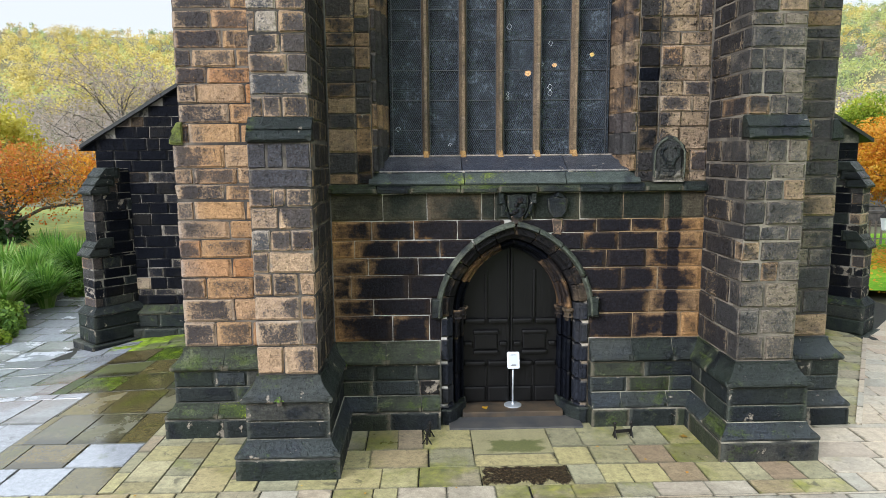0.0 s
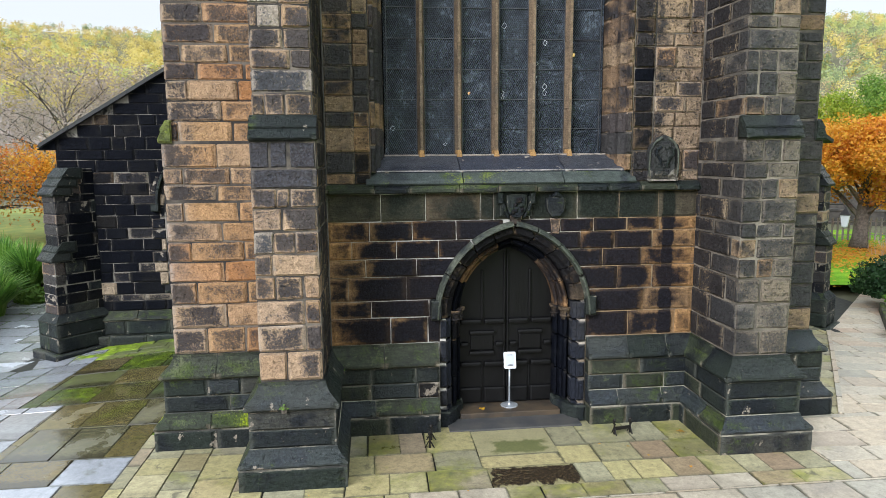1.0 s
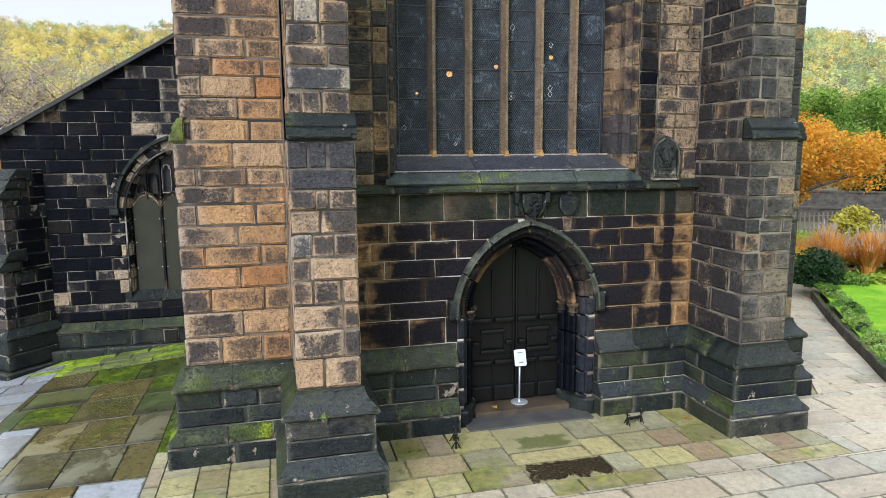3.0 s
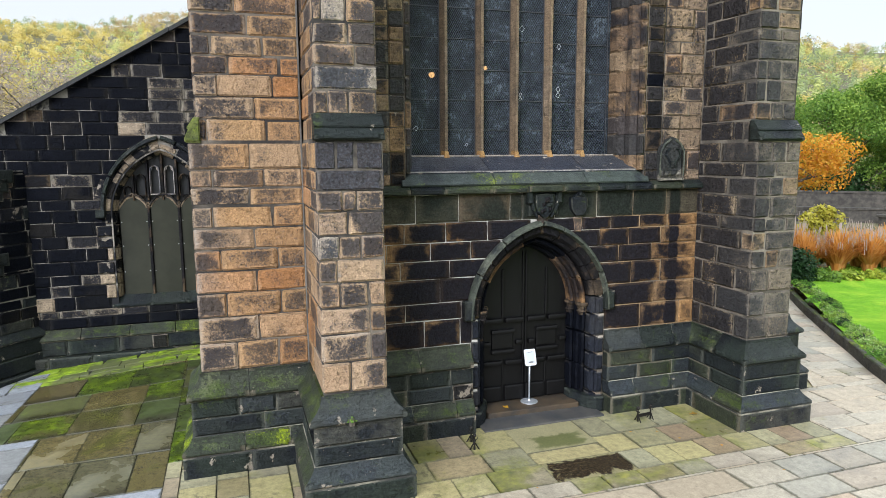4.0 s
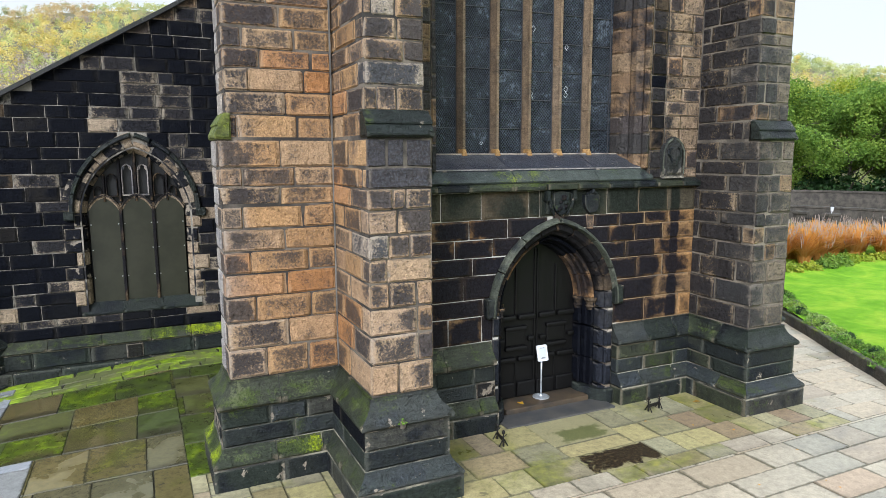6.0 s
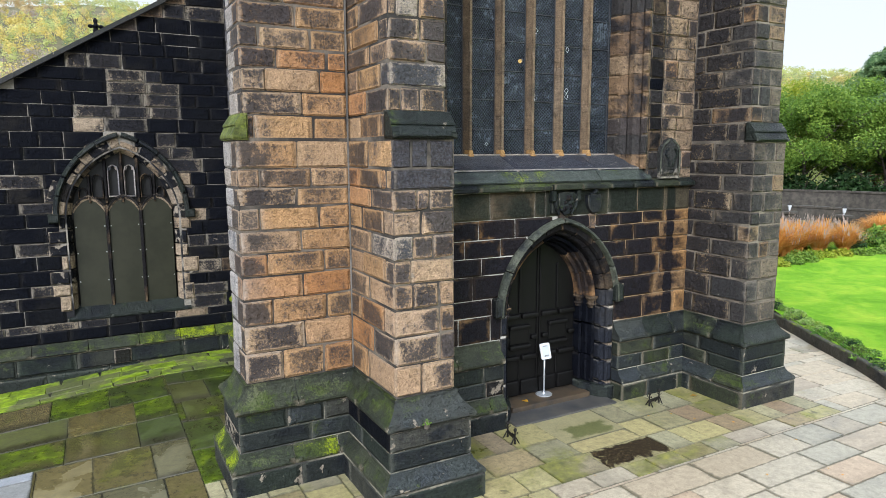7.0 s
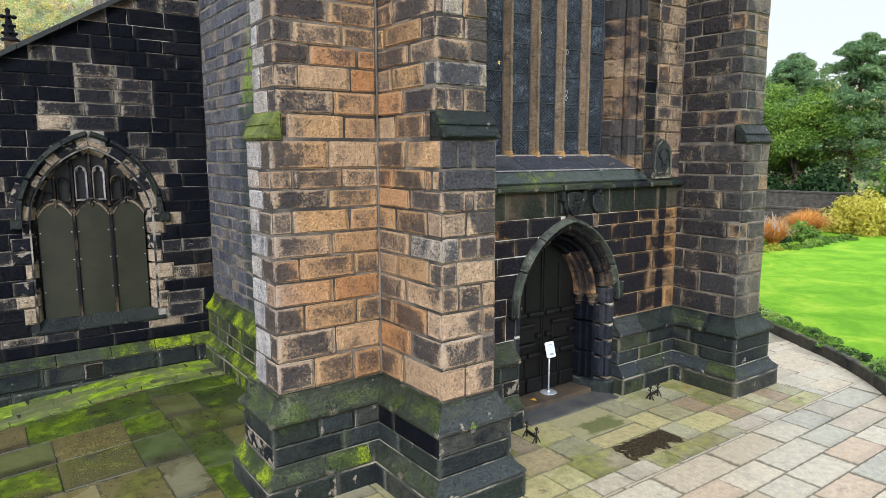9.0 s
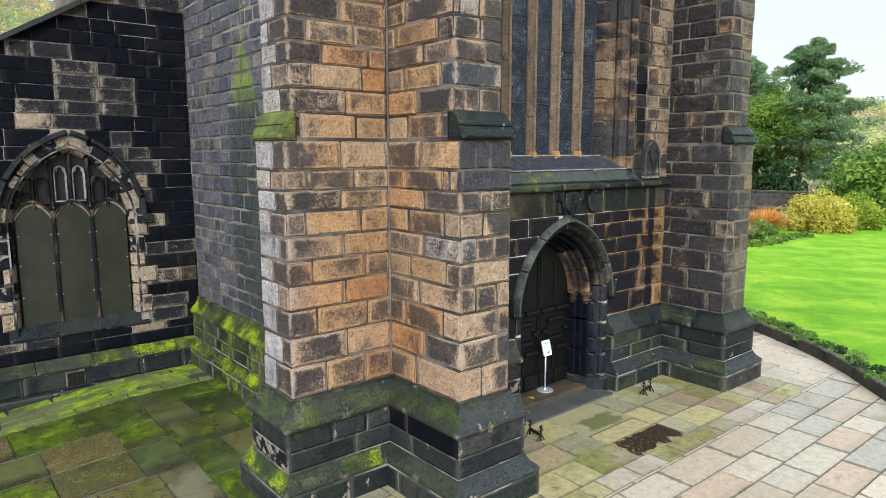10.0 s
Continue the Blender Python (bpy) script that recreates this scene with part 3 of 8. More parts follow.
FLAG_MOSS = flag_material("flag_moss", [(0.10, 0.12, 0.04), (0.16, 0.17, 0.06), (0.08, 0.095, 0.035), (0.05, 0.055, 0.03)], 0.8, 0.3, ((0.05, 0.085, 0.006), (0.24, 0.36, 0.010), (0.52, 0.68, 0.02)), moss_scale=2.2)



def stained_flag():
    """A flag all but covered by a dark wet patch of dead moss with a ragged edge."""
    n = Nodes("flag_stained")
    geo = n.node("ShaderNodeNewGeometry")
    p = geo.outputs["Position"]
    gen = n.node("ShaderNodeSeparateXYZ", {0: n.node("ShaderNodeTexCoord").outputs["Generated"]})
    u, v = gen.outputs[0], gen.outputs[1]
    rag = n.noise(n.node("ShaderNodeVectorMath", {0: p, 1: (8.0, 1.6, 1.0)}, operation="MULTIPLY").outputs[0], 1.0, 5, 0.65, 0.4)
    blot = n.noise(p, 5.0, 6, 0.7, 0.5)
    m = n.step(n.math("ADD", v, n.math("MULTIPLY", n.math("SUBTRACT", rag, 0.5), 1.1)), 0.06, 0.12)
    m = n.math("MULTIPLY", m, n.step(n.math("ADD", n.math("MINIMUM", u, n.math("SUBTRACT", 1.0, u)), n.math("MULTIPLY", n.math("SUBTRACT", blot, 0.5), 0.3)), 0.0, 0.03))
    m = n.math("MULTIPLY", m, n.step(n.math("ADD", n.math("SUBTRACT", 1.0, v), n.math("MULTIPLY", n.math("SUBTRACT", blot, 0.5), 0.7)), 0.02, 0.07))
    m = n.math("MULTIPLY", m, n.step(blot, 0.68, 0.60))
    grain = n.noise(p, 22.0, 6, 0.7)
    base = n.mix(n.noise(p, 3.0, 5, 0.65), (0.16, 0.14, 0.07), (0.33, 0.29, 0.15))
    dark = n.ramp(grain, [(0.38, (0.008, 0.006, 0.005)), (0.52, (0.030, 0.020, 0.012)), (0.62, (0.12, 0.085, 0.04))])
    return n.finish(Base_Color=n.mix(m, base, dark), Roughness=n.step(m, 0.0, 1.0, 0.5, 0.35), Normal=n.bump(grain, 0.6, 0.02), Specular_IOR_Level=0.3)


FLAG_SUNK = stained_flag()


def algae_flag():
    """The wide flag before the door, with a patch of green algae worn into its middle."""
    n = Nodes("flag_algae_patch")
    p = n.node("ShaderNodeNewGeometry").outputs["Position"]
    gen = n.node("ShaderNodeSeparateXYZ", {0: n.node("ShaderNodeTexCoord").outputs["Generated"]})
    blot = n.noise(p, 3.5, 6, 0.65, 0.5)
    grain = n.noise(p, 40.0, 5, 0.7)
    du = n.math("MULTIPLY", n.math("ABSOLUTE", n.math("SUBTRACT", gen.outputs[0], 0.55)), 1.15)
    dv = n.math("ABSOLUTE", n.math("SUBTRACT", gen.outputs[1], 0.24))
    m = n.step(n.math("ADD", n.math("MAXIMUM", du, n.math("MULTIPLY", dv, 2.0)), n.math("MULTIPLY", n.math("SUBTRACT", blot, 0.5), 0.7)), 0.42, 0.28)
    base = n.mix(blot, (0.20, 0.175, 0.095), (0.37, 0.33, 0.18))
    green = n.mix(blot, (0.075, 0.085, 0.03), (0.15, 0.155, 0.055))
    c = n.mix(n.math("MULTIPLY", m, 0.9), base, green)
    c = n.mix(0.6, c, n.ramp(grain, [(0.3, grey(0.5)), (0.7, grey(1.4))]), "MULTIPLY")
    c = n.mix(n.step(gen.outputs[1], 0.005, 0.03, 0.8, 0.0), c, (0.05, 0.048, 0.03))
    return n.finish(Base_Color=c, Roughness=0.5, Normal=n.bump(grain, 0.3, 0.012), Specular_IOR_Level=0.3)


FLAG_PATCH = algae_flag()


def plain_material(name, col, col2, scale=20.0, rough=0.6, bump=0.2, metal=0.0, dist=0.01):
    n = Nodes(name)
    p = n.node("ShaderNodeNewGeometry").outputs["Position"]
    a = n.noise(p, scale, 5, 0.6)
    b = n.noise(p, scale * 0.12, 4, 0.6)
    c = n.mix(n.step(a, 0.3, 0.7), col, col2)
    c = n.mix(0.35, c, n.ramp(b, [(0.3, grey(0.6)), (0.7, grey(1.3))]), "MULTIPLY")
    return n.finish(Base_Color=c, Roughness=rough, Metallic=metal, Normal=n.bump(a, bump, dist))


JOINT = plain_material("joint_soil", (0.008, 0.008, 0.006), (0.022, 0.022, 0.012), 9, 0.9, 0.4)
IRON = plain_material("black_iron", (0.012, 0.012, 0.012), (0.03, 0.026, 0.022), 60, 0.5, 0.3, 0.6)
SLATE = plain_material("slate", (0.008, 0.009, 0.009), (0.022, 0.023, 0.02), 14, 0.55, 0.4)
LEAD = plain_material("lead", (0.05, 0.052, 0.056), (0.09, 0.09, 0.095), 30, 0.5, 0.2, 0.4)
BOARD = plain_material("window_board", (0.021, 0.022, 0.014), (0.032, 0.032, 0.021), 3, 0.32, 0.05)
FLAG_STEP = plain_material("worn_step", (0.045, 0.047, 0.05), (0.095, 0.088, 0.078), 2.5, 0.38, 0.06)
THRESHOLD = plain_material("worn_threshold", (0.03, 0.028, 0.026), (0.095, 0.066, 0.04), 3, 0.45, 0.1)
# near-black colour that stands for the dimness of unlit rooms
VOID = plain_material("dim_interior_black", (0.012, 0.012, 0.013), (0.018, 0.018, 0.018), 5, 0.9, 0.1)
# near black, so that openings look deeply shaded under any light
SHADE_BLACK = plain_material("shade_black", (0.004, 0.004, 0.005), (0.009, 0.009, 0.009), 12, 0.5, 0.2)
WHITE = plain_material("white_paint", (0.60, 0.62, 0.65), (0.66, 0.67, 0.69), 8, 0.4, 0.02)
STEEL = plain_material("grey_steel", (0.52, 0.55, 0.58), (0.62, 0.64, 0.66), 30, 0.35, 0.05, 0.6)
INK = plain_material("dark_print", (0.05, 0.05, 0.05), (0.08, 0.08, 0.08), 30, 0.6, 0.0)
BARK = plain_material("bark", (0.06, 0.05, 0.038), (0.15, 0.125, 0.10), 9, 0.9, 0.8, 0, 0.05)
PINE_BARK = plain_material("pine_bark", (0.10, 0.05, 0.028), (0.20, 0.10, 0.055), 9, 0.9, 0.8, 0, 0.05)
WALL_FAR = plain_material("far_wall_stone", (0.034, 0.03, 0.025), (0.085, 0.074, 0.06), 3.0, 0.85, 0.5, 0, 0.05)


def wood_material(name, dark, light):
    n = Nodes(name)
    p = n.node("ShaderNodeNewGeometry").outputs["Position"]
    v = n.node("ShaderNodeMapping", {0: p, "Scale": (9, 9, 0.9)}).outputs[0]
    g = n.noise(v, 6.0, 6, 0.65, 0.5)
    big = n.noise(p, 2.0, 3)
    c = n.mix(n.step(g, 0.35, 0.7), dark, light)
    c = n.mix(0.4, c, n.ramp(big, [(0.3, grey(0.6)), (0.7, grey(1.3))]), "MULTIPLY")
    return n.finish(Base_Color=c, Roughness=n.step(g, 0.3, 0.7, 0.45, 0.62), Normal=n.bump(g, 0.35, 0.008), Specular_IOR_Level=0.25)


# dark oak, darkened further to hold the deep shade of the doorway
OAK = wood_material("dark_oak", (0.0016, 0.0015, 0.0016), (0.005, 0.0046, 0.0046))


def glass_material():
    """Old leaded glass behind a wire guard: dark slate blue with painted bluish sheen, dimly see-through, with a fine
    mesh.
    """
    n = Nodes("leaded_glass")
    p = n.node("ShaderNodeNewGeometry").outputs["Position"]
    sep = n.node("ShaderNodeSeparateXYZ", {0: p})
    x, z = sep.outputs[0], sep.outputs[2]
    lines = []
    for u in (n.math("ADD", n.math("MULTIPLY", x, 1.8), z), n.math("SUBTRACT", n.math("MULTIPLY", x, 1.8), z)):
        f = n.math("ABSOLUTE", n.math("SUBTRACT", n.math("FRACT", n.math("MULTIPLY", u, 17.0)), 0.5))
        lines.append(n.step(f, 0.40, 0.48))
    lead = n.math("MAXIMUM", lines[0], lines[1])
    sheen_blotch = n.noise(p, 2.6, 7, 0.75, 0.8)
    cell = n.noise(n.node("ShaderNodeVectorMath", {0: p, 1: (30.0, 1.0, 17.0)}, operation="MULTIPLY").outputs[0], 1.0, 3, 0.6)
    # the paler blue stops paint a blotchy sky sheen on the glass
    col = n.ramp(sheen_blotch, [(0.3, (0.010, 0.013, 0.018)), (0.45, (0.022, 0.028, 0.037)), (0.58, (0.052, 0.064, 0.080)), (0.75, (0.15, 0.18, 0.21))])
    col = n.mix(0.7, col, n.ramp(cell, [(0.35, grey(0.3)), (0.5, grey(0.9)), (0.66, grey(2.2))]), "MULTIPLY")
    col = n.mix(n.math("MULTIPLY", lead, 0.45), col, (0.085, 0.095, 0.105))
    b = n.node("ShaderNodeBsdfPrincipled", {"Base Color": col, "Roughness": 0.4, "Specular IOR Level": 0.2, "Normal": n.bump(n.math("ADD", cell, n.math("MULTIPLY", lead, 0.5)), 0.4, 0.01)})
    tr = n.node("ShaderNodeBsdfTransparent", {"Color": (0.6, 0.6, 0.55, 1)})
    mx = n.node("ShaderNodeMixShader", {0: n.math("SUBTRACT", 0.36, n.math("MULTIPLY", lead, 0.25)), 1: b.outputs[0], 2: tr.outputs[0]})
    n.nt.links.new(mx.outputs[0], n.out.inputs["Surface"])
    return n.mat


GLASS = glass_material()


def lamp_material(name, col, strength):
    n = Nodes(name)
    e = n.node("ShaderNodeEmission", {"Color": (*col, 1), "Strength": strength})
    n.nt.links.new(e.outputs[0], n.out.inputs["Surface"])
    return n.mat


LAMP_WARM = lamp_material("warm_lamp", (1.0, 0.56, 0.26), 26.0)
LAMP_YELLOW = lamp_material("yellow_lamp", (1.0, 0.68, 0.24), 22.0)


def leaf_material(name, cols, rough=0.55, through=0.4, patch=0.5, share=0.45):
    """Leaves: a tone for each leaf, some light passing through."""
    n = Nodes(name)
    geo = n.node("ShaderNodeNewGeometry")
    r = geo.outputs["Random Per Island"]
    big = n.noise(geo.outputs["Position"], patch, 3)
    mixr = n.math("ADD", n.math("MULTIPLY", r, 1.0 - share), n.step(big, 0.35, 0.65, 0.0, share))
    col = n.ramp(mixr, [(i / (len(cols) - 1), c) for i, c in enumerate(cols)])
    b = n.node("ShaderNodeBsdfPrincipled", {"Base Color": col, "Roughness": rough, "Specular IOR Level": 0.25})
    t = n.node("ShaderNodeBsdfTranslucent", {"Color": col})
    mx = n.node("ShaderNodeMixShader", {0: through, 1: b.outputs[0], 2: t.outputs[0]})
    n.nt.links.new(mx.outputs[0], n.out.inputs["Surface"])
    return n.mat


LEAF_GREEN = leaf_material("leaf_green", [(0.055, 0.12, 0.02), (0.12, 0.22, 0.035), (0.21, 0.33, 0.055), (0.33, 0.44, 0.08)])
LEAF_LIME = leaf_material("leaf_lime", [(0.13, 0.20, 0.02), (0.22, 0.31, 0.03), (0.34, 0.40, 0.045), (0.45, 0.42, 0.06)])
LEAF_YELLOW = leaf_material("leaf_yellow", [(0.26, 0.25, 0.03), (0.42, 0.38, 0.05), (0.55, 0.48, 0.08), (0.60, 0.52, 0.14)])
LEAF_ORANGE = leaf_material("leaf_orange", [(0.42, 0.12, 0.02), (0.58, 0.22, 0.02), (0.66, 0.32, 0.03), (0.60, 0.38, 0.05), (0.58, 0.16, 0.06)])
LEAF_RED = leaf_material("leaf_red", [(0.45, 0.09, 0.02), (0.55, 0.17, 0.03), (0.50, 0.26, 0.05), (0.28, 0.20, 0.05)])
LEAF_BROWN = leaf_material("leaf_brown", [(0.30, 0.24, 0.19), (0.40, 0.33, 0.27), (0.38, 0.32, 0.28), (0.50, 0.36, 0.18)])
LEAF_DARK = leaf_material("leaf_dark", [(0.012, 0.035, 0.012), (0.026, 0.065, 0.02), (0.05, 0.10, 0.03)])
NEEDLES = leaf_material("pine_needles", [(0.06, 0.125, 0.06), (0.11, 0.20, 0.09), (0.17, 0.27, 0.11), (0.25, 0.33, 0.15)])
BLADE = leaf_material("blade_green", [(0.035, 0.10, 0.014), (0.09, 0.21, 0.03), (0.20, 0.35, 0.06), (0.46, 0.54, 0.24)])
STRAW = leaf_material("straw_orange", [(0.42, 0.17, 0.04), (0.60, 0.27, 0.06), (0.66, 0.36, 0.11), (0.52, 0.30, 0.13)])
PLUME = leaf_material("grass_plume", [(0.36, 0.28, 0.24), (0.46, 0.38, 0.34), (0.40, 0.30, 0.27)])


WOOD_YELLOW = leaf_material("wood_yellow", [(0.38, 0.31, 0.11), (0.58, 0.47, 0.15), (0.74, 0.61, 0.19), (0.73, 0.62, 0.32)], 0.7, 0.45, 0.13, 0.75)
# lime, green and orange below have pale distance haze mixed into the leaf colour
HAZED_LIME = leaf_material("hazed_lime", [(0.366, 0.421, 0.180), (0.460, 0.506, 0.196), (0.553, 0.577, 0.219), (0.616, 0.600, 0.250)], 0.7, 0.45, 0.13, 0.75)
HAZED_GREEN = leaf_material("hazed_green", [(0.233, 0.288, 0.165), (0.296, 0.358, 0.180), (0.358, 0.421, 0.204), (0.428, 0.467, 0.227)], 0.7, 0.45, 0.13, 0.75)
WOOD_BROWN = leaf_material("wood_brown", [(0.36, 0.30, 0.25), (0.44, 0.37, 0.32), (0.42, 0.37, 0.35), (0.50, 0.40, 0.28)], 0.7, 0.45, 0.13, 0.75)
HAZED_ORANGE = leaf_material("hazed_orange", [(0.460, 0.343, 0.196), (0.561, 0.421, 0.219), (0.584, 0.475, 0.258), (0.491, 0.405, 0.258)], 0.7, 0.45, 0.13, 0.75)


def lawn_material():
    n = Nodes("lawn")
    p = n.node("ShaderNodeNewGeometry").outputs["Position"]
    a = n.noise(p, 0.6, 6, 0.68, 0.6)
    b = n.noise(p, 5.0, 6, 0.7)
    c = n.noise(p, 90.0, 3, 0.7)
    col = n.ramp(a, [(0.34, (0.105, 0.27, 0.012)), (0.5, (0.17, 0.36, 0.02)), (0.64, (0.28, 0.43, 0.035))])
    col = n.mix(0.4, col, n.ramp(b, [(0.3, grey(0.65)), (0.7, grey(1.3))]), "MULTIPLY")
    col = n.mix(0.6, col, n.ramp(c, [(0.3, grey(0.5)), (0.7, grey(1.4))]), "MULTIPLY")
    return n.finish(Base_Color=col, Roughness=0.8, Normal=n.bump(c, 0.7, 0.03), Specular_IOR_Level=0.1)


LAWN = lawn_material()
FIELD = plain_material("rough_field", (0.075, 0.072, 0.035), (0.16, 0.14, 0.07), 0.08, 0.95, 0.5, 0, 0.5)

# ---------------------------------------------------------------- masonry
MESHES = {}


def block_mesh(w, d, h, bev=0.012, rough=0.009):
    """A worn block, centred, with chamfered edges; alike blocks share a mesh."""
    key = (round(w, 2), round(d, 2), round(h, 2), bev, RND.randrange(4))
    if key in MESHES:
        return MESHES[key]
    r = random.Random(str(key))
    hx, hy, hz = w / 2, d / 2, h / 2
    b = min(bev, 0.3 * min(w, d, h))
    verts, index = [], {}
    for sx in (-1, 1):
        for sy in (-1, 1):
            for sz in (-1, 1):
                j = [r.uniform(-rough, rough) for _ in range(3)]
                c = b * r.uniform(0.6, 1.9)
                for a in range(3):
                    p = [sx * (hx - c), sy * (hy - c), sz * (hz - c)]
                    p[a] = (sx * hx, sy * hy, sz * hz)[a]
                    index[(sx, sy, sz, a)] = len(verts)
                    verts.append((p[0] + j[0] * 0.5, p[1] + j[1], p[2] + j[2] * 0.5))
    faces = []
    for a in range(3):
        o1, o2 = [k for k in range(3) if k != a]
        for s in (-1, 1):
            ring = []
            for t1, t2 in ((-1, -1), (1, -1), (1, 1), (-1, 1)):
                sg = [0, 0, 0]
                sg[a], sg[o1], sg[o2] = s, t1, t2
                ring.append(index[(*sg, a)])
            flip = (s > 0) == (a == 1)
            faces.append(ring[::-1] if flip else ring)
    for a in range(3):
        o1, o2 = [k for k in range(3) if k != a]
        for t1 in (-1, 1):
            for t2 in (-1, 1):
                sg0, sg1 = [0, 0, 0], [0, 0, 0]
                sg0[o1], sg0[o2], sg0[a] = t1, t2, -1
                sg1[o1], sg1[o2], sg1[a] = t1, t2, 1
                faces.append([index[(*sg0, o1)], index[(*sg0, o2)], index[(*sg1, o2)], index[(*sg1, o1)]])
    for sx in (-1, 1):
        for sy in (-1, 1):
            for sz in (-1, 1):
                faces.append([index[(sx, sy, sz, a)] for a in range(3)])
    bm = bmesh.new()
    bv = [bm.verts.new(v) for v in verts]
    for f in faces:
        bm.faces.new([bv[i] for i in f])
    bmesh.ops.recalc_face_normals(bm, faces=bm.faces)
    me = bpy.data.meshes.new("stone")
    bm.to_mesh(me)
    bm.free()
    MESHES[key] = me
    return me


MATTED = {}


def stone(parent, x, y, z, w, d, h, mat, rz=0.0, bev=0.016, name="stone"):
    """One block at its centre, in its parent's space."""
    base = block_mesh(w, d, h, bev)
    key = (base.name, mat.name)
    if key not in MATTED:
        me = base.copy()
        me.materials.clear()
        me.materials.append(mat)
        MATTED[key] = me
    ob = new(name, MATTED[key])
    ob.parent = parent
    ob.location = (x, y, z)
    ob.rotation_euler = (0, 0, radians(rz))
    return ob


def courses(z0, z1, lo=0.24, hi=0.34, seed=1):
    r = random.Random(seed)
    zs = [z0]
    while zs[-1] < z1 - hi:
        zs.append(zs[-1] + r.uniform(lo, hi))
    zs.append(z1)
    return list(zip(zs, zs[1:]))


GAP = 0.008


def run(a, b, lo, hi, r):
    """Cuts the stretch a..b into stones between lo and hi long."""
    if b - a < 0.05:
        return []
    cuts = [a]
    while b - cuts[-1] > hi:
        c = cuts[-1] + r.uniform(lo, hi)
        if b - c < lo * 0.6:
            c = b - lo * 0.75
            if c - cuts[-1] < 0.1:
                break
        cuts.append(c)
    cuts.append(b)
    return list(zip(cuts, cuts[1:]))


def wall_stones(parent, x0, x1, y, cs, pick, holes=(), lo=0.32, hi=0.75, seed=3, depth=0.14, proud=0.003, gap=0.007):
    """Courses on a wall that faces -y in its parent's space. holes: functions of z that give the (from, to) to leave open, or None."""
    r = random.Random(seed)
    for za, zb in cs:
        spans = [(x0, x1)]
        for hole in holes:
            hs = [g for g in (hole(za + 0.02), hole((za + zb) / 2), hole(zb - 0.02)) if g]
            if not hs:
                continue
            ha, hb = min(g[0] for g in hs), max(g[1] for g in hs)
            if (za + zb) / 2 > 0 and len(hs) == 3:
                ha, hb = hole((za + zb) / 2)
            spans = [s for a, b in spans for s in ((a, min(b, ha)), (max(a, hb), b)) if s[1] - s[0] > 0.04]
        for a, b in spans:
            for sa, sb in run(a, b, lo, hi, r):
                p = proud + r.uniform(0, 0.006)
                m = pick((sa + sb) / 2, (za + zb) / 2, r)
                stone(parent, (sa + sb) / 2, y + depth / 2 - p, (za + zb) / 2, sb - sa - gap * r.uniform(0.7, 1.3), depth, zb - za - gap * r.uniform(0.6, 1.3), m, bev=0.007)


def buttress_stones(parent, w, d, cs, pick, lo=0.3, hi=0.62, seed=5, x0=0.0, y0=0.0, sides="lr", back=False, gap=0.012, front=(), left=()):
    """Coursed blocks round a pier: front at y0 facing -y, from x0 to x0 + w, and d deep; corner blocks turn the corner.
    pick takes face, place along it, height. front, left: known upright joints of the lowest courses."""
    r = random.Random(seed)
    t = 0.13
    for i, (za, zb) in enumerate(cs):
        h, zc = zb - za - gap, (za + zb) / 2
        kind = r.random()
        if w < 0.7 or kind < 0.38:
            cuts = [0, w] if (w < 1.1) else [0, w * r.uniform(0.35, 0.65), w]
        elif kind < 0.68 or w < 0.8:
            cuts = [0, w * r.uniform(0.33, 0.66), w]
        else:
            cuts = [0, w * r.uniform(0.25, 0.38), w * r.uniform(0.58, 0.74), w]
        if w > 1.2:
            cuts = [0] + [b for a, b in run(0, w, 0.38, 0.85, r)]
        dl, dr = (r.uniform(0.2, 0.3), r.uniform(0.35, 0.5)) if i % 2 else (r.uniform(0.35, 0.5), r.uniform(0.2, 0.3))
        if i < len(front):
            cuts = [0] + [c for c in front[i] if c < w - 0.06] + [w]
        sides_l = [c for c in left[i] if t < c < d - 0.08] if i < len(left) else []
        if sides_l:
            dl = sides_l[0]
        n = len(cuts) - 1
        for k in range(n):
            a, b = cuts[k], cuts[k + 1]
            dep = t
            if k == 0 and "l" in sides:
                dep = dl
            if k == n - 1 and "r" in sides:
                dep = dr if n > 1 else max(dl, dr)
            if n == 1:
                dl = dr = dep = min(dl, dr)
            p = r.uniform(0.002, 0.014)
            stone(parent, x0 + (a + b) / 2, y0 + dep / 2 - p, zc, b - a - (gap if k else 0.0), dep, h, pick("f", (a + b) / 2, zc, r))
        for side in sides:
            start = dl if side == "l" else dr
            spans = run(start, d, lo, hi, r)
            if side == "l" and sides_l:
                ends = [start] + [c for c in sides_l if c > start + 0.05] + [d]
                spans = list(zip(ends, ends[1:]))
            for a, b in spans:
                p = r.uniform(0.0, 0.014)
                x = t / 2 - p if side == "l" else w - t / 2 + p
                stone(parent, x0 + x, y0 + (a + b) / 2, zc, t, b - a - gap, h, pick(side, (a + b) / 2, zc, r))
        if back:
            for a, b in run(0.14, w - 0.14, lo, hi, r):
                stone(parent, x0 + (a + b) / 2, y0 + d - t / 2, zc, b - a - gap, t, h, pick("b", (a + b) / 2, zc, r))


def empty_structure(name, label, category, m=None):
    ob = new(name)
    if m is not None:
        ob.matrix_world = m
    return tagged(ob, label, category, kind="structure")


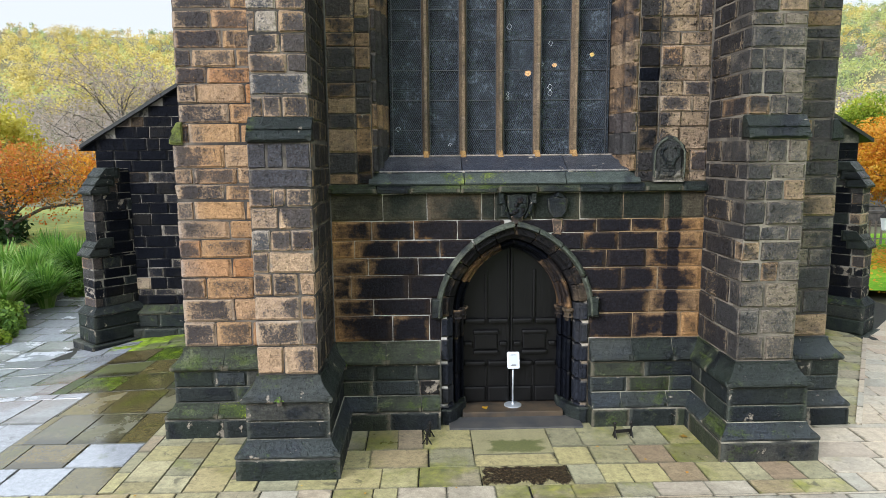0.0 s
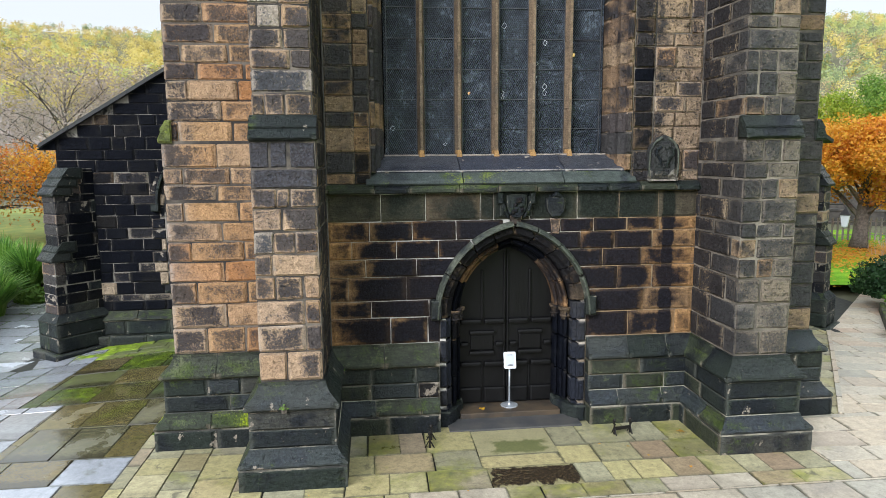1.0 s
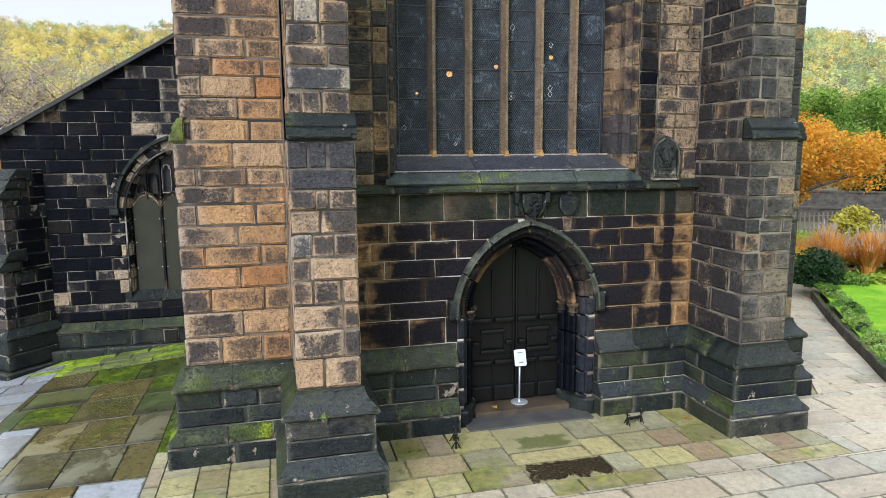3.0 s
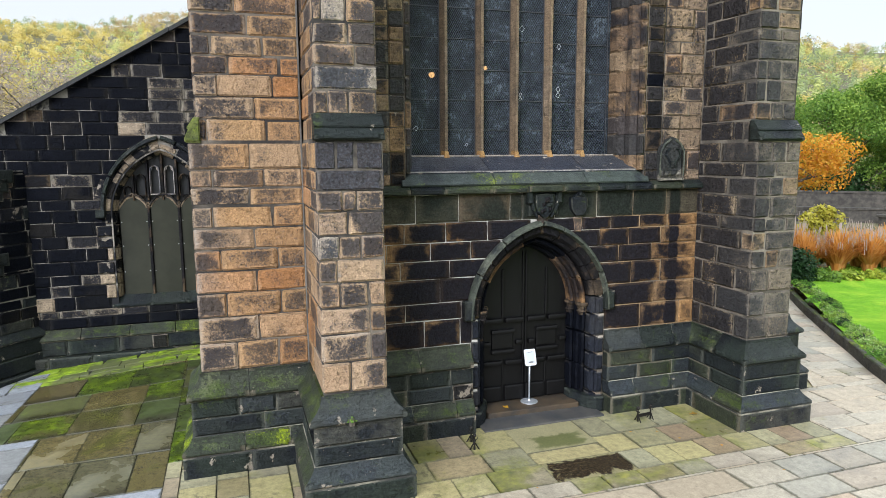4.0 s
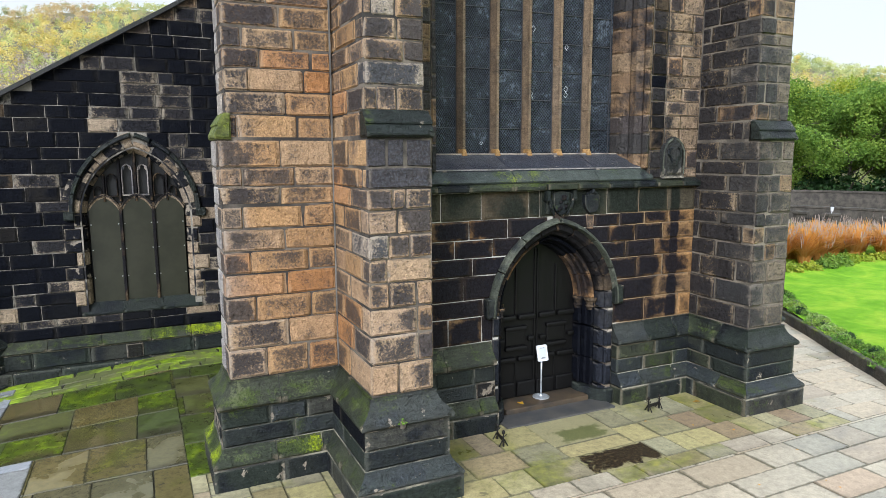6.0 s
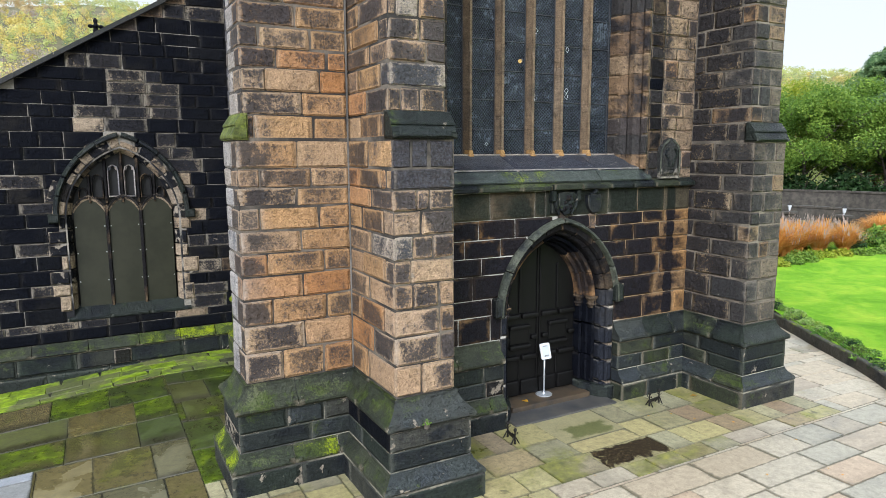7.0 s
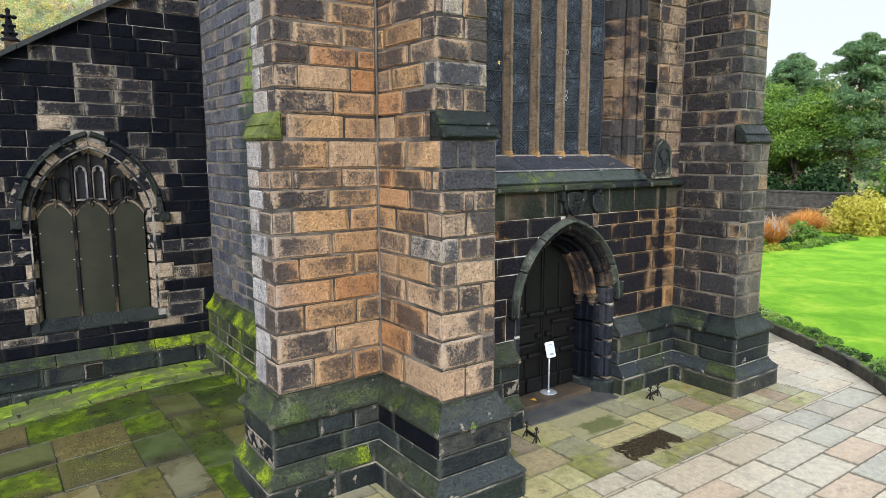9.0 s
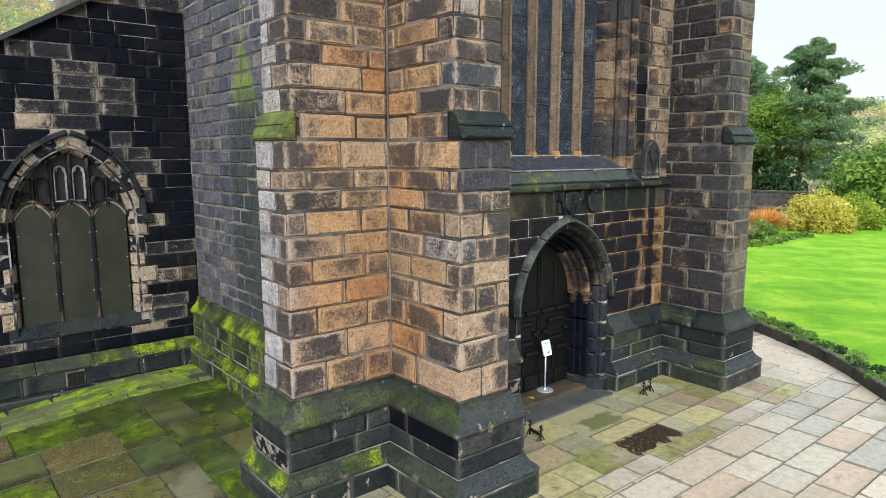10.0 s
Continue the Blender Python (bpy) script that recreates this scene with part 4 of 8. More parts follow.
def sweep_piece(parent, p0, p1, out, profile, s0, s1, m0, m1, mat, name="stone"):
    """A moulded stone along p0..p1: profile of (offset outwards, z); s0, s1 along the stretch; m0, m1 the mitre at its ends (+1 outer corner, -1 inner, 0 square)."""
    p0, p1 = Vector((*p0, 0)), Vector((*p1, 0))
    along = (p1 - p0).normalized()
    out = Vector((*out, 0))
    verts = []
    for s, m in ((s0, m0), (s1, m1)):
        for o, z in profile:
            sh = s + (-m * o if s is s0 else m * o)
            v = p0 + along * sh + out * o
            verts.append((v.x, v.y, z))
    c = [sum(v[k] for v in verts) / len(verts) for k in range(3)]
    verts = [(v[0] - c[0], v[1] - c[1], v[2] - c[2]) for v in verts]
    n = len(profile)
    bm = bmesh.new()
    bv = [bm.verts.new(v) for v in verts]
    a, b = bm.faces.new(bv[:n]), bm.faces.new(bv[n:][::-1])
    for i in range(n):
        bm.faces.new((bv[i], bv[(i + 1) % n], bv[n + (i + 1) % n], bv[n + i]))
    bm.normal_update()
    bmesh.ops.triangulate(bm, faces=[a, b])
    ob = part(name, bm, mat, parent)
    ob.location = c
    return ob


def moulded_course(parent, path, profile, pick, lo=0.5, hi=0.95, seed=2, closed_ends=(0, 0), skip=()):
    """Moulded stones along a plan line, mitred at its right-angled corners. The line runs with the outside on its right hand."""
    r = random.Random(seed)
    n = len(path)
    turns = [closed_ends[0]]
    for i in range(1, n - 1):
        a = Vector(path[i]) - Vector(path[i - 1])
        b = Vector(path[i + 1]) - Vector(path[i])
        turns.append(1 if a.x * b.y - a.y * b.x > 0 else -1)
    turns.append(closed_ends[1])
    for i in range(n - 1):
        if i in skip:
            continue
        p0, p1 = path[i], path[i + 1]
        d = Vector(p1) - Vector(p0)
        L = d.length
        out = (d.y / L, -d.x / L)
        cuts = run(0.0, L, lo, hi, r)
        for k, (a, b) in enumerate(cuts):
            first, last = k == 0, k == len(cuts) - 1
            sa, sb = a + (0.0 if first else GAP * 0.8), b - (0.0 if last else GAP * 0.8)
            sweep_piece(parent, p0, p1, out, profile, sa, sb, turns[i] if first else 0, turns[i + 1] if last else 0, pick(r))


# plan of the tower, seen from the front
WALL_Y = 10.30
BX0, BX1, BY, BY_UP = -2.31, -1.48, 8.74, 8.90
CX0, CX1, CY, CY_UP = 4.46, 5.30, 8.99, 9.13
AX0, AY, AYB = -3.80, 10.16, 10.92
DX1, DY, DYB = 6.52, 10.20, 11.00
TLX, TRX, AISLE_Y = -2.55, 5.60, 17.0
PL_TOP, OFF_Z0, OFF_Z1, TOP = 1.40, 4.56, 4.89, 8.1

PLINTH_PATH_L = [(TLX, AISLE_Y), (TLX, AYB), (AX0, AYB), (AX0, AY), (BX0, AY), (BX0, BY), (BX1, BY), (BX1, WALL_Y), (0.22, WALL_Y)]
PLINTH_PATH_R = [(2.66, WALL_Y), (CX0, WALL_Y), (CX0, CY), (CX1, CY), (CX1, DY), (DX1, DY), (DX1, DYB), (TRX, DYB), (TRX, AISLE_Y)]

def beds(zs):
    return list(zip(zs, zs[1:]))


# bed joints of the two pairs of buttresses, then what lies above the view
CS_LOW = beds([PL_TOP, 1.80, 2.16, 2.50, 2.815, 3.107, 3.40, 3.705, 3.955, 4.20, 4.555])
CS_UP = beds([4.555, 4.87, 5.165, 5.455, 5.70, 5.965, 6.25]) + courses(6.25, TOP, 0.24, 0.33, 12)
CS_LOW_C = beds([PL_TOP, 1.775, 2.176, 2.549, 2.844, 3.136, 3.362, 3.697, 3.99, 4.225, 4.555])
CS_UP_C = beds([4.555, 4.88, 5.16, 5.49, 5.786, 6.079, 6.26]) + courses(6.26, TOP, 0.24, 0.33, 13)
# upright joints of each course, in metres from the outer arris
A_FRONT = [[0.49, 1.06], [0.8], [0.38, 1.12], [0.8], [0.34, 1.1], [0.79], [0.26, 1.05], [0.75], [0.28, 0.95], [0.77], [0.24, 1.01], [0.87], [0.41, 1.12], [0.56, 1.22], [0.34, 1.0], [0.81]]
B_SIDE = [[0.88], [0.1, 0.68], [0.32, 1.09], [0.8], [0.26, 0.98], [0.69], [0.29, 1.0], [0.68], [0.31, 1.05], [0.75], [0.37, 1.05], [0.86], [0.38, 1.13], [0.72], [0.44, 1.3], [1.07]]
B_FRONT = [[0.36], [0.62], [0.62], [0.25, 0.61], [0.22], [0.25, 0.53], [0.37], [0.31, 0.48], [], [0.24, 0.48], [], [0.16, 0.41], [], [0.5], [0.42], [0.11, 0.41]]
C_FRONT = [[0.4], [0.3], [0.35], [0.27, 0.53], [0.26], [0.23, 0.64], [0.3], [0.28, 0.53], [0.36], [0.28, 0.56], [], [0.31, 0.55], [0.2, 0.48], [0.19, 0.47], [], [0.44]]
C_SIDE = [[0.3, 1.14], [0.76], [0.34, 1.12], [0.78], [0.24, 1.19], [0.75], [0.38, 1.21], [0.6], [0.25, 1.21], [0.81], [0.56], [0.94], [0.35, 1.24], [0.74], [0.4, 1.12], [0.77]]


def build_plinth(name, path, seed, wall_seg):
    root = empty_structure(name, "dark mossy moulded stone plinth round the tower foot", "plinth")
    low = -0.2
    def pk(r):
        return pick_by([(PLINTH, 5), (FOOT, 2.5), (BLACK, 0.8), (SCALED, 1.5)])(r)
    def pb(r):
        return PLINTH
    def pl(r):
        return FOOT if r.random() < 0.5 else LEDGE
    base = [(-0.1, low), (0.29, low), (0.29, 0.27), (0.28, 0.295), (-0.1, 0.295)]
    cham1 = [(-0.1, 0.302), (0.282, 0.302), (0.296, 0.318), (0.298, 0.345), (0.285, 0.372), (0.25, 0.405), (0.205, 0.448), (0.175, 0.495), (0.165, 0.53), (-0.1, 0.53)]
    c2 = [(-0.1, 0.538), (0.15, 0.538), (0.153, 0.78), (-0.1, 0.78)]
    c3 = [(-0.1, 0.788), (0.152, 0.788), (0.15, 1.035), (-0.1, 1.035)]
    cham2 = [(-0.1, 1.043), (0.165, 1.043), (0.195, 1.058), (0.207, 1.085), (0.205, 1.115), (0.185, 1.145), (0.14, 1.185), (0.085, 1.24), (0.05, 1.30), (0.034, 1.345), (0.03, 1.352), (0.03, 1.392), (-0.1, 1.392)]
    for k, (prof, f) in enumerate(((base, pb), (cham1, lambda r: FOOT), (c2, pk), (c3, pk), (cham2, pl))):
        moulded_course(root, path, prof, f, 0.45, 0.95, seed + k, (0, 0))
    bed = [(-0.1, low), (0.286, low), (0.286, 0.30), (0.247, 0.37), (0.182, 0.46), (0.161, 0.53), (0.147, 0.54), (0.147, 1.043), (0.182, 1.06), (0.182, 1.10), (0.162, 1.135), (0.097, 1.2), (0.042, 1.29), (0.017, 1.385), (-0.1, 1.385)]
    core = list(path)
    if core[-1][1] == WALL_Y:
        core[-1] = (core[-1][0] - 0.02, WALL_Y)
    else:
        core[0] = (core[0][0] + 0.02, WALL_Y)
    moulded_course(root, core, bed, lambda r: MORTAR_PLINTH, 50.0, 60.0, seed + 9, (0, 0))
    return root


def mossy_side(root, calm=False):
    """Stones of the damp corner by the aisle carry thick moss, and so do some ledges beside it; the door wall is thinly green."""
    r = random.Random(66)
    for o in root.children:
        x, y, z = o.location
        if o.data.materials[0] is MORTAR_PLINTH:
            continue
        ledge = 0.3 < z < 0.5 or 1.1 < z < 1.35
        new_mat = PLINTH if calm and o.data.materials[0] in (SCALED, BLACK) else None
        if y > 11.2 and x < -2.0:
            new_mat = MOSSY
        elif ledge and x < -2.2 and y > 9.7:
            new_mat = MOSSY if (z < 0.5 and r.random() < 0.8) or r.random() < 0.05 else GREENISH
        elif ledge and x < BX0 and r.random() < 0.6:
            new_mat = GREENISH
        elif -1.3 < x < 4.7 and y > 8.9 and r.random() < (0.5 if ledge else 0.3):
            new_mat = GREENISH
        if new_mat is not None:
            o.data.materials.clear()
            o.data.materials.append(new_mat)


def pick_by(weights):
    mats, ws = zip(*weights)
    return lambda r: r.choices(mats, ws)[0]


P_GREY = pick_by([(GREY, 8), (BROWN, 0.8)])
P_CSIDE = pick_by([(FLANK, 5)])
P_AISLE = pick_by([(BLACK, 9), (SMEARED, 0.7), (DARK, 0.3)])
P_AISLE_R = pick_by([(SMEARED, 4.5), (BLACK, 3.5), (QUOIN, 1.2)])
P_TSIDE = pick_by([(TSIDE, 1)])


def front_pick(x, z, r):
    """Soot lies thickest over the door; the stones at the ends keep their amber margins."""
    if z > 3.8:
        if -1.05 < x < -0.7 or 3.2 < x < 3.66:
            return pick_by([(DARK, 1), (GREY, 2.5), (BROWN, 2.5)] if x < 0 else [(DARK, 5), (FLANK, 2.5), (BLACK, 0.6)])(r)
        if x < 0:
            return pick_by([(BROWN, 4), (GREY, 3), (ROSE, 1)])(r)
        return pick_by([(ROSEWALL, 4), (ASHY, 1.5)])(r)
    return FRONT_TOP if z > 3.45 else FRONT


def build_buttress(name, label, m, w, d, y_low, y_up, picks, seed, mortar, low, up, front, left):
    """A two-stage tower buttress with a weathered offset stone between the stages; local x across, y inwards."""
    root = empty_structure(name, label, "buttress", m)
    inset = 0.03
    box("core", 0.008, w - 0.008, y_low + 0.008, y_low + d, 0.0, OFF_Z0 + 0.03, mortar, root)
    box("core", inset + 0.008, w - inset - 0.008, y_up + 0.008, y_low + d, OFF_Z0 + 0.02, 14.0, mortar, root)
    step = y_up - y_low
    buttress_stones(root, w, d, low, picks, seed=seed, y0=y_low, front=front[:10], left=left[:10])
    buttress_stones(root, w - 2 * inset, d - step, up, picks, seed=seed + 1, x0=inset, y0=y_up, front=front[10:], left=[[c - step for c in row] for row in left[10:]])
    # offset stones: two shallow weathered steps with a drip
    lip, back = y_low - 0.05, y_up + 0.06
    prof = [(lip + 0.03, OFF_Z0), (lip, OFF_Z0 + 0.015), (lip, OFF_Z0 + 0.045), (lip + 0.075, OFF_Z0 + 0.155), (lip + 0.06, OFF_Z0 + 0.163), (lip + 0.06, OFF_Z0 + 0.185), (y_up - 0.012, OFF_Z1), (back, OFF_Z1), (back, OFF_Z0)]
    prism("offset_stone", prof, -0.006, w + 0.014, LEDGE, root, "x", "dark weathered sloping offset stone")
    return root

# ---------------------------------------------------------------- the tower
def b_pick(face, s, z, r):
    if face == "f":
        if 3.9 < z < 4.56:
            return BAND
        return r.choices([ROSE, BLEACHED if s < 0.45 else ROSE, ASHY], [6, 0.8, 1.4])[0]
    if face == "l":
        return TAN
    return FLANK


def a_pick(face, s, z, r):
    if face == "f":
        return ASHY if s < 0.5 and r.random() < 0.6 else TAN
    return CHALKY


def c_pick(face, s, z, r):
    return pick_by([(GREY, 5), (BROWN, 1)])(r) if face == "f" else P_CSIDE(r)


def d_pick(face, s, z, r):
    return P_GREY(r)


build_buttress("buttress_1", "tall sandstone tower buttress, brown with a soot-black band", pose(BX0, 0, 0), BX1 - BX0, WALL_Y - BY, BY, BY_UP, b_pick, 21, MORTAR_TAN, CS_LOW, CS_UP, B_FRONT, B_SIDE)
build_buttress("buttress_2", "tall grey-brown sandstone tower buttress beside the door", pose(CX0, 0, 0), CX1 - CX0, WALL_Y - CY + 0.1, CY, CY_UP, c_pick, 31, MORTAR_CREAM, CS_LOW_C, CS_UP_C, C_FRONT, C_SIDE)


def build_side_buttress(name, label, x0, x1, y, yb, outer, pick, seed, low, up, front=()):
    """A buttress that stands out sideways from the tower corner; its outer end steps in at the offset."""
    root = empty_structure(name, label, "buttress")
    w = x1 - x0
    step = 0.10
    ux0, ux1 = (x0 + step, x1) if outer == "l" else (x0, x1 - step)
    d = yb - y
    box("core", x0 + 0.008, x1 - 0.008, y + 0.008, yb - 0.008, 0.0, OFF_Z0 + 0.03, MORTAR_TAN, root)
    box("core", ux0 + 0.008, ux1 - 0.008, y + 0.038, yb - 0.038, OFF_Z0, 14.0, MORTAR_TAN, root)
    buttress_stones(root, w, d, low, pick, seed=seed, x0=x0, y0=y, sides=outer, back=True, front=front[:10])
    buttress_stones(root, ux1 - ux0, d - 0.06, up, pick, seed=seed + 1, x0=ux0, y0=y + 0.03, sides=outer, back=True, front=[[c - step for c in row] for row in front[10:]])
    s = -1 if outer == "l" else 1
    xe, xu = (x0, ux0) if outer == "l" else (x1, ux1)
    xm, zm = (xe + xu) / 2, (OFF_Z0 + OFF_Z1) / 2
    prof = [(xe + s * 0.02, OFF_Z0), (xe + s * 0.04, OFF_Z0 + 0.02), (xe + s * 0.04, OFF_Z0 + 0.06), (xm + s * 0.035, zm + 0.01), (xm + s * 0.05, zm + 0.016), (xm + s * 0.05, zm + 0.035), (xu + s * 0.012, OFF_Z1), (xu - s * 0.06, OFF_Z1), (xu - s * 0.06, OFF_Z0)]
    prism("offset_stone", prof, y - 0.025, yb + 0.02, MOSSCAP if outer == "l" else LEDGE, root, "y", "green mossy sloping offset stone")
    return root


build_side_buttress("buttress_3", "warm tan sandstone buttress at the tower corner", AX0, BX0, AY, AYB, "l", a_pick, 41, CS_LOW, CS_UP, A_FRONT)
build_side_buttress("buttress_4", "grey-brown sandstone buttress at the tower corner", CX1, DX1, DY, DYB, "r", d_pick, 51, CS_LOW_C, CS_UP_C)
# cement fillets in the angles of the tower
box("cement_fillet", BX0 - 0.028, BX0 - 0.004, AY - 0.022, AY - 0.002, PL_TOP, TOP, FILLET, bpy.data.objects["buttress_3"], 0.006, "grey cement fillet")
box("cement_fillet", BX1 - BX0 + 0.004, BX1 - BX0 + 0.024, WALL_Y - 0.03, WALL_Y - 0.002, PL_TOP, TOP, FILLET, bpy.data.objects["buttress_1"], 0.005, "grey cement fillet")

plinth_l = build_plinth("plinth_1", PLINTH_PATH_L, 61, 7)
mossy_side(plinth_l)
plinth_r = build_plinth("plinth_2", PLINTH_PATH_R, 71, 0)
mossy_side(plinth_r, True)


# ---- arched door opening
DOOR_C, ARCH_A, SPRING, RISE = 1.44, 1.215, 1.80, 1.46


def arch_points(a, rise, n=14, inset=0.0):
    """Half of a pointed arch, from the left springing to the top; inset moves it inwards along its radius."""
    R = (a * a + rise * rise) / (2 * a)
    cx = R - a
    rr = R - inset
    top = math.acos(min(1.0, cx / rr))
    return [(cx - rr * math.cos(top * k / n), rr * math.sin(top * k / n)) for k in range(n + 1)]


def arch_outline(cx, a, spring, rise, base, n=14, inset=0.0):
    """The whole outline of the opening, from the left foot over the top to the right foot."""
    half = arch_points(a, rise, n, inset)
    left = [(cx + x, spring + z) for x, z in half]
    right = [(2 * cx - x, z) for x, z in left[-2::-1]]
    return [(left[0][0], base)] + left + right + [(right[-1][0], base)]


def arch_width_at(cx, a, spring, rise, z, base, inset=0.0):
    R = (a * a + rise * rise) / (2 * a)
    if z < base:
        return None
    if z <= spring:
        h = a - inset
    else:
        q = (R - inset) ** 2 - (z - spring) ** 2
        if q <= 0:
            return None
        h = math.sqrt(q) - (R - a)
        if h <= 0:
            return None
    return (cx - h, cx + h)


def wall_with_arch(name, x0, x1, z0, z1, y0, y1, cx, a, spring, rise, inset, base, mat, parent, slope=None):
    """Two halves of a wall round an arched opening; slope gives the top as a function of x."""
    out = arch_outline(cx, a, spring, rise, base, 14, inset)
    mid = len(out) // 2
    left, right = out[: mid + 1], out[mid:]
    top = slope or (lambda x: z1)
    if base > z0:
        lp = [(x0, z0), (cx, z0), (cx, base)] + left + [(cx, top(cx)), (x0, top(x0))]
        rp = [(cx, base), (cx, z0), (x1, z0), (x1, top(x1)), (cx, top(cx))] + right
    else:
        lp = [(x0, z0)] + left + [(cx, top(cx)), (x0, top(x0))]
        rp = right + [(x1, z0), (x1, top(x1)), (cx, top(cx))]
    for poly in (lp, rp):
        prism(name, poly, y0, y1, mat, parent, "y")


wall_w = empty_structure("wall_west", "sooty coursed sandstone tower wall with an arched doorway", "wall")
wall_with_arch("core", BX1 - 0.2, CX0 + 0.2, -0.2, 3.84, WALL_Y + 0.006, WALL_Y + 0.8, DOOR_C, ARCH_A, SPRING, RISE, 0.08, -0.2, MORTAR_PALE, wall_w)
WIN_X0, WIN_X1, WIN_Z = -0.57, 3.11, 4.38
JAMB_L, JAMB_R = -0.79, 3.33
box("core", BX1 - 0.2, JAMB_L, WALL_Y + 0.006, WALL_Y + 0.8, 3.84, 14, MORTAR_TAN, wall_w)
box("core", JAMB_R, CX0 + 0.2, WALL_Y + 0.006, WALL_Y + 0.8, 3.84, 14, MORTAR_TAN, wall_w)
box("core", JAMB_L, JAMB_R, WALL_Y + 0.006, WALL_Y + 0.8, 9.5, 14, MORTAR_TAN, wall_w)


def door_hole(z):
    return arch_width_at(DOOR_C, ARCH_A, SPRING, RISE, z, -1, 0.02) or ((DOOR_C - 0.001, DOOR_C + 0.001) if z < SPRING + RISE else None)


# courses of the door wall: bed heights, and the upright joints on each side of the arch
FRONT_L = [(PL_TOP, 1.82, [-0.53, 0.06]), (1.82, 2.095, [-0.83, 0.08]), (2.095, 2.476, [-1.18, -0.27]), (2.476, 2.755, [-0.9, -0.11]), (2.755, 3.04, [-1.11, -0.42, 0.24]), (3.04, 3.345, [-0.83, -0.17, 0.52]), (3.345, 3.775, [-0.65, 0.04, 0.9, 1.11])]
FRONT_R = [(PL_TOP, 1.81, [3.36, 4.16]), (1.81, 2.186, [3.62]), (2.186, 2.567, [3.16, 3.75]), (2.567, 2.853, [2.9, 3.55]), (2.853, 3.136, [2.52, 3.09, 3.73]), (3.136, 3.345, [2.2, 2.74, 3.3, 3.85]), (3.345, 3.775, [1.69, 2.46, 3.15, 3.81])]


def front_stones(rows, x0, x1, seed):
    r = random.Random(seed)
    for za, zb, joints in rows:
        a, b = x0, x1
        hole = door_hole((za + zb) / 2)
        if hole:
            a, b = (x0, hole[0] + 0.01) if x0 < DOOR_C - 0.1 else (hole[1] - 0.01, x1)
        ends = [a] + [c for c in joints if a + 0.08 < c < b - 0.08] + [b]
        for sa, sb in zip(ends, ends[1:]):
            stone(wall_w, (sa + sb) / 2, WALL_Y + 0.07 - 0.003 - r.uniform(0, 0.007), (za + zb) / 2, sb - sa - 0.011, 0.14, zb - za - 0.011 * r.uniform(0.8, 1.2), front_pick((sa + sb) / 2, (za + zb) / 2, r), bev=0.007)


front_stones(FRONT_L, BX1, DOOR_C, 81)
front_stones(FRONT_R, DOOR_C, CX0, 85)
CS_WIN = beds([3.93, 4.087, 4.413, 4.779, 5.007, 5.25, 5.475, 5.68, 6.01, 6.213, 6.43]) + courses(6.43, TOP, 0.24, 0.33, 6)
wall_stones(wall_w, BX1, -1.03, WALL_Y, CS_WIN, front_pick, [], 0.3, 0.62, 82)
wall_stones(wall_w, -1.03, JAMB_L - 0.01, WALL_Y, CS_WIN, front_pick, [], 0.3, 0.62, 86)
wall_stones(wall_w, JAMB_R + 0.01, 3.66, WALL_Y, CS_WIN, front_pick, [], 0.3, 0.6, 83)
wall_stones(wall_w, 3.67, CX0, WALL_Y, CS_WIN, front_pick, [], 0.3, 0.6, 84)
# ---- door surround: moulded orders and a hood
surround = empty_structure("door_surround", "moulded pointed stone arch with a mossy hood over the doorway", "doorway")


def arch_sweep(parent, cx, a, spring, rise, base, section, lengths, pick, seed, name="stone", n=24, warm=None, widen=0.0, gap=0.004, gap_top=None):
    """Moulded arch stones: a closed section of (inset, y) swept up the jambs and over the arch, cut into voussoirs."""
    r = random.Random(seed)
    half = []
    steps = max(1, int((spring - base) / 0.02))
    for k in range(steps):
        half.append(("j", base + (spring - base) * k / steps))
    R = (a * a + rise * rise) / (2 * a)
    top = math.acos((R - a) / R)
    for k in range(n * 4 + 1):
        half.append(("a", top * k / (n * 4)))

    def place(item, ins, side):
        if item[0] == "j":
            x, z = -a + ins, item[1]
        else:
            rr = R - ins
            ang = item[1]
            x, z = (R - a) - rr * math.cos(ang), spring + rr * math.sin(ang)
            if x > 0:
                q = math.acos(min(1, (R - a) / rr))
                x, z = 0.0, spring + rr * math.sin(q)
        return (cx + side * x, z)
    cum = [0.0]
    for i in range(1, len(half)):
        p, q = place(half[i - 1], 0, 1), place(half[i], 0, 1)
        cum.append(cum[-1] + math.hypot(p[0] - q[0], p[1] - q[1]))
    for side in (1, -1):
        for sa, sb in run(0.0, cum[-1], *lengths, r):
            slit = gap_top if gap_top is not None and sa > spring - base - 0.1 else gap
            ids = [i for i in range(len(half)) if sa + slit <= cum[i] <= sb - slit]
            if len(ids) < 2:
                continue
            keep = ids[:: max(1, len(ids) // 4)]
            if keep[-1] != ids[-1]:
                keep.append(ids[-1])
            bm = bmesh.new()
            rings = []
            wider = r.choice((0.0, 0.45, 1.0)) * widen * r.uniform(0.7, 1.0)
            for i in keep:
                ring = []
                for ins, yy in section:
                    if ins < 0.01:
                        ins -= wider
                    x, z = place(half[i], ins, side)
                    ring.append(bm.verts.new((x, yy, z)))
                rings.append(ring)
            m = len(section)
            for p, q in zip(rings, rings[1:]):
                for k in range(m):
                    vs = (p[k], p[(k + 1) % m], q[(k + 1) % m], q[k])
                    bm.faces.new(vs)
            caps = [bm.faces.new(rings[0]), bm.faces.new(rings[-1][::-1])]
            bm.normal_update()
            bmesh.ops.triangulate(bm, faces=caps)
            bmesh.ops.remove_doubles(bm, verts=bm.verts, dist=0.0004)
            part(name, bm, (warm(side, sa) if warm else None) or pick(r), parent)


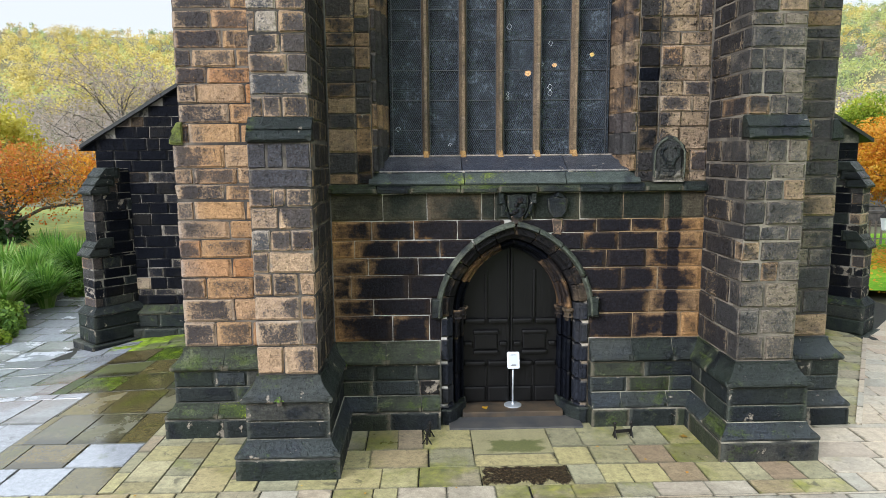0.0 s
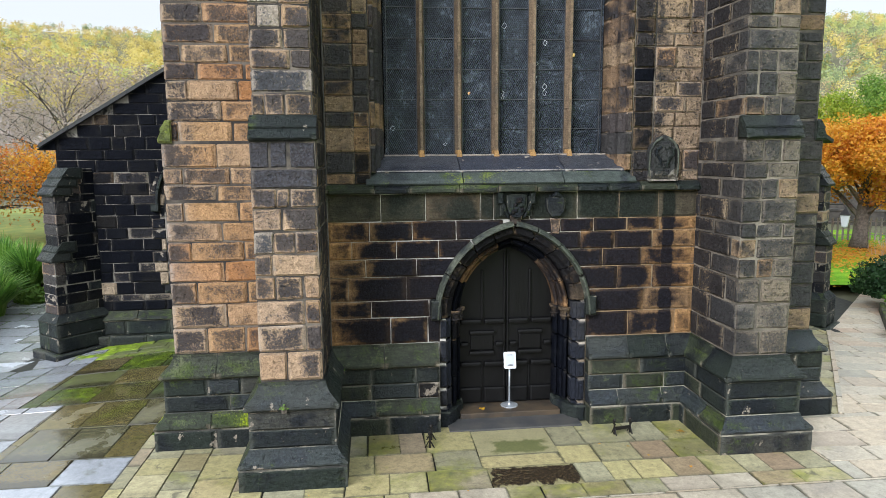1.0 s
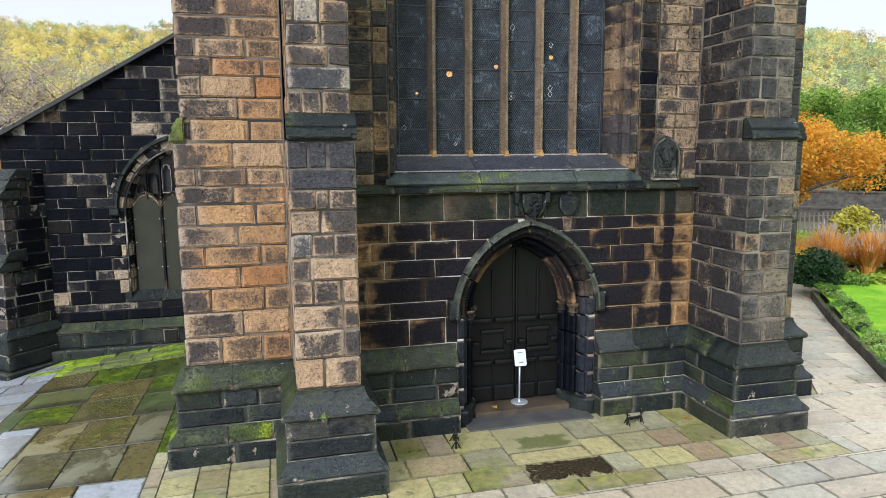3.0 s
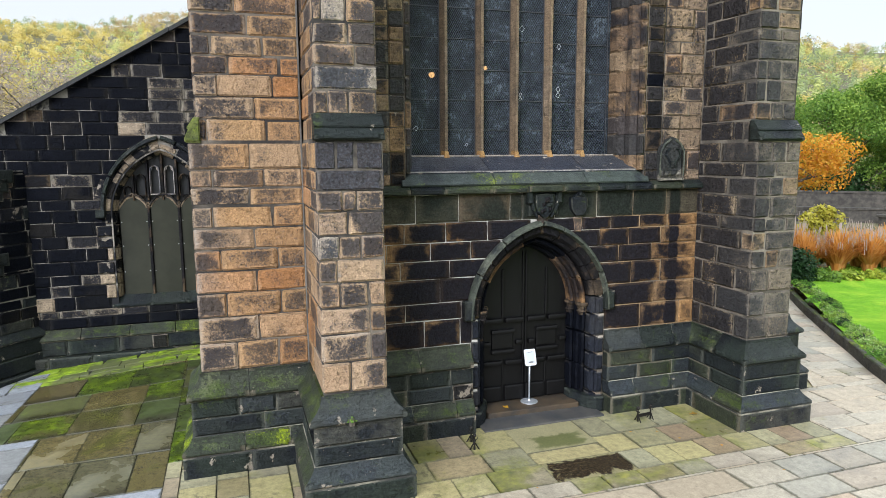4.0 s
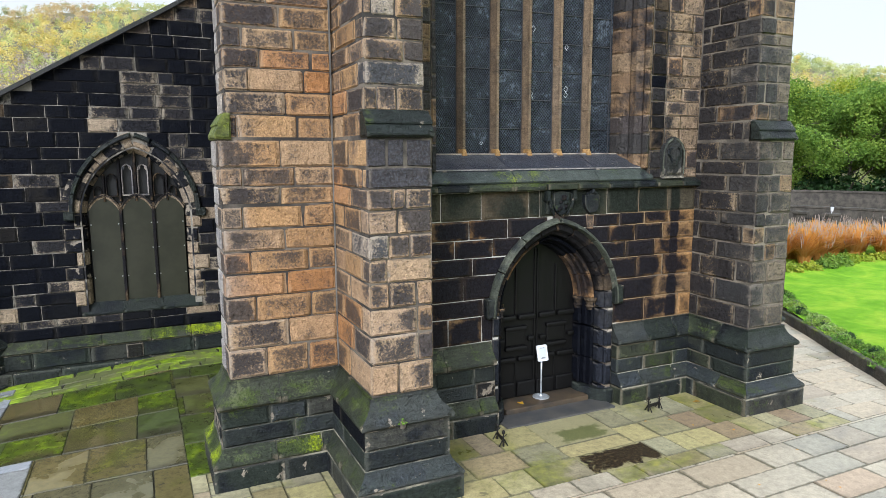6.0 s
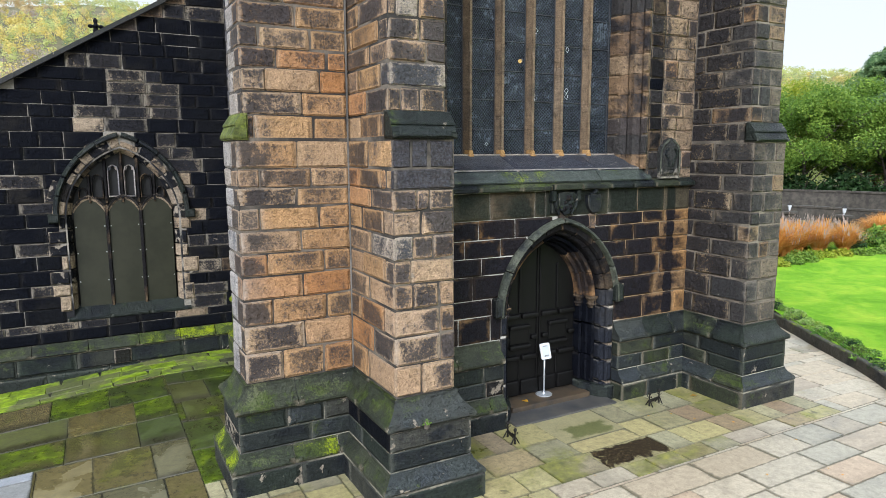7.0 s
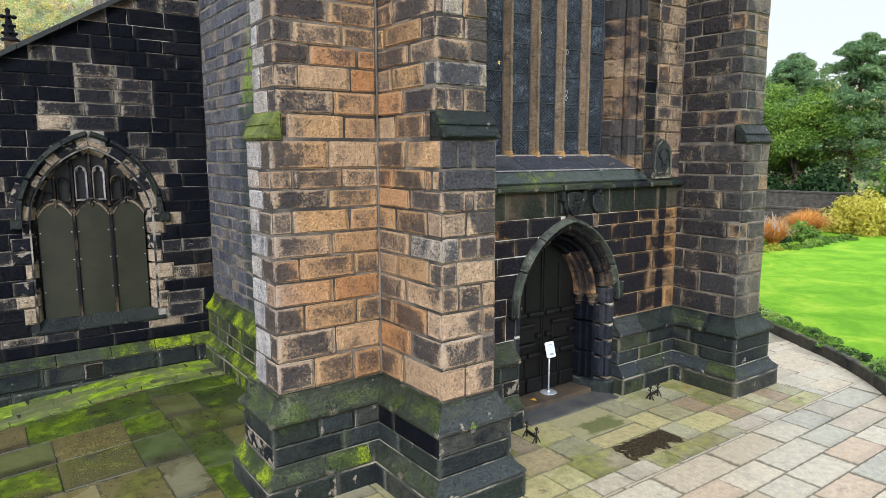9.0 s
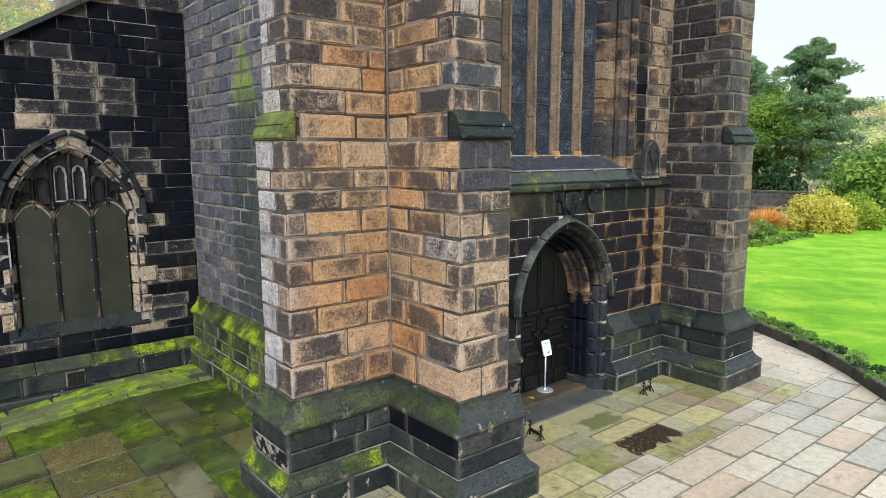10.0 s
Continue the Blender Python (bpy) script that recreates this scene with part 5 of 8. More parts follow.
Y = WALL_Y
ORDER_1 = [(0.02, Y + 0.30), (0.02, Y - 0.03), (0.12, Y - 0.035), (0.15, Y + 0.01), (0.15, Y + 0.05), (0.20, Y + 0.08), (0.22, Y + 0.12), (0.22, Y + 0.30)]
ORDER_2 = [(0.15, Y + 0.66), (0.15, Y + 0.305), (0.235, Y + 0.305), (0.245, Y + 0.20), (0.275, Y + 0.17), (0.305, Y + 0.20), (0.315, Y + 0.30), (0.34, Y + 0.33), (0.345, Y + 0.42), (0.375, Y + 0.40), (0.405, Y + 0.43), (0.415, Y + 0.52), (0.42, Y + 0.66)]
arch_sweep(surround, DOOR_C, ARCH_A, SPRING, RISE, -0.05, ORDER_1, (0.28, 0.42), pick_by([(BROWN, 1), (DARK, 5)]), 101, warm=lambda side, s: INKY if s < 1.75 else None, gap=0.011, gap_top=0.002)
for side in (-1, 1):
    xs = sorted((DOOR_C + side * (ARCH_A - 0.022), DOOR_C + side * (ARCH_A - 0.118)))
    box("jamb_mortar", xs[0], xs[1], Y - 0.027, Y + 0.2, 0.2, SPRING - 0.02, MORTAR_PALE, surround)
arch_sweep(surround, DOOR_C, ARCH_A, SPRING, RISE, 0.25, ORDER_2, (0.45, 0.7), pick_by([(DARK, 4), (BLACK, 4)]), 102, gap=0.002, warm=lambda side, s: SOOTY if (side < 0 and 1.35 < s < 2.5) or (side > 0 and 1.9 < s < 2.9) else None)
HOOD = [(-0.07, Y + 0.10), (-0.07, Y - 0.05), (-0.05, Y - 0.10), (-0.025, Y - 0.135), (0.0, Y - 0.14), (0.016, Y - 0.09), (0.024, Y - 0.04), (0.026, Y + 0.10)]
arch_sweep(surround, DOOR_C, ARCH_A, SPRING, RISE, SPRING - 0.02, HOOD, (0.5, 0.75), lambda r: HOODSTONE, 103, gap=0.002)
for side in (-1, 1):
    # hood stops, jamb bases and small capitals
    x = DOOR_C + side * (ARCH_A + 0.04)
    box("hood_stop", x - 0.085, x + 0.085, Y - 0.13, Y + 0.1, SPRING - 0.02, SPRING + 0.30, LEDGE, surround, 0.012)
    x = DOOR_C + side * (ARCH_A - 0.33)
    bm = bmesh.new()
    for yy, rr in ((Y + 0.26, 0.095), (Y + 0.47, 0.085)):
        lathe(bm, [(rr * 0.75, SPRING - 0.16), (rr * 0.78, SPRING - 0.12), (rr * 1.02, SPRING - 0.10), (rr * 0.8, SPRING - 0.07), (rr * 0.95, SPRING - 0.02), (rr * 1.25, SPRING + 0.01), (rr * 1.25, SPRING + 0.05)], x + side * (0.055 if yy < Y + 0.4 else -0.055), yy, 14)
    part("capital", bm, BROWN if side < 0 else DARK, surround, smooth=False)
    bm = bmesh.new()
    bm_prism(bm, [(DOOR_C + side * (ARCH_A + 0.0), Y - 0.09), (DOOR_C + side * (ARCH_A - 0.16), Y - 0.09), (DOOR_C + side * (ARCH_A - 0.27), Y + 0.03), (DOOR_C + side * (ARCH_A - 0.44), Y + 0.36), (DOOR_C + side * (ARCH_A - 0.44), Y + 0.62), (DOOR_C + side * (ARCH_A + 0.0), Y + 0.62)], -0.1, 0.24, "z")
    part("jamb_base", bm, PLINTH, surround)

# ---- the door
door = tagged(new("door_1"), "dark oak double door with moulded panels, closed", "door", kind="structure")
DOOR_Y = 10.88
IN = 0.40
leafs = arch_outline(DOOR_C, ARCH_A, SPRING, RISE, 0.12, 14, IN)
mid = len(leafs) // 2
for side in (-1, 1):
    outline = leafs[: mid + 1] if side < 0 else leafs[mid:]
    poly = (outline + [(DOOR_C - 0.004, leafs[mid][1] - 0.004), (DOOR_C - 0.004, 0.12)]) if side < 0 else ([(DOOR_C + 0.004, 0.12)] + [(DOOR_C + 0.004, leafs[mid][1] - 0.004)] + outline[1:])
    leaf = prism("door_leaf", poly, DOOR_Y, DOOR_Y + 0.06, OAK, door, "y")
    hw = ARCH_A - IN

    def bar(nm, xa, xb, za, zb, proud=0.035):
        a, b = sorted((DOOR_C + side * xa, DOOR_C + side * xb))
        bm = bmesh.new()
        bm_box(bm, a, b, DOOR_Y - proud, DOOR_Y + 0.01, za, zb, min(0.034, 0.8 * proud, 0.42 * (zb - za), 0.42 * (b - a)))
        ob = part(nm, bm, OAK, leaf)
        return ob
    for za in (1.52, 0.775):
        bar("rail", 0.03, hw * 0.47, za, za + 0.095, 0.08)
        bar("rail", hw * 0.52, hw - 0.03, za, za + 0.095, 0.08)
    bar("rail", 0.01, hw * 0.47, 0.13, 0.41, 0.05)
    bar("rail", hw * 0.52, hw - 0.01, 0.13, 0.41, 0.05)
    bar("stile", 0.008, 0.05, 0.41, 2.75, 0.025)
    bar("stile", hw * 0.5 - 0.02, hw * 0.5 + 0.02, 0.41, 0.775, 0.02)
    bar("stile", hw * 0.5 - 0.025, hw * 0.5 + 0.025, 1.615, 2.45, 0.03)
    # raised square panel with ears
    pa, pb = hw * 0.24, hw * 0.78
    bar("panel_frame", pa, pb, 1.33, 1.415, 0.075)
    bar("panel_frame", pa, pb, 0.975, 1.06, 0.075)
    bar("panel", pa + 0.02, pb - 0.02, 1.06, 1.33, 0.03)
    bar("panel_ear", 0.055, pa - 0.01, 1.125, 1.215, 0.08)
    bar("panel_ear", pb + 0.01, hw - 0.03, 1.125, 1.215, 0.08)
# added unseen black board behind and over the leaves, so that no light leaks round them
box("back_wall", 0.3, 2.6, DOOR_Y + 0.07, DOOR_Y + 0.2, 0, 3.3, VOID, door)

threshold = tagged(box("threshold", 0.60, 2.28, 10.42, DOOR_Y + 0.05, -0.1, 0.115, THRESHOLD, None, 0.012), "worn damp stone threshold under the door", "step", kind="structure")
step = tagged(box("doorstep", 0.36, 2.52, 9.98, 10.45, -0.1, 0.03, FLAG_STEP, None, 0.012), "worn grey stone slab before the door", "step", kind="structure")

# ---- string course and window sill
sill = empty_structure("string_course", "mossy moulded string course and sloping window sill", "ledge")
STRING = [(-0.15, 3.78), (0.10, 3.78), (0.125, 3.80), (0.125, 3.845), (0.105, 3.865), (0.0, 3.925), (-0.15, 3.925)]
moulded_course(sill, [(BX1, Y), (CX0, Y)], STRING, lambda r: GREENISH if r.random() < 0.65 else LEDGE, 0.45, 0.8, 111)
SILL_1 = [(-0.5, 3.88), (0.06, 3.905), (0.075, 3.93), (0.03, 3.99), (-0.10, 4.10), (-0.5, 4.10)]
moulded_course(sill, [(-0.86, Y), (3.40, Y)], SILL_1, lambda r: SILL, 1.2, 1.8, 112)
SILL_2 = [(-0.82, 4.09), (-0.085, 4.09), (-0.09, 4.118), (-0.115, 4.125), (-0.60, 4.352), (-0.82, 4.36)]
moulded_course(sill, [(-0.72, Y), (3.26, Y)], SILL_2, lambda r: WEATHERED_SHEEN, 1.3, 2.2, 113)
box("bedding_mortar", -0.70, 3.24, Y + 0.088, Y + 0.105, 4.092, 4.128, CHALKY, sill, 0.004, "pale line of bedding mortar")

# ---- the great window
window = tagged(new("window_1"), "tall six-light church window, dark leaded glass with stone mullions", "window", kind="structure")
GLASS_Y = 11.06
for side in (-1, 1):
    def X(v):
        return (WIN_X0 - v) if side < 0 else (WIN_X1 + v)
    sec = [(X(0.22), Y + 0.0), (X(0.15), Y - 0.005), (X(0.135), Y + 0.07), (X(0.155), Y + 0.13), (X(0.115), Y + 0.19), (X(0.07), Y + 0.22), (X(0.06), Y + 0.33), (X(0.085), Y + 0.39), (X(0.03), Y + 0.48), (X(0.0), Y + 0.60), (X(0.0), Y + 0.95), (X(0.22), Y + 0.95)]
    r = random.Random(120 + side)
    zs = [4.1]
    while zs[-1] < 9.5:
        zs.append(zs[-1] + r.uniform(0.24, 0.42))
    for za, zb in zip(zs, zs[1:]):
        prism("jamb_stone", sec, za + 0.003, zb - 0.003, pick_by([(BROWN, 4), (ROSE, 1.0), (GREY, 1.5)])(r) if side > 0 else r.choice([BROWN, GREY, GREY, ROSE]), window, "z")
PITCH = (WIN_X1 - WIN_X0) / 6
for k in range(1, 6):
    x = WIN_X0 + PITCH * k
    sec = [(x - 0.022, GLASS_Y - 0.17), (x + 0.022, GLASS_Y - 0.17), (x + 0.027, GLASS_Y - 0.145), (x + 0.024, GLASS_Y - 0.13), (x + 0.048, GLASS_Y - 0.06), (x + 0.058, GLASS_Y - 0.03), (x + 0.058, GLASS_Y + 0.06), (x - 0.058, GLASS_Y + 0.06), (x - 0.058, GLASS_Y - 0.03), (x - 0.048, GLASS_Y - 0.06), (x - 0.024, GLASS_Y - 0.13), (x - 0.027, GLASS_Y - 0.145)]
    r = random.Random(130 + k)
    zs = [4.28, 4.28 + r.uniform(0.5, 1.0)]
    while zs[-1] < 9.4:
        zs.append(min(9.5, zs[-1] + r.uniform(0.7, 1.3)))
    for za, zb in zip(zs, zs[1:]):
        prism("mullion", sec, za + 0.002, zb - 0.002, MULLION, window, "z")
    bm = bmesh.new()
    top = [bm.verts.new((x + u, GLASS_Y + v, 4.44)) for u, v in ((-0.026, -0.175), (0.026, -0.175), (0.05, -0.06), (-0.05, -0.06))]
    wide = [bm.verts.new((x + u, GLASS_Y + v, 4.34)) for u, v in ((-0.045, -0.20), (0.045, -0.20), (0.06, -0.06), (-0.06, -0.06))]
    tip = bm.verts.new((x, GLASS_Y - 0.235, 4.28))
    tail = bm.verts.new((x, GLASS_Y - 0.06, 4.25))
    bm.faces.new(top)
    for q in range(4):
        bm.faces.new((top[q], top[(q + 1) % 4], wide[(q + 1) % 4], wide[q]))
    for f in ((wide[0], wide[1], tip), (wide[1], wide[2], tail, tip), (wide[2], wide[3], tail), (wide[3], wide[0], tip, tail)):
        bm.faces.new(f)
    part("mullion_foot", bm, AMBER, window)
for k in range(6):
    xa, xb = WIN_X0 + PITCH * k, WIN_X0 + PITCH * (k + 1)
    pane = box("pane", xa + 0.02, xb - 0.02, GLASS_Y, GLASS_Y + 0.008, 4.3, 9.5, GLASS, window)
    for i, z in enumerate((4.78, 5.26, 5.74, 6.22, 6.70, 7.18, 7.66)):
        box("saddle_bar", xa + 0.05, xb - 0.05, GLASS_Y - 0.014, GLASS_Y - 0.002, z - 0.005, z + 0.005, LEAD, window)
    box("lead_edge", xa + 0.062, xa + 0.075, GLASS_Y - 0.012, GLASS_Y - 0.002, 4.36, 9.4, LEAD, window)
    box("lead_edge", xb - 0.075, xb - 0.062, GLASS_Y - 0.012, GLASS_Y - 0.002, 4.36, 9.4, LEAD, window)

box("glazing_ledge", WIN_X0, WIN_X1, GLASS_Y - 0.17, GLASS_Y - 0.003, 4.345, 4.372, CHALKY, window)

# glints of loose and cracked quarries, drawn as white-painted outlines
for k, (x, z, w, h) in enumerate(((1.93, 5.83, 0.13, 0.10), (1.93, 5.58, 0.09, 0.16), (2.10, 5.42, 0.08, 0.20), (1.40, 5.33, 0.05, 0.14), (-0.42, 4.80, 0.08, 0.08), (2.10, 6.17, 0.07, 0.10), (1.42, 6.43, 0.09, 0.10), (0.44, 4.54, 0.06, 0.05), (1.93, 6.75, 0.10, 0.08))):
    bm = bmesh.new()
    n = 2 if h > 0.12 else 1
    for q in range(n):
        cz = z + (q - (n - 1) / 2) * h / n
        pts = [(x, cz + h / n * 0.5), (x + w / 2, cz + 0.01), (x + w * 0.1, cz - h / n * 0.5), (x - w / 2, cz - 0.01)]
        for i in range(4):
            a, c = pts[i], pts[(i + 1) % 4]
            bm_tube(bm, [(a[0], GLASS_Y - 0.006, a[1]), (c[0], GLASS_Y - 0.006, c[1])], 0.0028, 4)
    part("cracked_quarry", bm, WHITE, window, "white outline painted as the glint of a loose quarry")

# the room behind the glass: its dimness is put into near-black walls
inside = empty_structure("tower_interior", "tower room walls coloured near black to look dim", "interior wall")
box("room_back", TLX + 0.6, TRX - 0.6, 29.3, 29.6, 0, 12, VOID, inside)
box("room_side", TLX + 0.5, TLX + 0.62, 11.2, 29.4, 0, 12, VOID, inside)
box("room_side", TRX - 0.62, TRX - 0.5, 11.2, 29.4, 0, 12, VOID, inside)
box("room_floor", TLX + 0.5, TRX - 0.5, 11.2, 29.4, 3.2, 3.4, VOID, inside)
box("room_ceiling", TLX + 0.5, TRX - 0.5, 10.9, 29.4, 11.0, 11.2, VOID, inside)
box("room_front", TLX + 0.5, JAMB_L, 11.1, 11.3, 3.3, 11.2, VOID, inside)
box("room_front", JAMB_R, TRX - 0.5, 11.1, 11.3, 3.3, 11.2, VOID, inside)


def hanging_lamp(x, y, z, mat, label, size=0.10):
    root = tagged(new("pendant_lamp"), label, "lamp")
    root.location = (x, y, z)
    bm = bmesh.new()
    bmesh.ops.create_icosphere(bm, subdivisions=2, radius=size)
    part("globe", bm, mat, root, "glowing glass globe")
    bm = bmesh.new()
    lathe(bm, [(size * 1.5, size * 0.7), (size * 0.9, size * 1.1), (size * 0.3, size * 1.5), (size * 0.12, size * 1.7)], 0, 0, 14)
    part("shade", bm, IRON, root)
    bm = bmesh.new()
    bm_tube(bm, [(0, 0, size * 1.6), (0, 0, 11.0 - z)], 0.008, 6)
    part("cord", bm, IRON, root)
    return root


hanging_lamp(3.73, 14.79, 6.53, LAMP_YELLOW, "lit pendant lamp seen dimly through the window", 0.05)
hanging_lamp(3.56, 18.13, 6.74, LAMP_WARM, "lit orange pendant lamp deep inside the tower", 0.06)
hanging_lamp(3.71, 23.69, 7.19, LAMP_WARM, "lit orange pendant lamp far inside the nave", 0.11)
hanging_lamp(3.22, 26.94, 6.80, LAMP_WARM, "small lit pendant lamp at the far end of the nave", 0.055)

# ---- tower sides above the plinth
def tower_side(name, x, face, seed, label):
    """Small coursed stones on a tower side wall; the run near the aisle is built stone by stone."""
    root = empty_structure(name, label, "wall")
    a, b = (x + 0.008, x + 0.7) if face < 0 else (x - 0.7, x - 0.008)
    box("core", a, b, AYB - 0.3, 30.0, -0.3, 14.0, MORTAR_CREAM, root)
    r = random.Random(seed)
    t = 0.12
    for za, zb in courses(PL_TOP, TOP, 0.22, 0.30, seed):
        for sa, sb in run(AYB, AISLE_Y, 0.26, 0.52, r):
            if face > 0 and sa > 13.5:
                continue
            if face < 0 and sb < 12.6:
                continue
            p = r.uniform(0.0, 0.015)
            xx = x + t / 2 - p if face < 0 else x - t / 2 + p
            stone(root, xx, (sa + sb) / 2, (za + zb) / 2, t, sb - sa - GAP * 2.6, zb - za - GAP * 2.6, P_TSIDE(r), 0.0, 0.018)
    return root


tower_side("wall_south", TLX, -1, 141, "dark small-coursed tower side wall with pale mortar")
tower_side("wall_north", TRX, 1, 142, "dark small-coursed tower side wall")
# ---------------------------------------------------------------- the aisles
AW_C, AW_A, AW_SPRING, AW_RISE, AW_BASE = -4.78, 1.21, 3.05, 1.62, 1.20
MIRROR = 1.525


def roof_z(x):
    """Underside of the aisle's coping, over its left wall."""
    return 4.80 + (x + 8.32) * 0.598


def build_aisle():
    root = empty_structure("wall_aisle_1", "soot-black aisle wall with pale mortar and a sloping roof line", "wall")
    x0, x1 = -8.30, TLX + 0.1
    wall_with_arch("core", x0, x1, -0.8, 9, AISLE_Y + 0.006, AISLE_Y + 0.8, AW_C, AW_A, AW_SPRING, AW_RISE, 0.14, AW_BASE - 0.2, MORTAR_PATCHY, root, slope=roof_z)
    r = random.Random(151)

    def hole(z):
        if AW_BASE - 0.235 < z < AW_BASE:
            return (AW_C - AW_A, AW_C + AW_A)
        return arch_width_at(AW_C, AW_A, AW_SPRING, AW_RISE, z, AW_BASE, 0.0)

    def pk(x, z, rr):
        near = abs(x - AW_C) < 1.75 and z < 3.6
        if near and rr.random() < 0.35:
            return SMEARED if rr.random() < 0.6 else QUOIN
        if z < 1.15 and x < -5.4 and rr.random() < 0.5:
            return QUOIN
        if -5.3 < x + 0.25 * (z - 4.5) < -3.5 and 3.4 < z < 6.4:
            return P_AISLE_R(rr)
        return P_AISLE(rr)
    cs = [(0.80, 0.962)] + courses(0.962, 8.0, 0.22, 0.31, 152)
    for i, (za, zb) in enumerate(cs):
        # the courses stop short of the coping
        xs = max(x0, -8.32 + (zb - 4.80) / 0.598)
        if xs > x1 - 0.1:
            break
        wall_stones(root, xs, TLX, AISLE_Y, [(za, zb)], pk, [hole], 0.3, 0.82, 160 + i)
        if xs > x0 + 0.05 and xs - (zb - za) / 0.598 < x1:
            # a small tapering stone under the slope
            w = (zb - za) / 0.598
            if r.random() < 0.9:
                poly = [(xs - w + 0.03, za + GAP / 2), (xs - GAP, za + GAP / 2), (xs - GAP, zb - 0.02)]
                prism("stone", poly, AISLE_Y - 0.005, AISLE_Y + 0.15, TAN if r.random() < 0.45 else BLACK, root, "y")
    return root


aisle = build_aisle()
aisle_plinth = empty_structure("plinth_3", "dark mossy stone plinth along the aisle wall", "plinth")
AISLE_PATH = [(-8.3, AISLE_Y), (TLX, AISLE_Y)]
for k, (prof, m) in enumerate((
        ([(-0.1, -0.8), (0.30, -0.8), (0.30, -0.03), (-0.1, -0.03)], PLINTH),
        ([(-0.1, -0.022), (0.16, -0.022), (0.16, 0.32), (-0.1, 0.32)], PLINTH),
        ([(-0.1, 0.328), (0.19, 0.328), (0.20, 0.36), (0.16, 0.42), (0.05, 0.52), (0.02, 0.55), (-0.1, 0.55)], MOSSY),
        ([(-0.1, 0.558), (0.012, 0.558), (0.012, 0.795), (-0.1, 0.795)], BLACK))):
    moulded_course(aisle_plinth, AISLE_PATH, prof, lambda r, m=m: m, 0.5, 1.15, 171 + k)

for o in aisle_plinth.children:
    if o.data.materials[0] is MOSSY and o.location.x < -5.0:
        o.data.materials.clear()
        o.data.materials.append(GREENISH)

# small iron air grate in the plinth
grate = tagged(new("air_grate"), "small rusty iron air grate in the plinth", "grate")
gx, gy, gz = -5.02, AISLE_Y - 0.175, 0.15
gsurround = box("frame", gx - 0.17, gx + 0.17, gy - 0.01, gy + 0.03, gz - 0.15, gz + 0.15, SMEARED, grate, 0.008)
bm = bmesh.new()
for i in range(4):
    a = -0.12 + 0.08 * i
    bm_box(bm, gx + a - 0.01, gx + a + 0.01, gy - 0.028, gy - 0.012, gz - 0.12, gz + 0.12)
    bm_box(bm, gx - 0.12, gx + 0.12, gy - 0.03, gy - 0.014, gz + a - 0.01, gz + a + 0.01)
part("grille", bm, IRON, grate)
# black plate painted as the shade of a vent hole that is not cut
box("vent_recess", gx - 0.125, gx + 0.125, gy - 0.013, gy + 0.0, gz - 0.125, gz + 0.125, SHADE_BLACK, grate)

# ---- aisle window: boarded lights under tracery
aw = tagged(new("window_2"), "pointed aisle window with boarded lights and stone tracery", "window", kind="structure")
AY0 = AISLE_Y
AW_1 = [(0.0, AY0 + 0.3), (0.0, AY0 - 0.012), (0.09, AY0 - 0.014), (0.13, AY0 + 0.03), (0.14, AY0 + 0.07), (0.185, AY0 + 0.10), (0.20, AY0 + 0.15), (0.225, AY0 + 0.18), (0.235, AY0 + 0.30)]
arch_sweep(aw, AW_C, AW_A, AW_SPRING, AW_RISE, AW_BASE - 0.02, AW_1, (0.22, 0.42), pick_by([(QUOIN, 5), (SCALED, 2)]), 181, "jamb_stone", widen=0.24)
AW_HOOD = [(-0.085, AY0 + 0.1), (-0.085, AY0 - 0.05), (-0.06, AY0 - 0.10), (-0.01, AY0 - 0.11), (0.02, AY0 - 0.05), (0.03, AY0 + 0.1)]
arch_sweep(aw, AW_C, AW_A, AW_SPRING + 0.12, AW_RISE - 0.02, AW_SPRING + 0.1, AW_HOOD, (0.35, 0.5), lambda r: LEDGE, 182, "hood_stone")
for s in (-1, 1):
    x = AW_C + s * (AW_A + 0.08)
    box("hood_stop", x - 0.10, x + 0.10, AY0 - 0.12, AY0 + 0.05, AW_SPRING - 0.02, AW_SPRING + 0.16, LEDGE, aw, 0.02)
hw = AW_A - 0.235
fy = AY0 + 0.20
lw = 2 * hw / 3
mull_sec = lambda x: [(x - 0.018, fy - 0.06), (x + 0.018, fy - 0.06), (x + 0.045, fy), (x + 0.045, fy + 0.08), (x - 0.045, fy + 0.08), (x - 0.045, fy)]
HEAD_Z = 3.19
for k in (1, 2):
    prism("mullion", mull_sec(AW_C - hw + lw * k), AW_BASE, HEAD_Z + 0.16, DARK, aw, "z")


def light_head(x, half, z, rise, n=16):
    """A depressed ogee: full at the shoulders, with a small point."""
    pts = []
    for q in range(n + 1):
        u = -1 + 2 * q / n
        pts.append((x + half * u, z + rise * (0.78 * (1 - abs(u) ** 2.6) + 0.22 * max(0.0, 1 - abs(u)) ** 1.4)))
    return pts


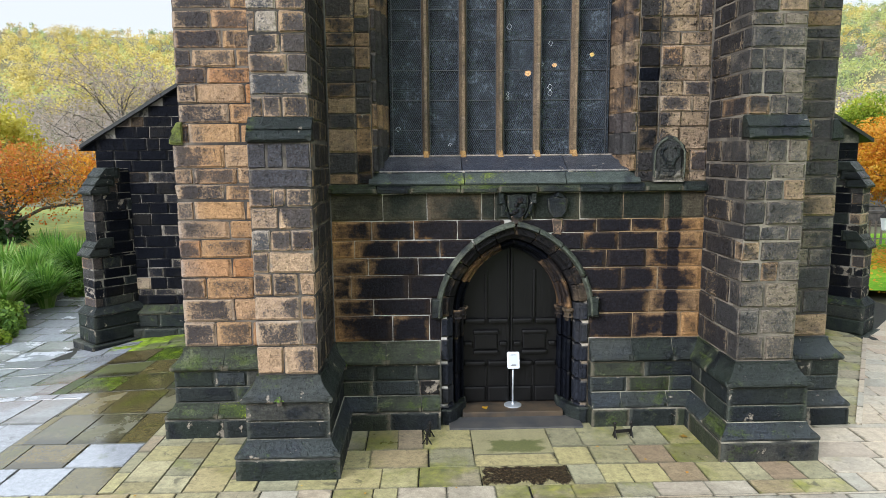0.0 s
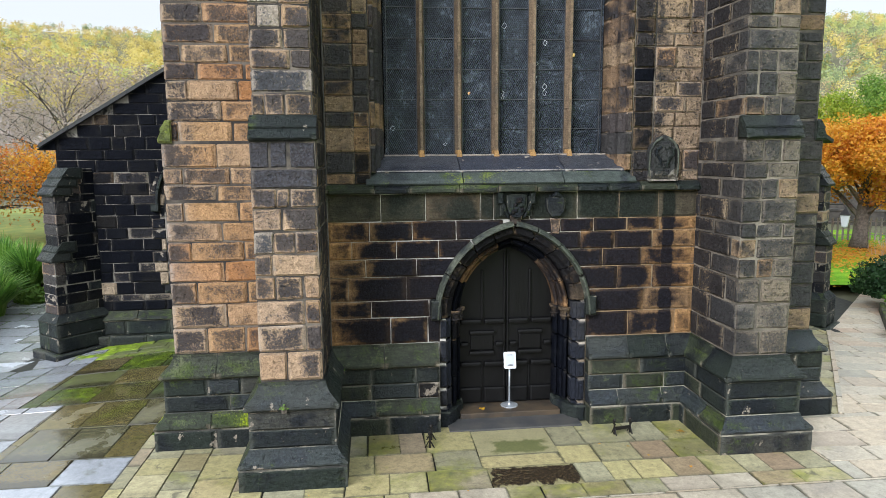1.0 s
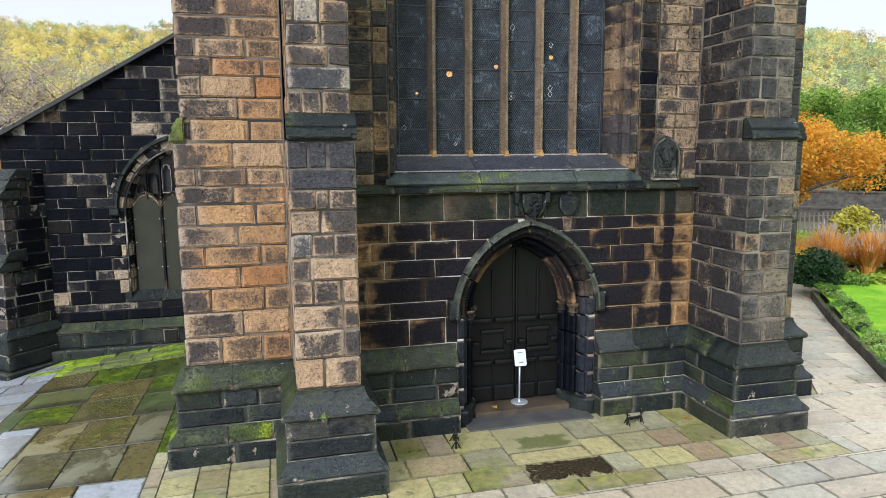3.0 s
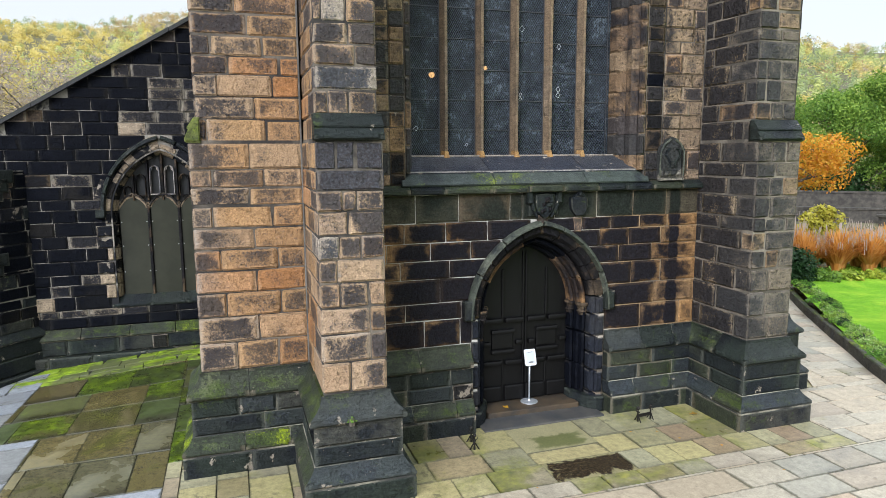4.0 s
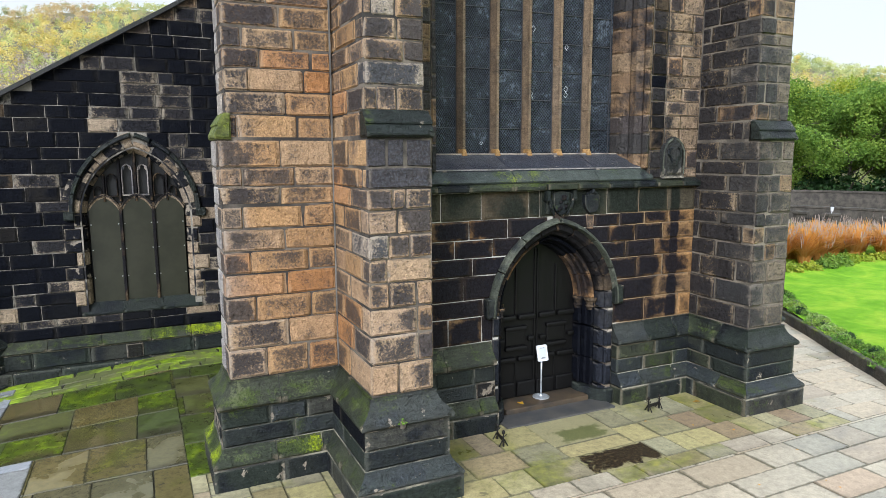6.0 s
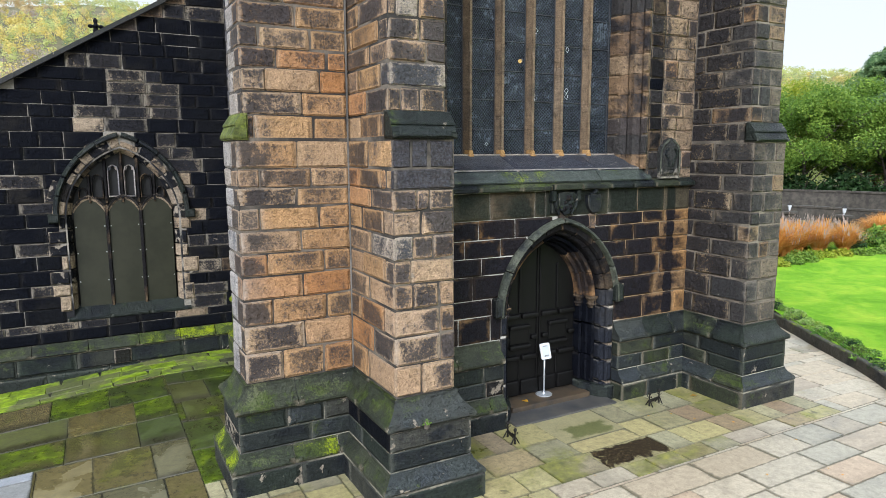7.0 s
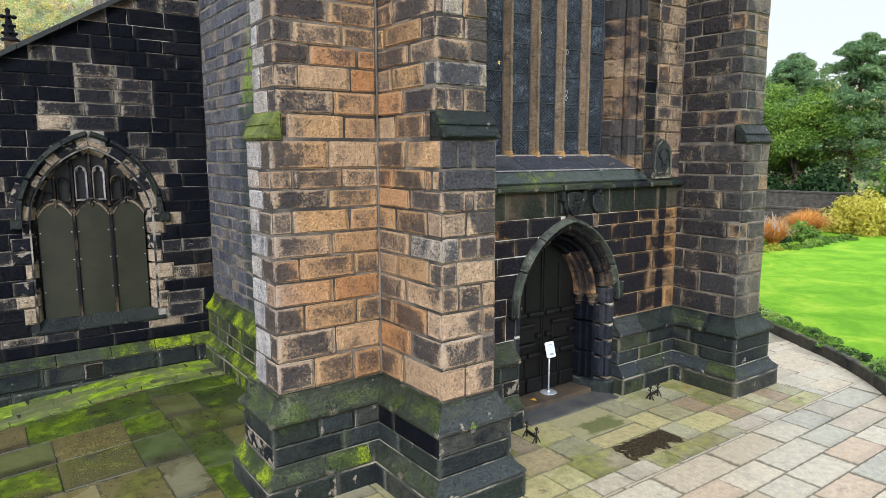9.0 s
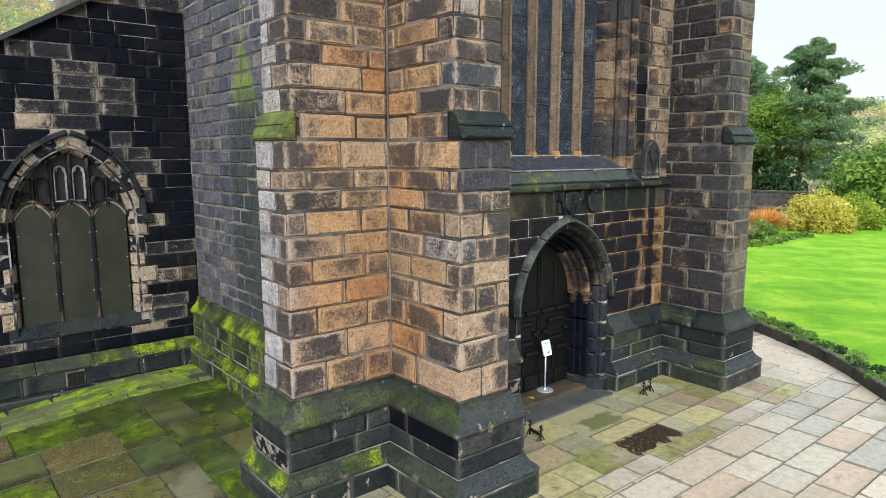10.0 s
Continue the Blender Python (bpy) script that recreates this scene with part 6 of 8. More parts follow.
for k in range(3):
    xa = AW_C - hw + lw * k
    cx = xa + lw / 2
    # board with an arched head
    pts = [(xa + 0.035, AW_BASE + 0.02), (xa + lw - 0.035, AW_BASE + 0.02)] + light_head(cx, lw / 2 - 0.035, HEAD_Z, 0.27)[::-1]
    prism("board", pts, fy - 0.015, fy + 0.01, BOARD, aw, "y")
    # moulded head over each light, in two ridges
    for out, y0, y1, m in ((0.0, fy - 0.035, fy + 0.08, QUOIN), (0.05, fy - 0.065, fy + 0.08, FLANK)):
        lo_l = light_head(cx, lw / 2 - 0.035 + out * 0.4, HEAD_Z + out, 0.27)
        hi_l = light_head(cx, lw / 2 - 0.02 + out * 0.4, HEAD_Z + 0.035 + out, 0.28)
        bm = bmesh.new()
        rows = [[bm.verts.new((p[0], yy, p[1])) for p in line] for line, yy in ((lo_l, y0 + 0.015), (hi_l, y0), (hi_l, y1), (lo_l, y1))]
        for q in range(4):
            a, b = rows[q], rows[(q + 1) % 4]
            for e in range(len(a) - 1):
                bm.faces.new((a[e], a[e + 1], b[e + 1], b[e]))
        for e in (0, -1):
            bm.faces.new([row[e] for row in rows])
        part("light_head", bm, m, aw)
    for z in (1.75, 2.35, 2.9):
        for xx in (xa + 0.06, xa + lw - 0.06):
            bm = bmesh.new()
            bmesh.ops.create_cone(bm, cap_ends=True, segments=8, radius1=0.014, radius2=0.010, depth=0.012, matrix=Matrix.Translation((xx, fy - 0.02, z)) @ Matrix.Rotation(radians(90), 4, "X"))
            part("screw", bm, STEEL, aw)
# tracery: super-mullions and small cusped lights in the head, the middle pair of paler stone
for x, z1, w in ((AW_C, 4.46, 0.036), (AW_C - 0.31, 4.34, 0.034), (AW_C + 0.31, 4.34, 0.034), (AW_C - 0.62, 3.98, 0.03), (AW_C + 0.62, 3.98, 0.03)):
    prism("tracery_bar", [(x - w * 0.4, fy - 0.06), (x + w * 0.4, fy - 0.06), (x + w, fy), (x + w, fy + 0.08), (x - w, fy + 0.08), (x - w, fy)], HEAD_Z + 0.2, z1, DARK, aw, "z")
CUSP = [(0.0, fy + 0.06), (0.0, fy - 0.035), (0.012, fy - 0.05), (0.028, fy - 0.02), (0.03, fy + 0.06)]
for x, half, z0, zs, m in ((AW_C - 0.155, 0.112, 3.52, 4.06, CHALKY), (AW_C + 0.155, 0.112, 3.52, 4.06, CHALKY), (AW_C - 0.465, 0.115, 3.50, 3.86, DARK), (AW_C + 0.465, 0.115, 3.50, 3.86, DARK), (AW_C - 0.74, 0.085, 3.50, 3.62, DARK), (AW_C + 0.74, 0.085, 3.50, 3.62, DARK)):
    arch_sweep(aw, x, half, zs, half * 1.15, z0, CUSP, (1.5, 2.0), lambda r, m=m: m, 195, "cusped_light", 6)
    box("light_sill", x - half, x + half, fy - 0.04, fy + 0.06, z0 - 0.02, z0 + 0.012, m, aw, 0.008)
    for sx in (-1, 1):
        bm = bmesh.new()
        bm_tube(bm, [(x + sx * (half - 0.02), fy - 0.015, zs + 0.0), (x + sx * half * 0.5, fy - 0.02, zs + 0.02), (x + sx * half * 0.42, fy - 0.02, zs + 0.055), (x + sx * half * 0.6, fy - 0.015, zs + 0.085)], [0.012, 0.014, 0.014, 0.01], 6)
        part("cusp", bm, m, aw)
head = arch_outline(AW_C, AW_A, AW_SPRING, AW_RISE, AW_SPRING, 14, 0.22)
# near-black sheet puts the shade behind the tracery into its colour
prism("back_glass", head, fy + 0.06, fy + 0.07, SHADE_BLACK, aw, "y")
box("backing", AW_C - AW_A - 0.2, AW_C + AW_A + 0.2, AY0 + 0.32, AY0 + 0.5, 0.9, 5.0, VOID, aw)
AW_SILL = [(-0.3, AW_BASE - 0.24), (0.0, AW_BASE - 0.24), (0.03, AW_BASE - 0.22), (0.03, AW_BASE - 0.18), (-0.18, AW_BASE + 0.02), (-0.3, AW_BASE + 0.02)]
for a, b in ((AW_C - AW_A, AW_C - 0.4), (AW_C - 0.395, AW_C + 0.4), (AW_C + 0.405, AW_C + AW_A)):
    sweep_piece(aw, (a, AY0), (b, AY0), (0, -1), AW_SILL, 0.0, b - a, 0, 0, LEDGE, "sill")


# ---- coping and roof
roof = empty_structure("roof_aisle_1", "dark stone coping and slate lean-to roof", "roof")
def coping(root, mirror=False):
    n = 9
    xs = [-8.62 + (6.3 / n) * k for k in range(n + 1)]
    for xa, xb in zip(xs, xs[1:]):
        j = RND.uniform(-0.012, 0.012)
        poly = [(xa + 0.005, roof_z(xa) - 0.02 + j), (xb - 0.005, roof_z(xb) - 0.02 + j), (xb - 0.005, roof_z(xb) + 0.075 + j), (xa + 0.005, roof_z(xa) + 0.075 + j)]
        if mirror:
            poly = [(2 * MIRROR - x, z) for x, z in poly]
        prism("coping_stone", poly, AISLE_Y - 0.14, AISLE_Y + 0.5, SLATE, root, "y")
    poly = [(-8.6, roof_z(-8.6)), (TLX + 0.3, roof_z(TLX + 0.3)), (TLX + 0.3, roof_z(TLX + 0.3) + 0.04), (-8.6, roof_z(-8.6) + 0.04)]
    if mirror:
        poly = [(2 * MIRROR - x, z) for x, z in poly]
    prism("slate_slope", poly, AISLE_Y + 0.45, 47.0, SLATE, root, "y")
coping(roof)
box("side_wall", -8.3, -7.6, AISLE_Y + 0.8, 47.0, -0.5, 4.75, DARK, roof)


def build_diagonal(name, m, seed, label):
    """The aisle's corner buttress: two weathered slab offsets and a splayed foot. Local front faces -y."""
    root = empty_structure(name, label, "buttress", m)
    w, d = 0.62, 1.5
    stages = ((0.66, 1.96, 0.0), (1.96, 3.50, 0.14), (3.50, 4.10, 0.55))
    for i, (za, zb, back) in enumerate(stages):
        box("core", 0.008, w - 0.008, back + 0.008, d, za - 0.2, zb, MORTAR_PATCHY, root)
        def pk(face, s, z, rr):
            if face == "f":
                return rr.choice([GREY, SCALED, ROSE, GREY])
            return rr.choices([BLACK, PLINTH, SCALED], [6, 1.5, 0.7])[0]
        buttress_stones(root, w, d - back, courses(za, zb, 0.22, 0.32, seed + i), pk, 0.35, 0.8, seed + 10 + i, 0.0, back)
    for z, back, n in ((1.96, 0.0, 2), (3.50, 0.14, 3)):
        for k in range(n):
            y0 = back - 0.09 + 0.13 * k
            za = z - 0.03 + 0.19 * k
            prism("offset_slab", [(y0, za), (y0, za + 0.06), (y0 + 0.18, za + 0.27), (y0 + 0.5, za + 0.27), (y0 + 0.5, za)], -0.035, w + 0.035, LEDGE, root, "x", "mossy sloping stone slab")
    for prof, o, za, zb in ((PLINTH, 0.28, -0.8, -0.22), (PLINTH, 0.15, -0.22, 0.14), (PLINTH, 0.145, 0.14, 0.48)):
        box("foot_stone", -o, w * 0.55, -o, d, za, zb - GAP, prof, root, 0.02)
        box("foot_stone", w * 0.55 + GAP, w + o, -o, d, za, zb - GAP, prof, root, 0.02)
    bm = bmesh.new()
    a, b = 0.16, 0.0
    lo = [bm.verts.new(p) for p in ((-a, -a, 0.48), (w + a, -a, 0.48), (w + a, d, 0.48), (-a, d, 0.48))]
    hi = [bm.verts.new(p) for p in ((-b, -b, 0.67), (w + b, -b, 0.67), (w + b, d, 0.67), (-b, d, 0.67))]
    bm.faces.new(lo[::-1])
    bm.faces.new(hi)
    for k in range(4):
        bm.faces.new((lo[k], lo[(k + 1) % 4], hi[(k + 1) % 4], hi[k]))
    part("foot_slope", bm, PLINTH, root)
    return root


build_diagonal("buttress_5", pose(-8.66, 16.60, 0, 0, 0, -41), 201, "soot-black corner buttress with mossy stone offsets")
build_diagonal("buttress_6", pose(11.00, 15.92, 0, 0, 0, 41), 211, "soot-black corner buttress of the far aisle")

# the far aisle, seen past the tower
far = empty_structure("wall_aisle_2", "soot-black far aisle wall under a sloping coping", "wall")
poly = [(2 * MIRROR - x, z) for x, z in [(-8.30, -0.5), (TLX, -0.5), (TLX, roof_z(TLX)), (-8.30, roof_z(-8.3))]]
prism("core", poly, AISLE_Y + 0.006, AISLE_Y + 0.8, MORTAR_DARK, far, "y")
for i, (za, zb) in enumerate(courses(-0.3, 4.6, 0.22, 0.31, 221)):
    wall_stones(far, TRX + 2.0, 2 * MIRROR + 8.3, AISLE_Y, [(za, zb)], lambda x, z, rr: P_AISLE(rr), [], 0.4, 0.9, 230 + i)
roof2 = empty_structure("roof_aisle_2", "dark stone coping and slate lean-to roof", "roof")
coping(roof2, True)
box("side_wall", 2 * MIRROR + 7.6, 2 * MIRROR + 8.3, AISLE_Y + 0.8, 34.0, -0.5, 4.75, DARK, roof2)


def pinnacle(x, y, z, top, label):
    """A square stone shaft under a crocketed spirelet with a cross-shaped finial."""
    root = tagged(new("pinnacle"), label, "pinnacle")
    root.location = (x, y, z)
    h = top - z
    box("shaft", -0.28, 0.28, -0.28, 0.28, -0.3, h - 1.75, DARK, root, 0.03)
    bm = bmesh.new()
    lathe(bm, [(0.46, h - 1.75), (0.46, h - 1.66), (0.30, h - 1.55), (0.20, h - 0.9), (0.12, h - 0.55), (0.10, h - 0.3), (0.13, h - 0.12), (0.03, h)], 0, 0, 8)
    part("spirelet", bm, BLACK, root)
    for zz, rr, size in ((h - 1.35, 0.30, 0.13), (h - 0.95, 0.24, 0.12), (h - 0.48, 0.27, 0.17)):
        for k in range(4):
            a = k * math.pi / 2
            bm = bmesh.new()
            bmesh.ops.create_icosphere(bm, subdivisions=1, radius=size)
            for v in bm.verts:
                v.co.z *= 0.75
            knob = part("crocket", bm, BLACK, root)
            knob.location = (rr * math.cos(a), rr * math.sin(a), zz)
    return root


pinnacle(-4.24, 46.5, 7.1, 12.33, "soot-black crocketed stone pinnacle behind the aisle roof")
# nave behind the tower closes the building
nave = empty_structure("wall_nave", "dark stone nave behind the tower", "wall")
box("core", TLX + 0.1, TRX - 0.1, 30.0, 46.0, -0.5, 9.0, DARK, nave)
# rainwater pipe on the tower's far corner
pipe = tagged(new("downpipe"), "black iron rainwater pipe on the tower", "pipe")
bm = bmesh.new()
bm_tube(bm, [(6.62, 11.3, 2.0), (6.62, 11.3, 8.5)], 0.05, 8)
part("pipe", bm, IRON, pipe)
for z in (3.0, 4.6, 6.2, 7.6):
    bm = bmesh.new()
    bm_box(bm, 6.55, 6.69, 11.2, 11.38, z - 0.05, z + 0.05, 0.01)
    part("bracket", bm, IRON, pipe)

# ---------------------------------------------------------------- paving
def clip_poly(poly, a, b):
    """Keeps the part of poly on the left of the line a to b."""
    out = []
    def side(p):
        return (b[0] - a[0]) * (p[1] - a[1]) - (b[1] - a[1]) * (p[0] - a[0])
    for i in range(len(poly)):
        p, q = poly[i], poly[(i + 1) % len(poly)]
        sp, sq = side(p), side(q)
        if sp >= 0:
            out.append(p)
        if (sp >= 0) != (sq >= 0):
            t = sp / (sp - sq)
            out.append((p[0] + (q[0] - p[0]) * t, p[1] + (q[1] - p[1]) * t))
    return out


def area(poly):
    return 0.5 * sum(poly[i][0] * poly[(i + 1) % len(poly)][1] - poly[(i + 1) % len(poly)][0] * poly[i][1] for i in range(len(poly)))


def flag_stone(parent, poly, mat, r, thick=0.06, name="flagstone"):
    """One paving flag with eased edges, following the fall of the ground."""
    cx = sum(p[0] for p in poly) / len(poly)
    cy = sum(p[1] for p in poly) / len(poly)
    rise = r.uniform(-0.004, 0.006)
    tx, ty = r.uniform(-0.004, 0.004), r.uniform(-0.004, 0.004)
    z0 = ground_z(cx, cy)
    rings = []
    for inset, dz in ((0.005, -thick), (0.005, -0.008), (0.014, 0.0)):
        ring = []
        for x, y in poly:
            dx, dy = x - cx, y - cy
            L = math.hypot(dx, dy) or 1
            k = max(0.0, 1 - inset * 1.3 / L)
            ring.append((dx * k, dy * k, ground_z(x, y) - z0 + dz + rise + tx * dx + ty * dy))
        rings.append(ring)
    n = len(poly)
    verts = [v for ring in rings for v in ring]
    faces = [tuple(range(2 * n, 3 * n))]
    for q in range(2):
        for i in range(n):
            j = (i + 1) % n
            faces.append((q * n + i, q * n + j, (q + 1) * n + j, (q + 1) * n + i))
    ob = add(name, verts, faces, mat, parent)
    ob.location = (cx, cy, z0)
    return ob


def paving(parent, zone, angle, rows, lengths, pick, seed, origin=(0, 0), wobble=0.012):
    """Rows of flags at an angle inside a convex zone (corners anticlockwise)."""
    r = random.Random(seed)
    ca, sa = math.cos(radians(angle)), math.sin(radians(angle))
    loc = [((x - origin[0]) * ca + (y - origin[1]) * sa, -(x - origin[0]) * sa + (y - origin[1]) * ca) for x, y in zone]
    u0, u1 = min(p[0] for p in loc), max(p[0] for p in loc)
    v = min(p[1] for p in loc)
    v1 = max(p[1] for p in loc)
    while v < v1:
        h = r.uniform(*rows)
        u = u0 - r.uniform(0, lengths[1])
        while u < u1:
            w = r.uniform(*lengths)
            quad = [(u, v), (u + w, v), (u + w + r.uniform(-wobble, wobble), v + h), (u + r.uniform(-wobble, wobble), v + h)]
            wp = [(origin[0] + p[0] * ca - p[1] * sa, origin[1] + p[0] * sa + p[1] * ca) for p in quad]
            for i in range(len(zone)):
                if len(wp) < 3:
                    break
                wp = clip_poly(wp, zone[i], zone[(i + 1) % len(zone)])
            if len(wp) >= 3 and area(wp) > 0.012:
                clean = [p for i, p in enumerate(wp) if math.hypot(p[0] - wp[i - 1][0], p[1] - wp[i - 1][1]) > 0.012]
                if len(clean) >= 3:
                    flag_stone(parent, clean, pick(r), r)
            u += w
        v += h


# the ground: one sheet from the tower to the hills, rising to the skyline
HILL = [(-180, 5), (-90, 6), (-45, 9.0), (-30, 9.6), (-18, 9.7), (-10, 9.9), (-5, 10.9), (0, 11.6), (20, 11.4), (34, 10.6), (37, 10.0), (41, 9.6), (45, 8.7), (48.4, 7.7), (52, 7.3), (56, 6.3), (61, 6.0), (72, 3.7), (90, 3.0), (120, 3.5), (180, 5)]


def hill_el(az):
    for (a, ea), (b, eb) in zip(HILL, HILL[1:]):
        if a <= az <= b:
            return ea + (eb - ea) * (az - a) / (b - a)
    return 5.0


R_FOOT, R_TOP = 75.0, 330.0


def land_z(x, y):
    """Height of the land: level round the church, then the valley side."""
    rr = math.hypot(x, y)
    if rr < R_FOOT:
        return ground_z(x, y) - 0.03 if rr < 27.5 else -0.17
    az = math.degrees(math.atan2(x, y))
    top = 4.4 + math.tan(radians(hill_el(az) - 0.75)) * R_TOP
    t = min(1.0, (rr - R_FOOT) / (R_TOP - R_FOOT))
    bumps = 3.0 * noise.noise(Vector((x * 0.012, y * 0.012, 0.0))) * t
    return -0.17 + (top + 0.17) * (t ** 1.15) + bumps + (0 if rr < R_TOP else (rr - R_TOP) * 0.02)


def build_ground():
    rings = [0.01, 4, 8, 10.5, 12, 13.5, 15, 17, 20, 22, 24, 27, 30, 40, 55, 75, 90, 110, 135, 160, 190, 220, 250, 280, 305, 330, 380, 600, 1600]
    seg = 120
    verts, faces = [], []
    for rr in rings:
        for k in range(seg):
            a = 2 * math.pi * k / seg
            x, y = rr * math.sin(a), rr * math.cos(a)
            verts.append((x, y, land_z(x, y) - 0.075))
    for i in range(len(rings) - 1):
        for k in range(seg):
            j = (k + 1) % seg
            faces.append((i * seg + k, (i + 1) * seg + k, (i + 1) * seg + j, i * seg + j))
    ob = add("ground", verts, faces, FIELD, None, True)
    return tagged(ob, "rough autumn land rising to a wooded valley side", "ground", kind="structure")


build_ground()

pave = tagged(new("pavement"), "worn stone flag paving round the church, damp and green in places", "paving", kind="structure")
# bed of soil and sand under the flags, seen in the joints
bed = []
nx, ny = 24, 18
bv = []
for j in range(ny + 1):
    for i in range(nx + 1):
        x, y = -14 + 28 * i / nx, -3 + 27 * j / ny
        bv.append((x, y, ground_z(x, y) - 0.022))
add("joint_bed", bv, [(j * (nx + 1) + i, j * (nx + 1) + i + 1, (j + 1) * (nx + 1) + i + 1, (j + 1) * (nx + 1) + i) for j in range(ny) for i in range(nx)], JOINT, pave, True)

P_DOORF = pick_by([(FLAG_DOOR, 1)])
P_WETF = pick_by([(FLAG_WET_SHEEN, 1)])
P_PATHF = pick_by([(FLAG_PATH, 1)])
P_GREENF = pick_by([(FLAG_GREEN, 5), (FLAG_DAMP, 1.5)])
P_DAMPF = pick_by([(FLAG_DAMP, 1)])
P_AMBERF = pick_by([(FLAG_DAMP, 3), (FLAG_GREEN, 3.5)])
P_MOSSF = pick_by([(FLAG_MOSS, 1)])
def flag_row(y0, y1, cuts, picks, seed, skew=0.0):
    """One row of flags cut at given places."""
    r = random.Random(seed)
    for k, (a, c) in enumerate(zip(cuts, cuts[1:])):
        j = [r.uniform(-0.012, 0.012) for _ in range(4)]
        flag_stone(pave, [(a + j[0], y0), (c + j[0], y0), (c + j[1], y1), (a + j[1], y1)], picks[k % len(picks)] if isinstance(picks, list) else picks(r), r)


# before the door
flag_row(9.32, 10.2, [-1.5, -0.93, -0.45, -0.07, 0.68], P_DOORF, 321)
flag_row(9.10, 10.2, [0.68, 1.88], [FLAG_PATCH], 322)
flag_row(9.32, 10.2, [1.88, 2.37, 3.16, 3.69, 4.35], P_DOORF, 323)
flag_row(8.74, 9.32, [-1.45, -0.83, 0.02, 0.68], P_DOORF, 324)
flag_row(8.74, 9.10, [0.68, 1.88], P_DOORF, 325)
flag_row(8.74, 9.32, [1.88, 2.42, 3.04, 3.57, 4.3], P_DOORF, 326)
flag_row(8.18, 8.74, [-2.3, -1.75, -1.22, -0.63, -0.12, 0.73], P_DOORF, 327)
flag_row(8.18, 8.74, [1.97, 2.40, 2.79, 3.29, 3.8, 4.3], P_DOORF, 328)
flag_row(8.18, 8.74, [0.73, 1.97], [FLAG_SUNK], 329)
flag_row(7.82, 8.18, [-2.75, -2.2, -1.7, -1.25, -0.72, -0.4, 0.25, 0.9, 1.35, 1.9, 2.5, 3.0, 3.7, 4.3, 4.9, 5.6], pick_by([(FLAG_DOOR, 3), (FLAG_PATH, 2)]), 330)
# beside the corner buttress
paving(pave, [(-4.35, 8.18), (-2.3, 8.18), (-2.3, 10.5), (-4.35, 10.5)], 90, (0.4, 0.55), (0.5, 0.85), P_DOORF, 303)
flag_row(7.82, 8.18, [-5.9, -5.2, -4.5, -3.9, -3.3, -2.75], P_DOORF, 331)
# the wide wet flags
paving(pave, [(-13.5, 8.18), (-6.4, 8.18), (-6.4, 12.2), (-13.5, 12.2)], 0, (1.2, 1.38), (0.65, 1.15), P_WETF, 304)
paving(pave, [(-6.4, 8.18), (-4.35, 8.18), (-4.35, 9.75), (-6.4, 9.75)], 0, (0.78, 0.8), (0.6, 0.9), pick_by([(FLAG_WET_SHEEN, 1.2), (FLAG_DAMP, 2.5)]), 316)
paving(pave, [(-6.4, 9.75), (-4.35, 9.75), (-4.35, 12.2), (-6.4, 12.2)], 0, (1.2, 1.25), (0.65, 0.8), P_DAMPF, 317)
paving(pave, [(-13.5, 4.0), (-5.9, 4.0), (-5.9, 8.18), (-13.5, 8.18)], 0, (0.8, 1.2), (0.7, 1.2), P_WETF, 313)
paving(pave, [(-13.5, 12.2), (-7.2, 12.2), (-7.2, 23.6), (-13.5, 23.6)], 0, (0.7, 1.0), (0.8, 1.4), P_WETF, 305)
# the green corner between tower and aisle
paving(pave, [(-7.2, 12.2), (-4.35, 12.2), (-4.35, 15.55), (-7.2, 15.55)], 0, (0.95, 1.25), (0.85, 1.15), P_AMBERF, 306)
paving(pave, [(-4.35, 10.5), (-2.3, 10.5), (-2.3, 15.55), (-4.35, 15.55)], 0, (0.95, 1.25), (0.85, 1.15), P_GREENF, 307)
paving(pave, [(-8.2, 15.55), (-2.3, 15.55), (-2.3, 16.75), (-8.2, 16.75)], 0, (0.24, 0.36), (0.35, 0.7), P_MOSSF, 308, wobble=0.05)
# the lighter path in front and to the gate
paving(pave, [(-5.9, 4.2), (12.0, 4.2), (12.0, 7.82), (-5.9, 7.82)], 0, (0.42, 0.6), (0.7, 1.35), P_PATHF, 310)
paving(pave, [(5.6, 7.82), (12.0, 7.82), (12.0, 9.9), (5.6, 9.9)], -4, (0.42, 0.55), (0.7, 1.35), P_PATHF, 311)
paving(pave, [(4.3, 8.18), (5.6, 8.18), (5.6, 8.74), (4.3, 8.74)], 0, (0.56, 0.57), (0.45, 0.6), P_DOORF, 314)
paving(pave, [(6.95, 9.9), (13.0, 9.9), (16.5, 21.0), (10.8, 15.4)], -12, (0.42, 0.58), (0.55, 1.05), P_PATHF, 312)
paving(pave, [(5.6, 9.9), (6.95, 9.9), (10.8, 15.4), (10.8, 17.0), (5.6, 17.0)], -6, (0.42, 0.6), (0.5, 0.9), P_DOORF, 315)
# flush edging between the tower's flags and the path
ew = [Vector((6.93, 9.9)), Vector((10.85, 15.5))]
for k in range(8):
    a, c = ew[0].lerp(ew[1], k / 8), ew[0].lerp(ew[1], (k + 1) / 8 - 0.004)
    nn = Vector((0.82, -0.57)) * 0.09
    ob = flag_stone(pave, [(a.x, a.y), (a.x + nn.x, a.y + nn.y), (c.x + nn.x, c.y + nn.y), (c.x, c.y)], FLAG_PATH, random.Random(340 + k), 0.1, "edging_stone")
    ob.location.z += 0.035

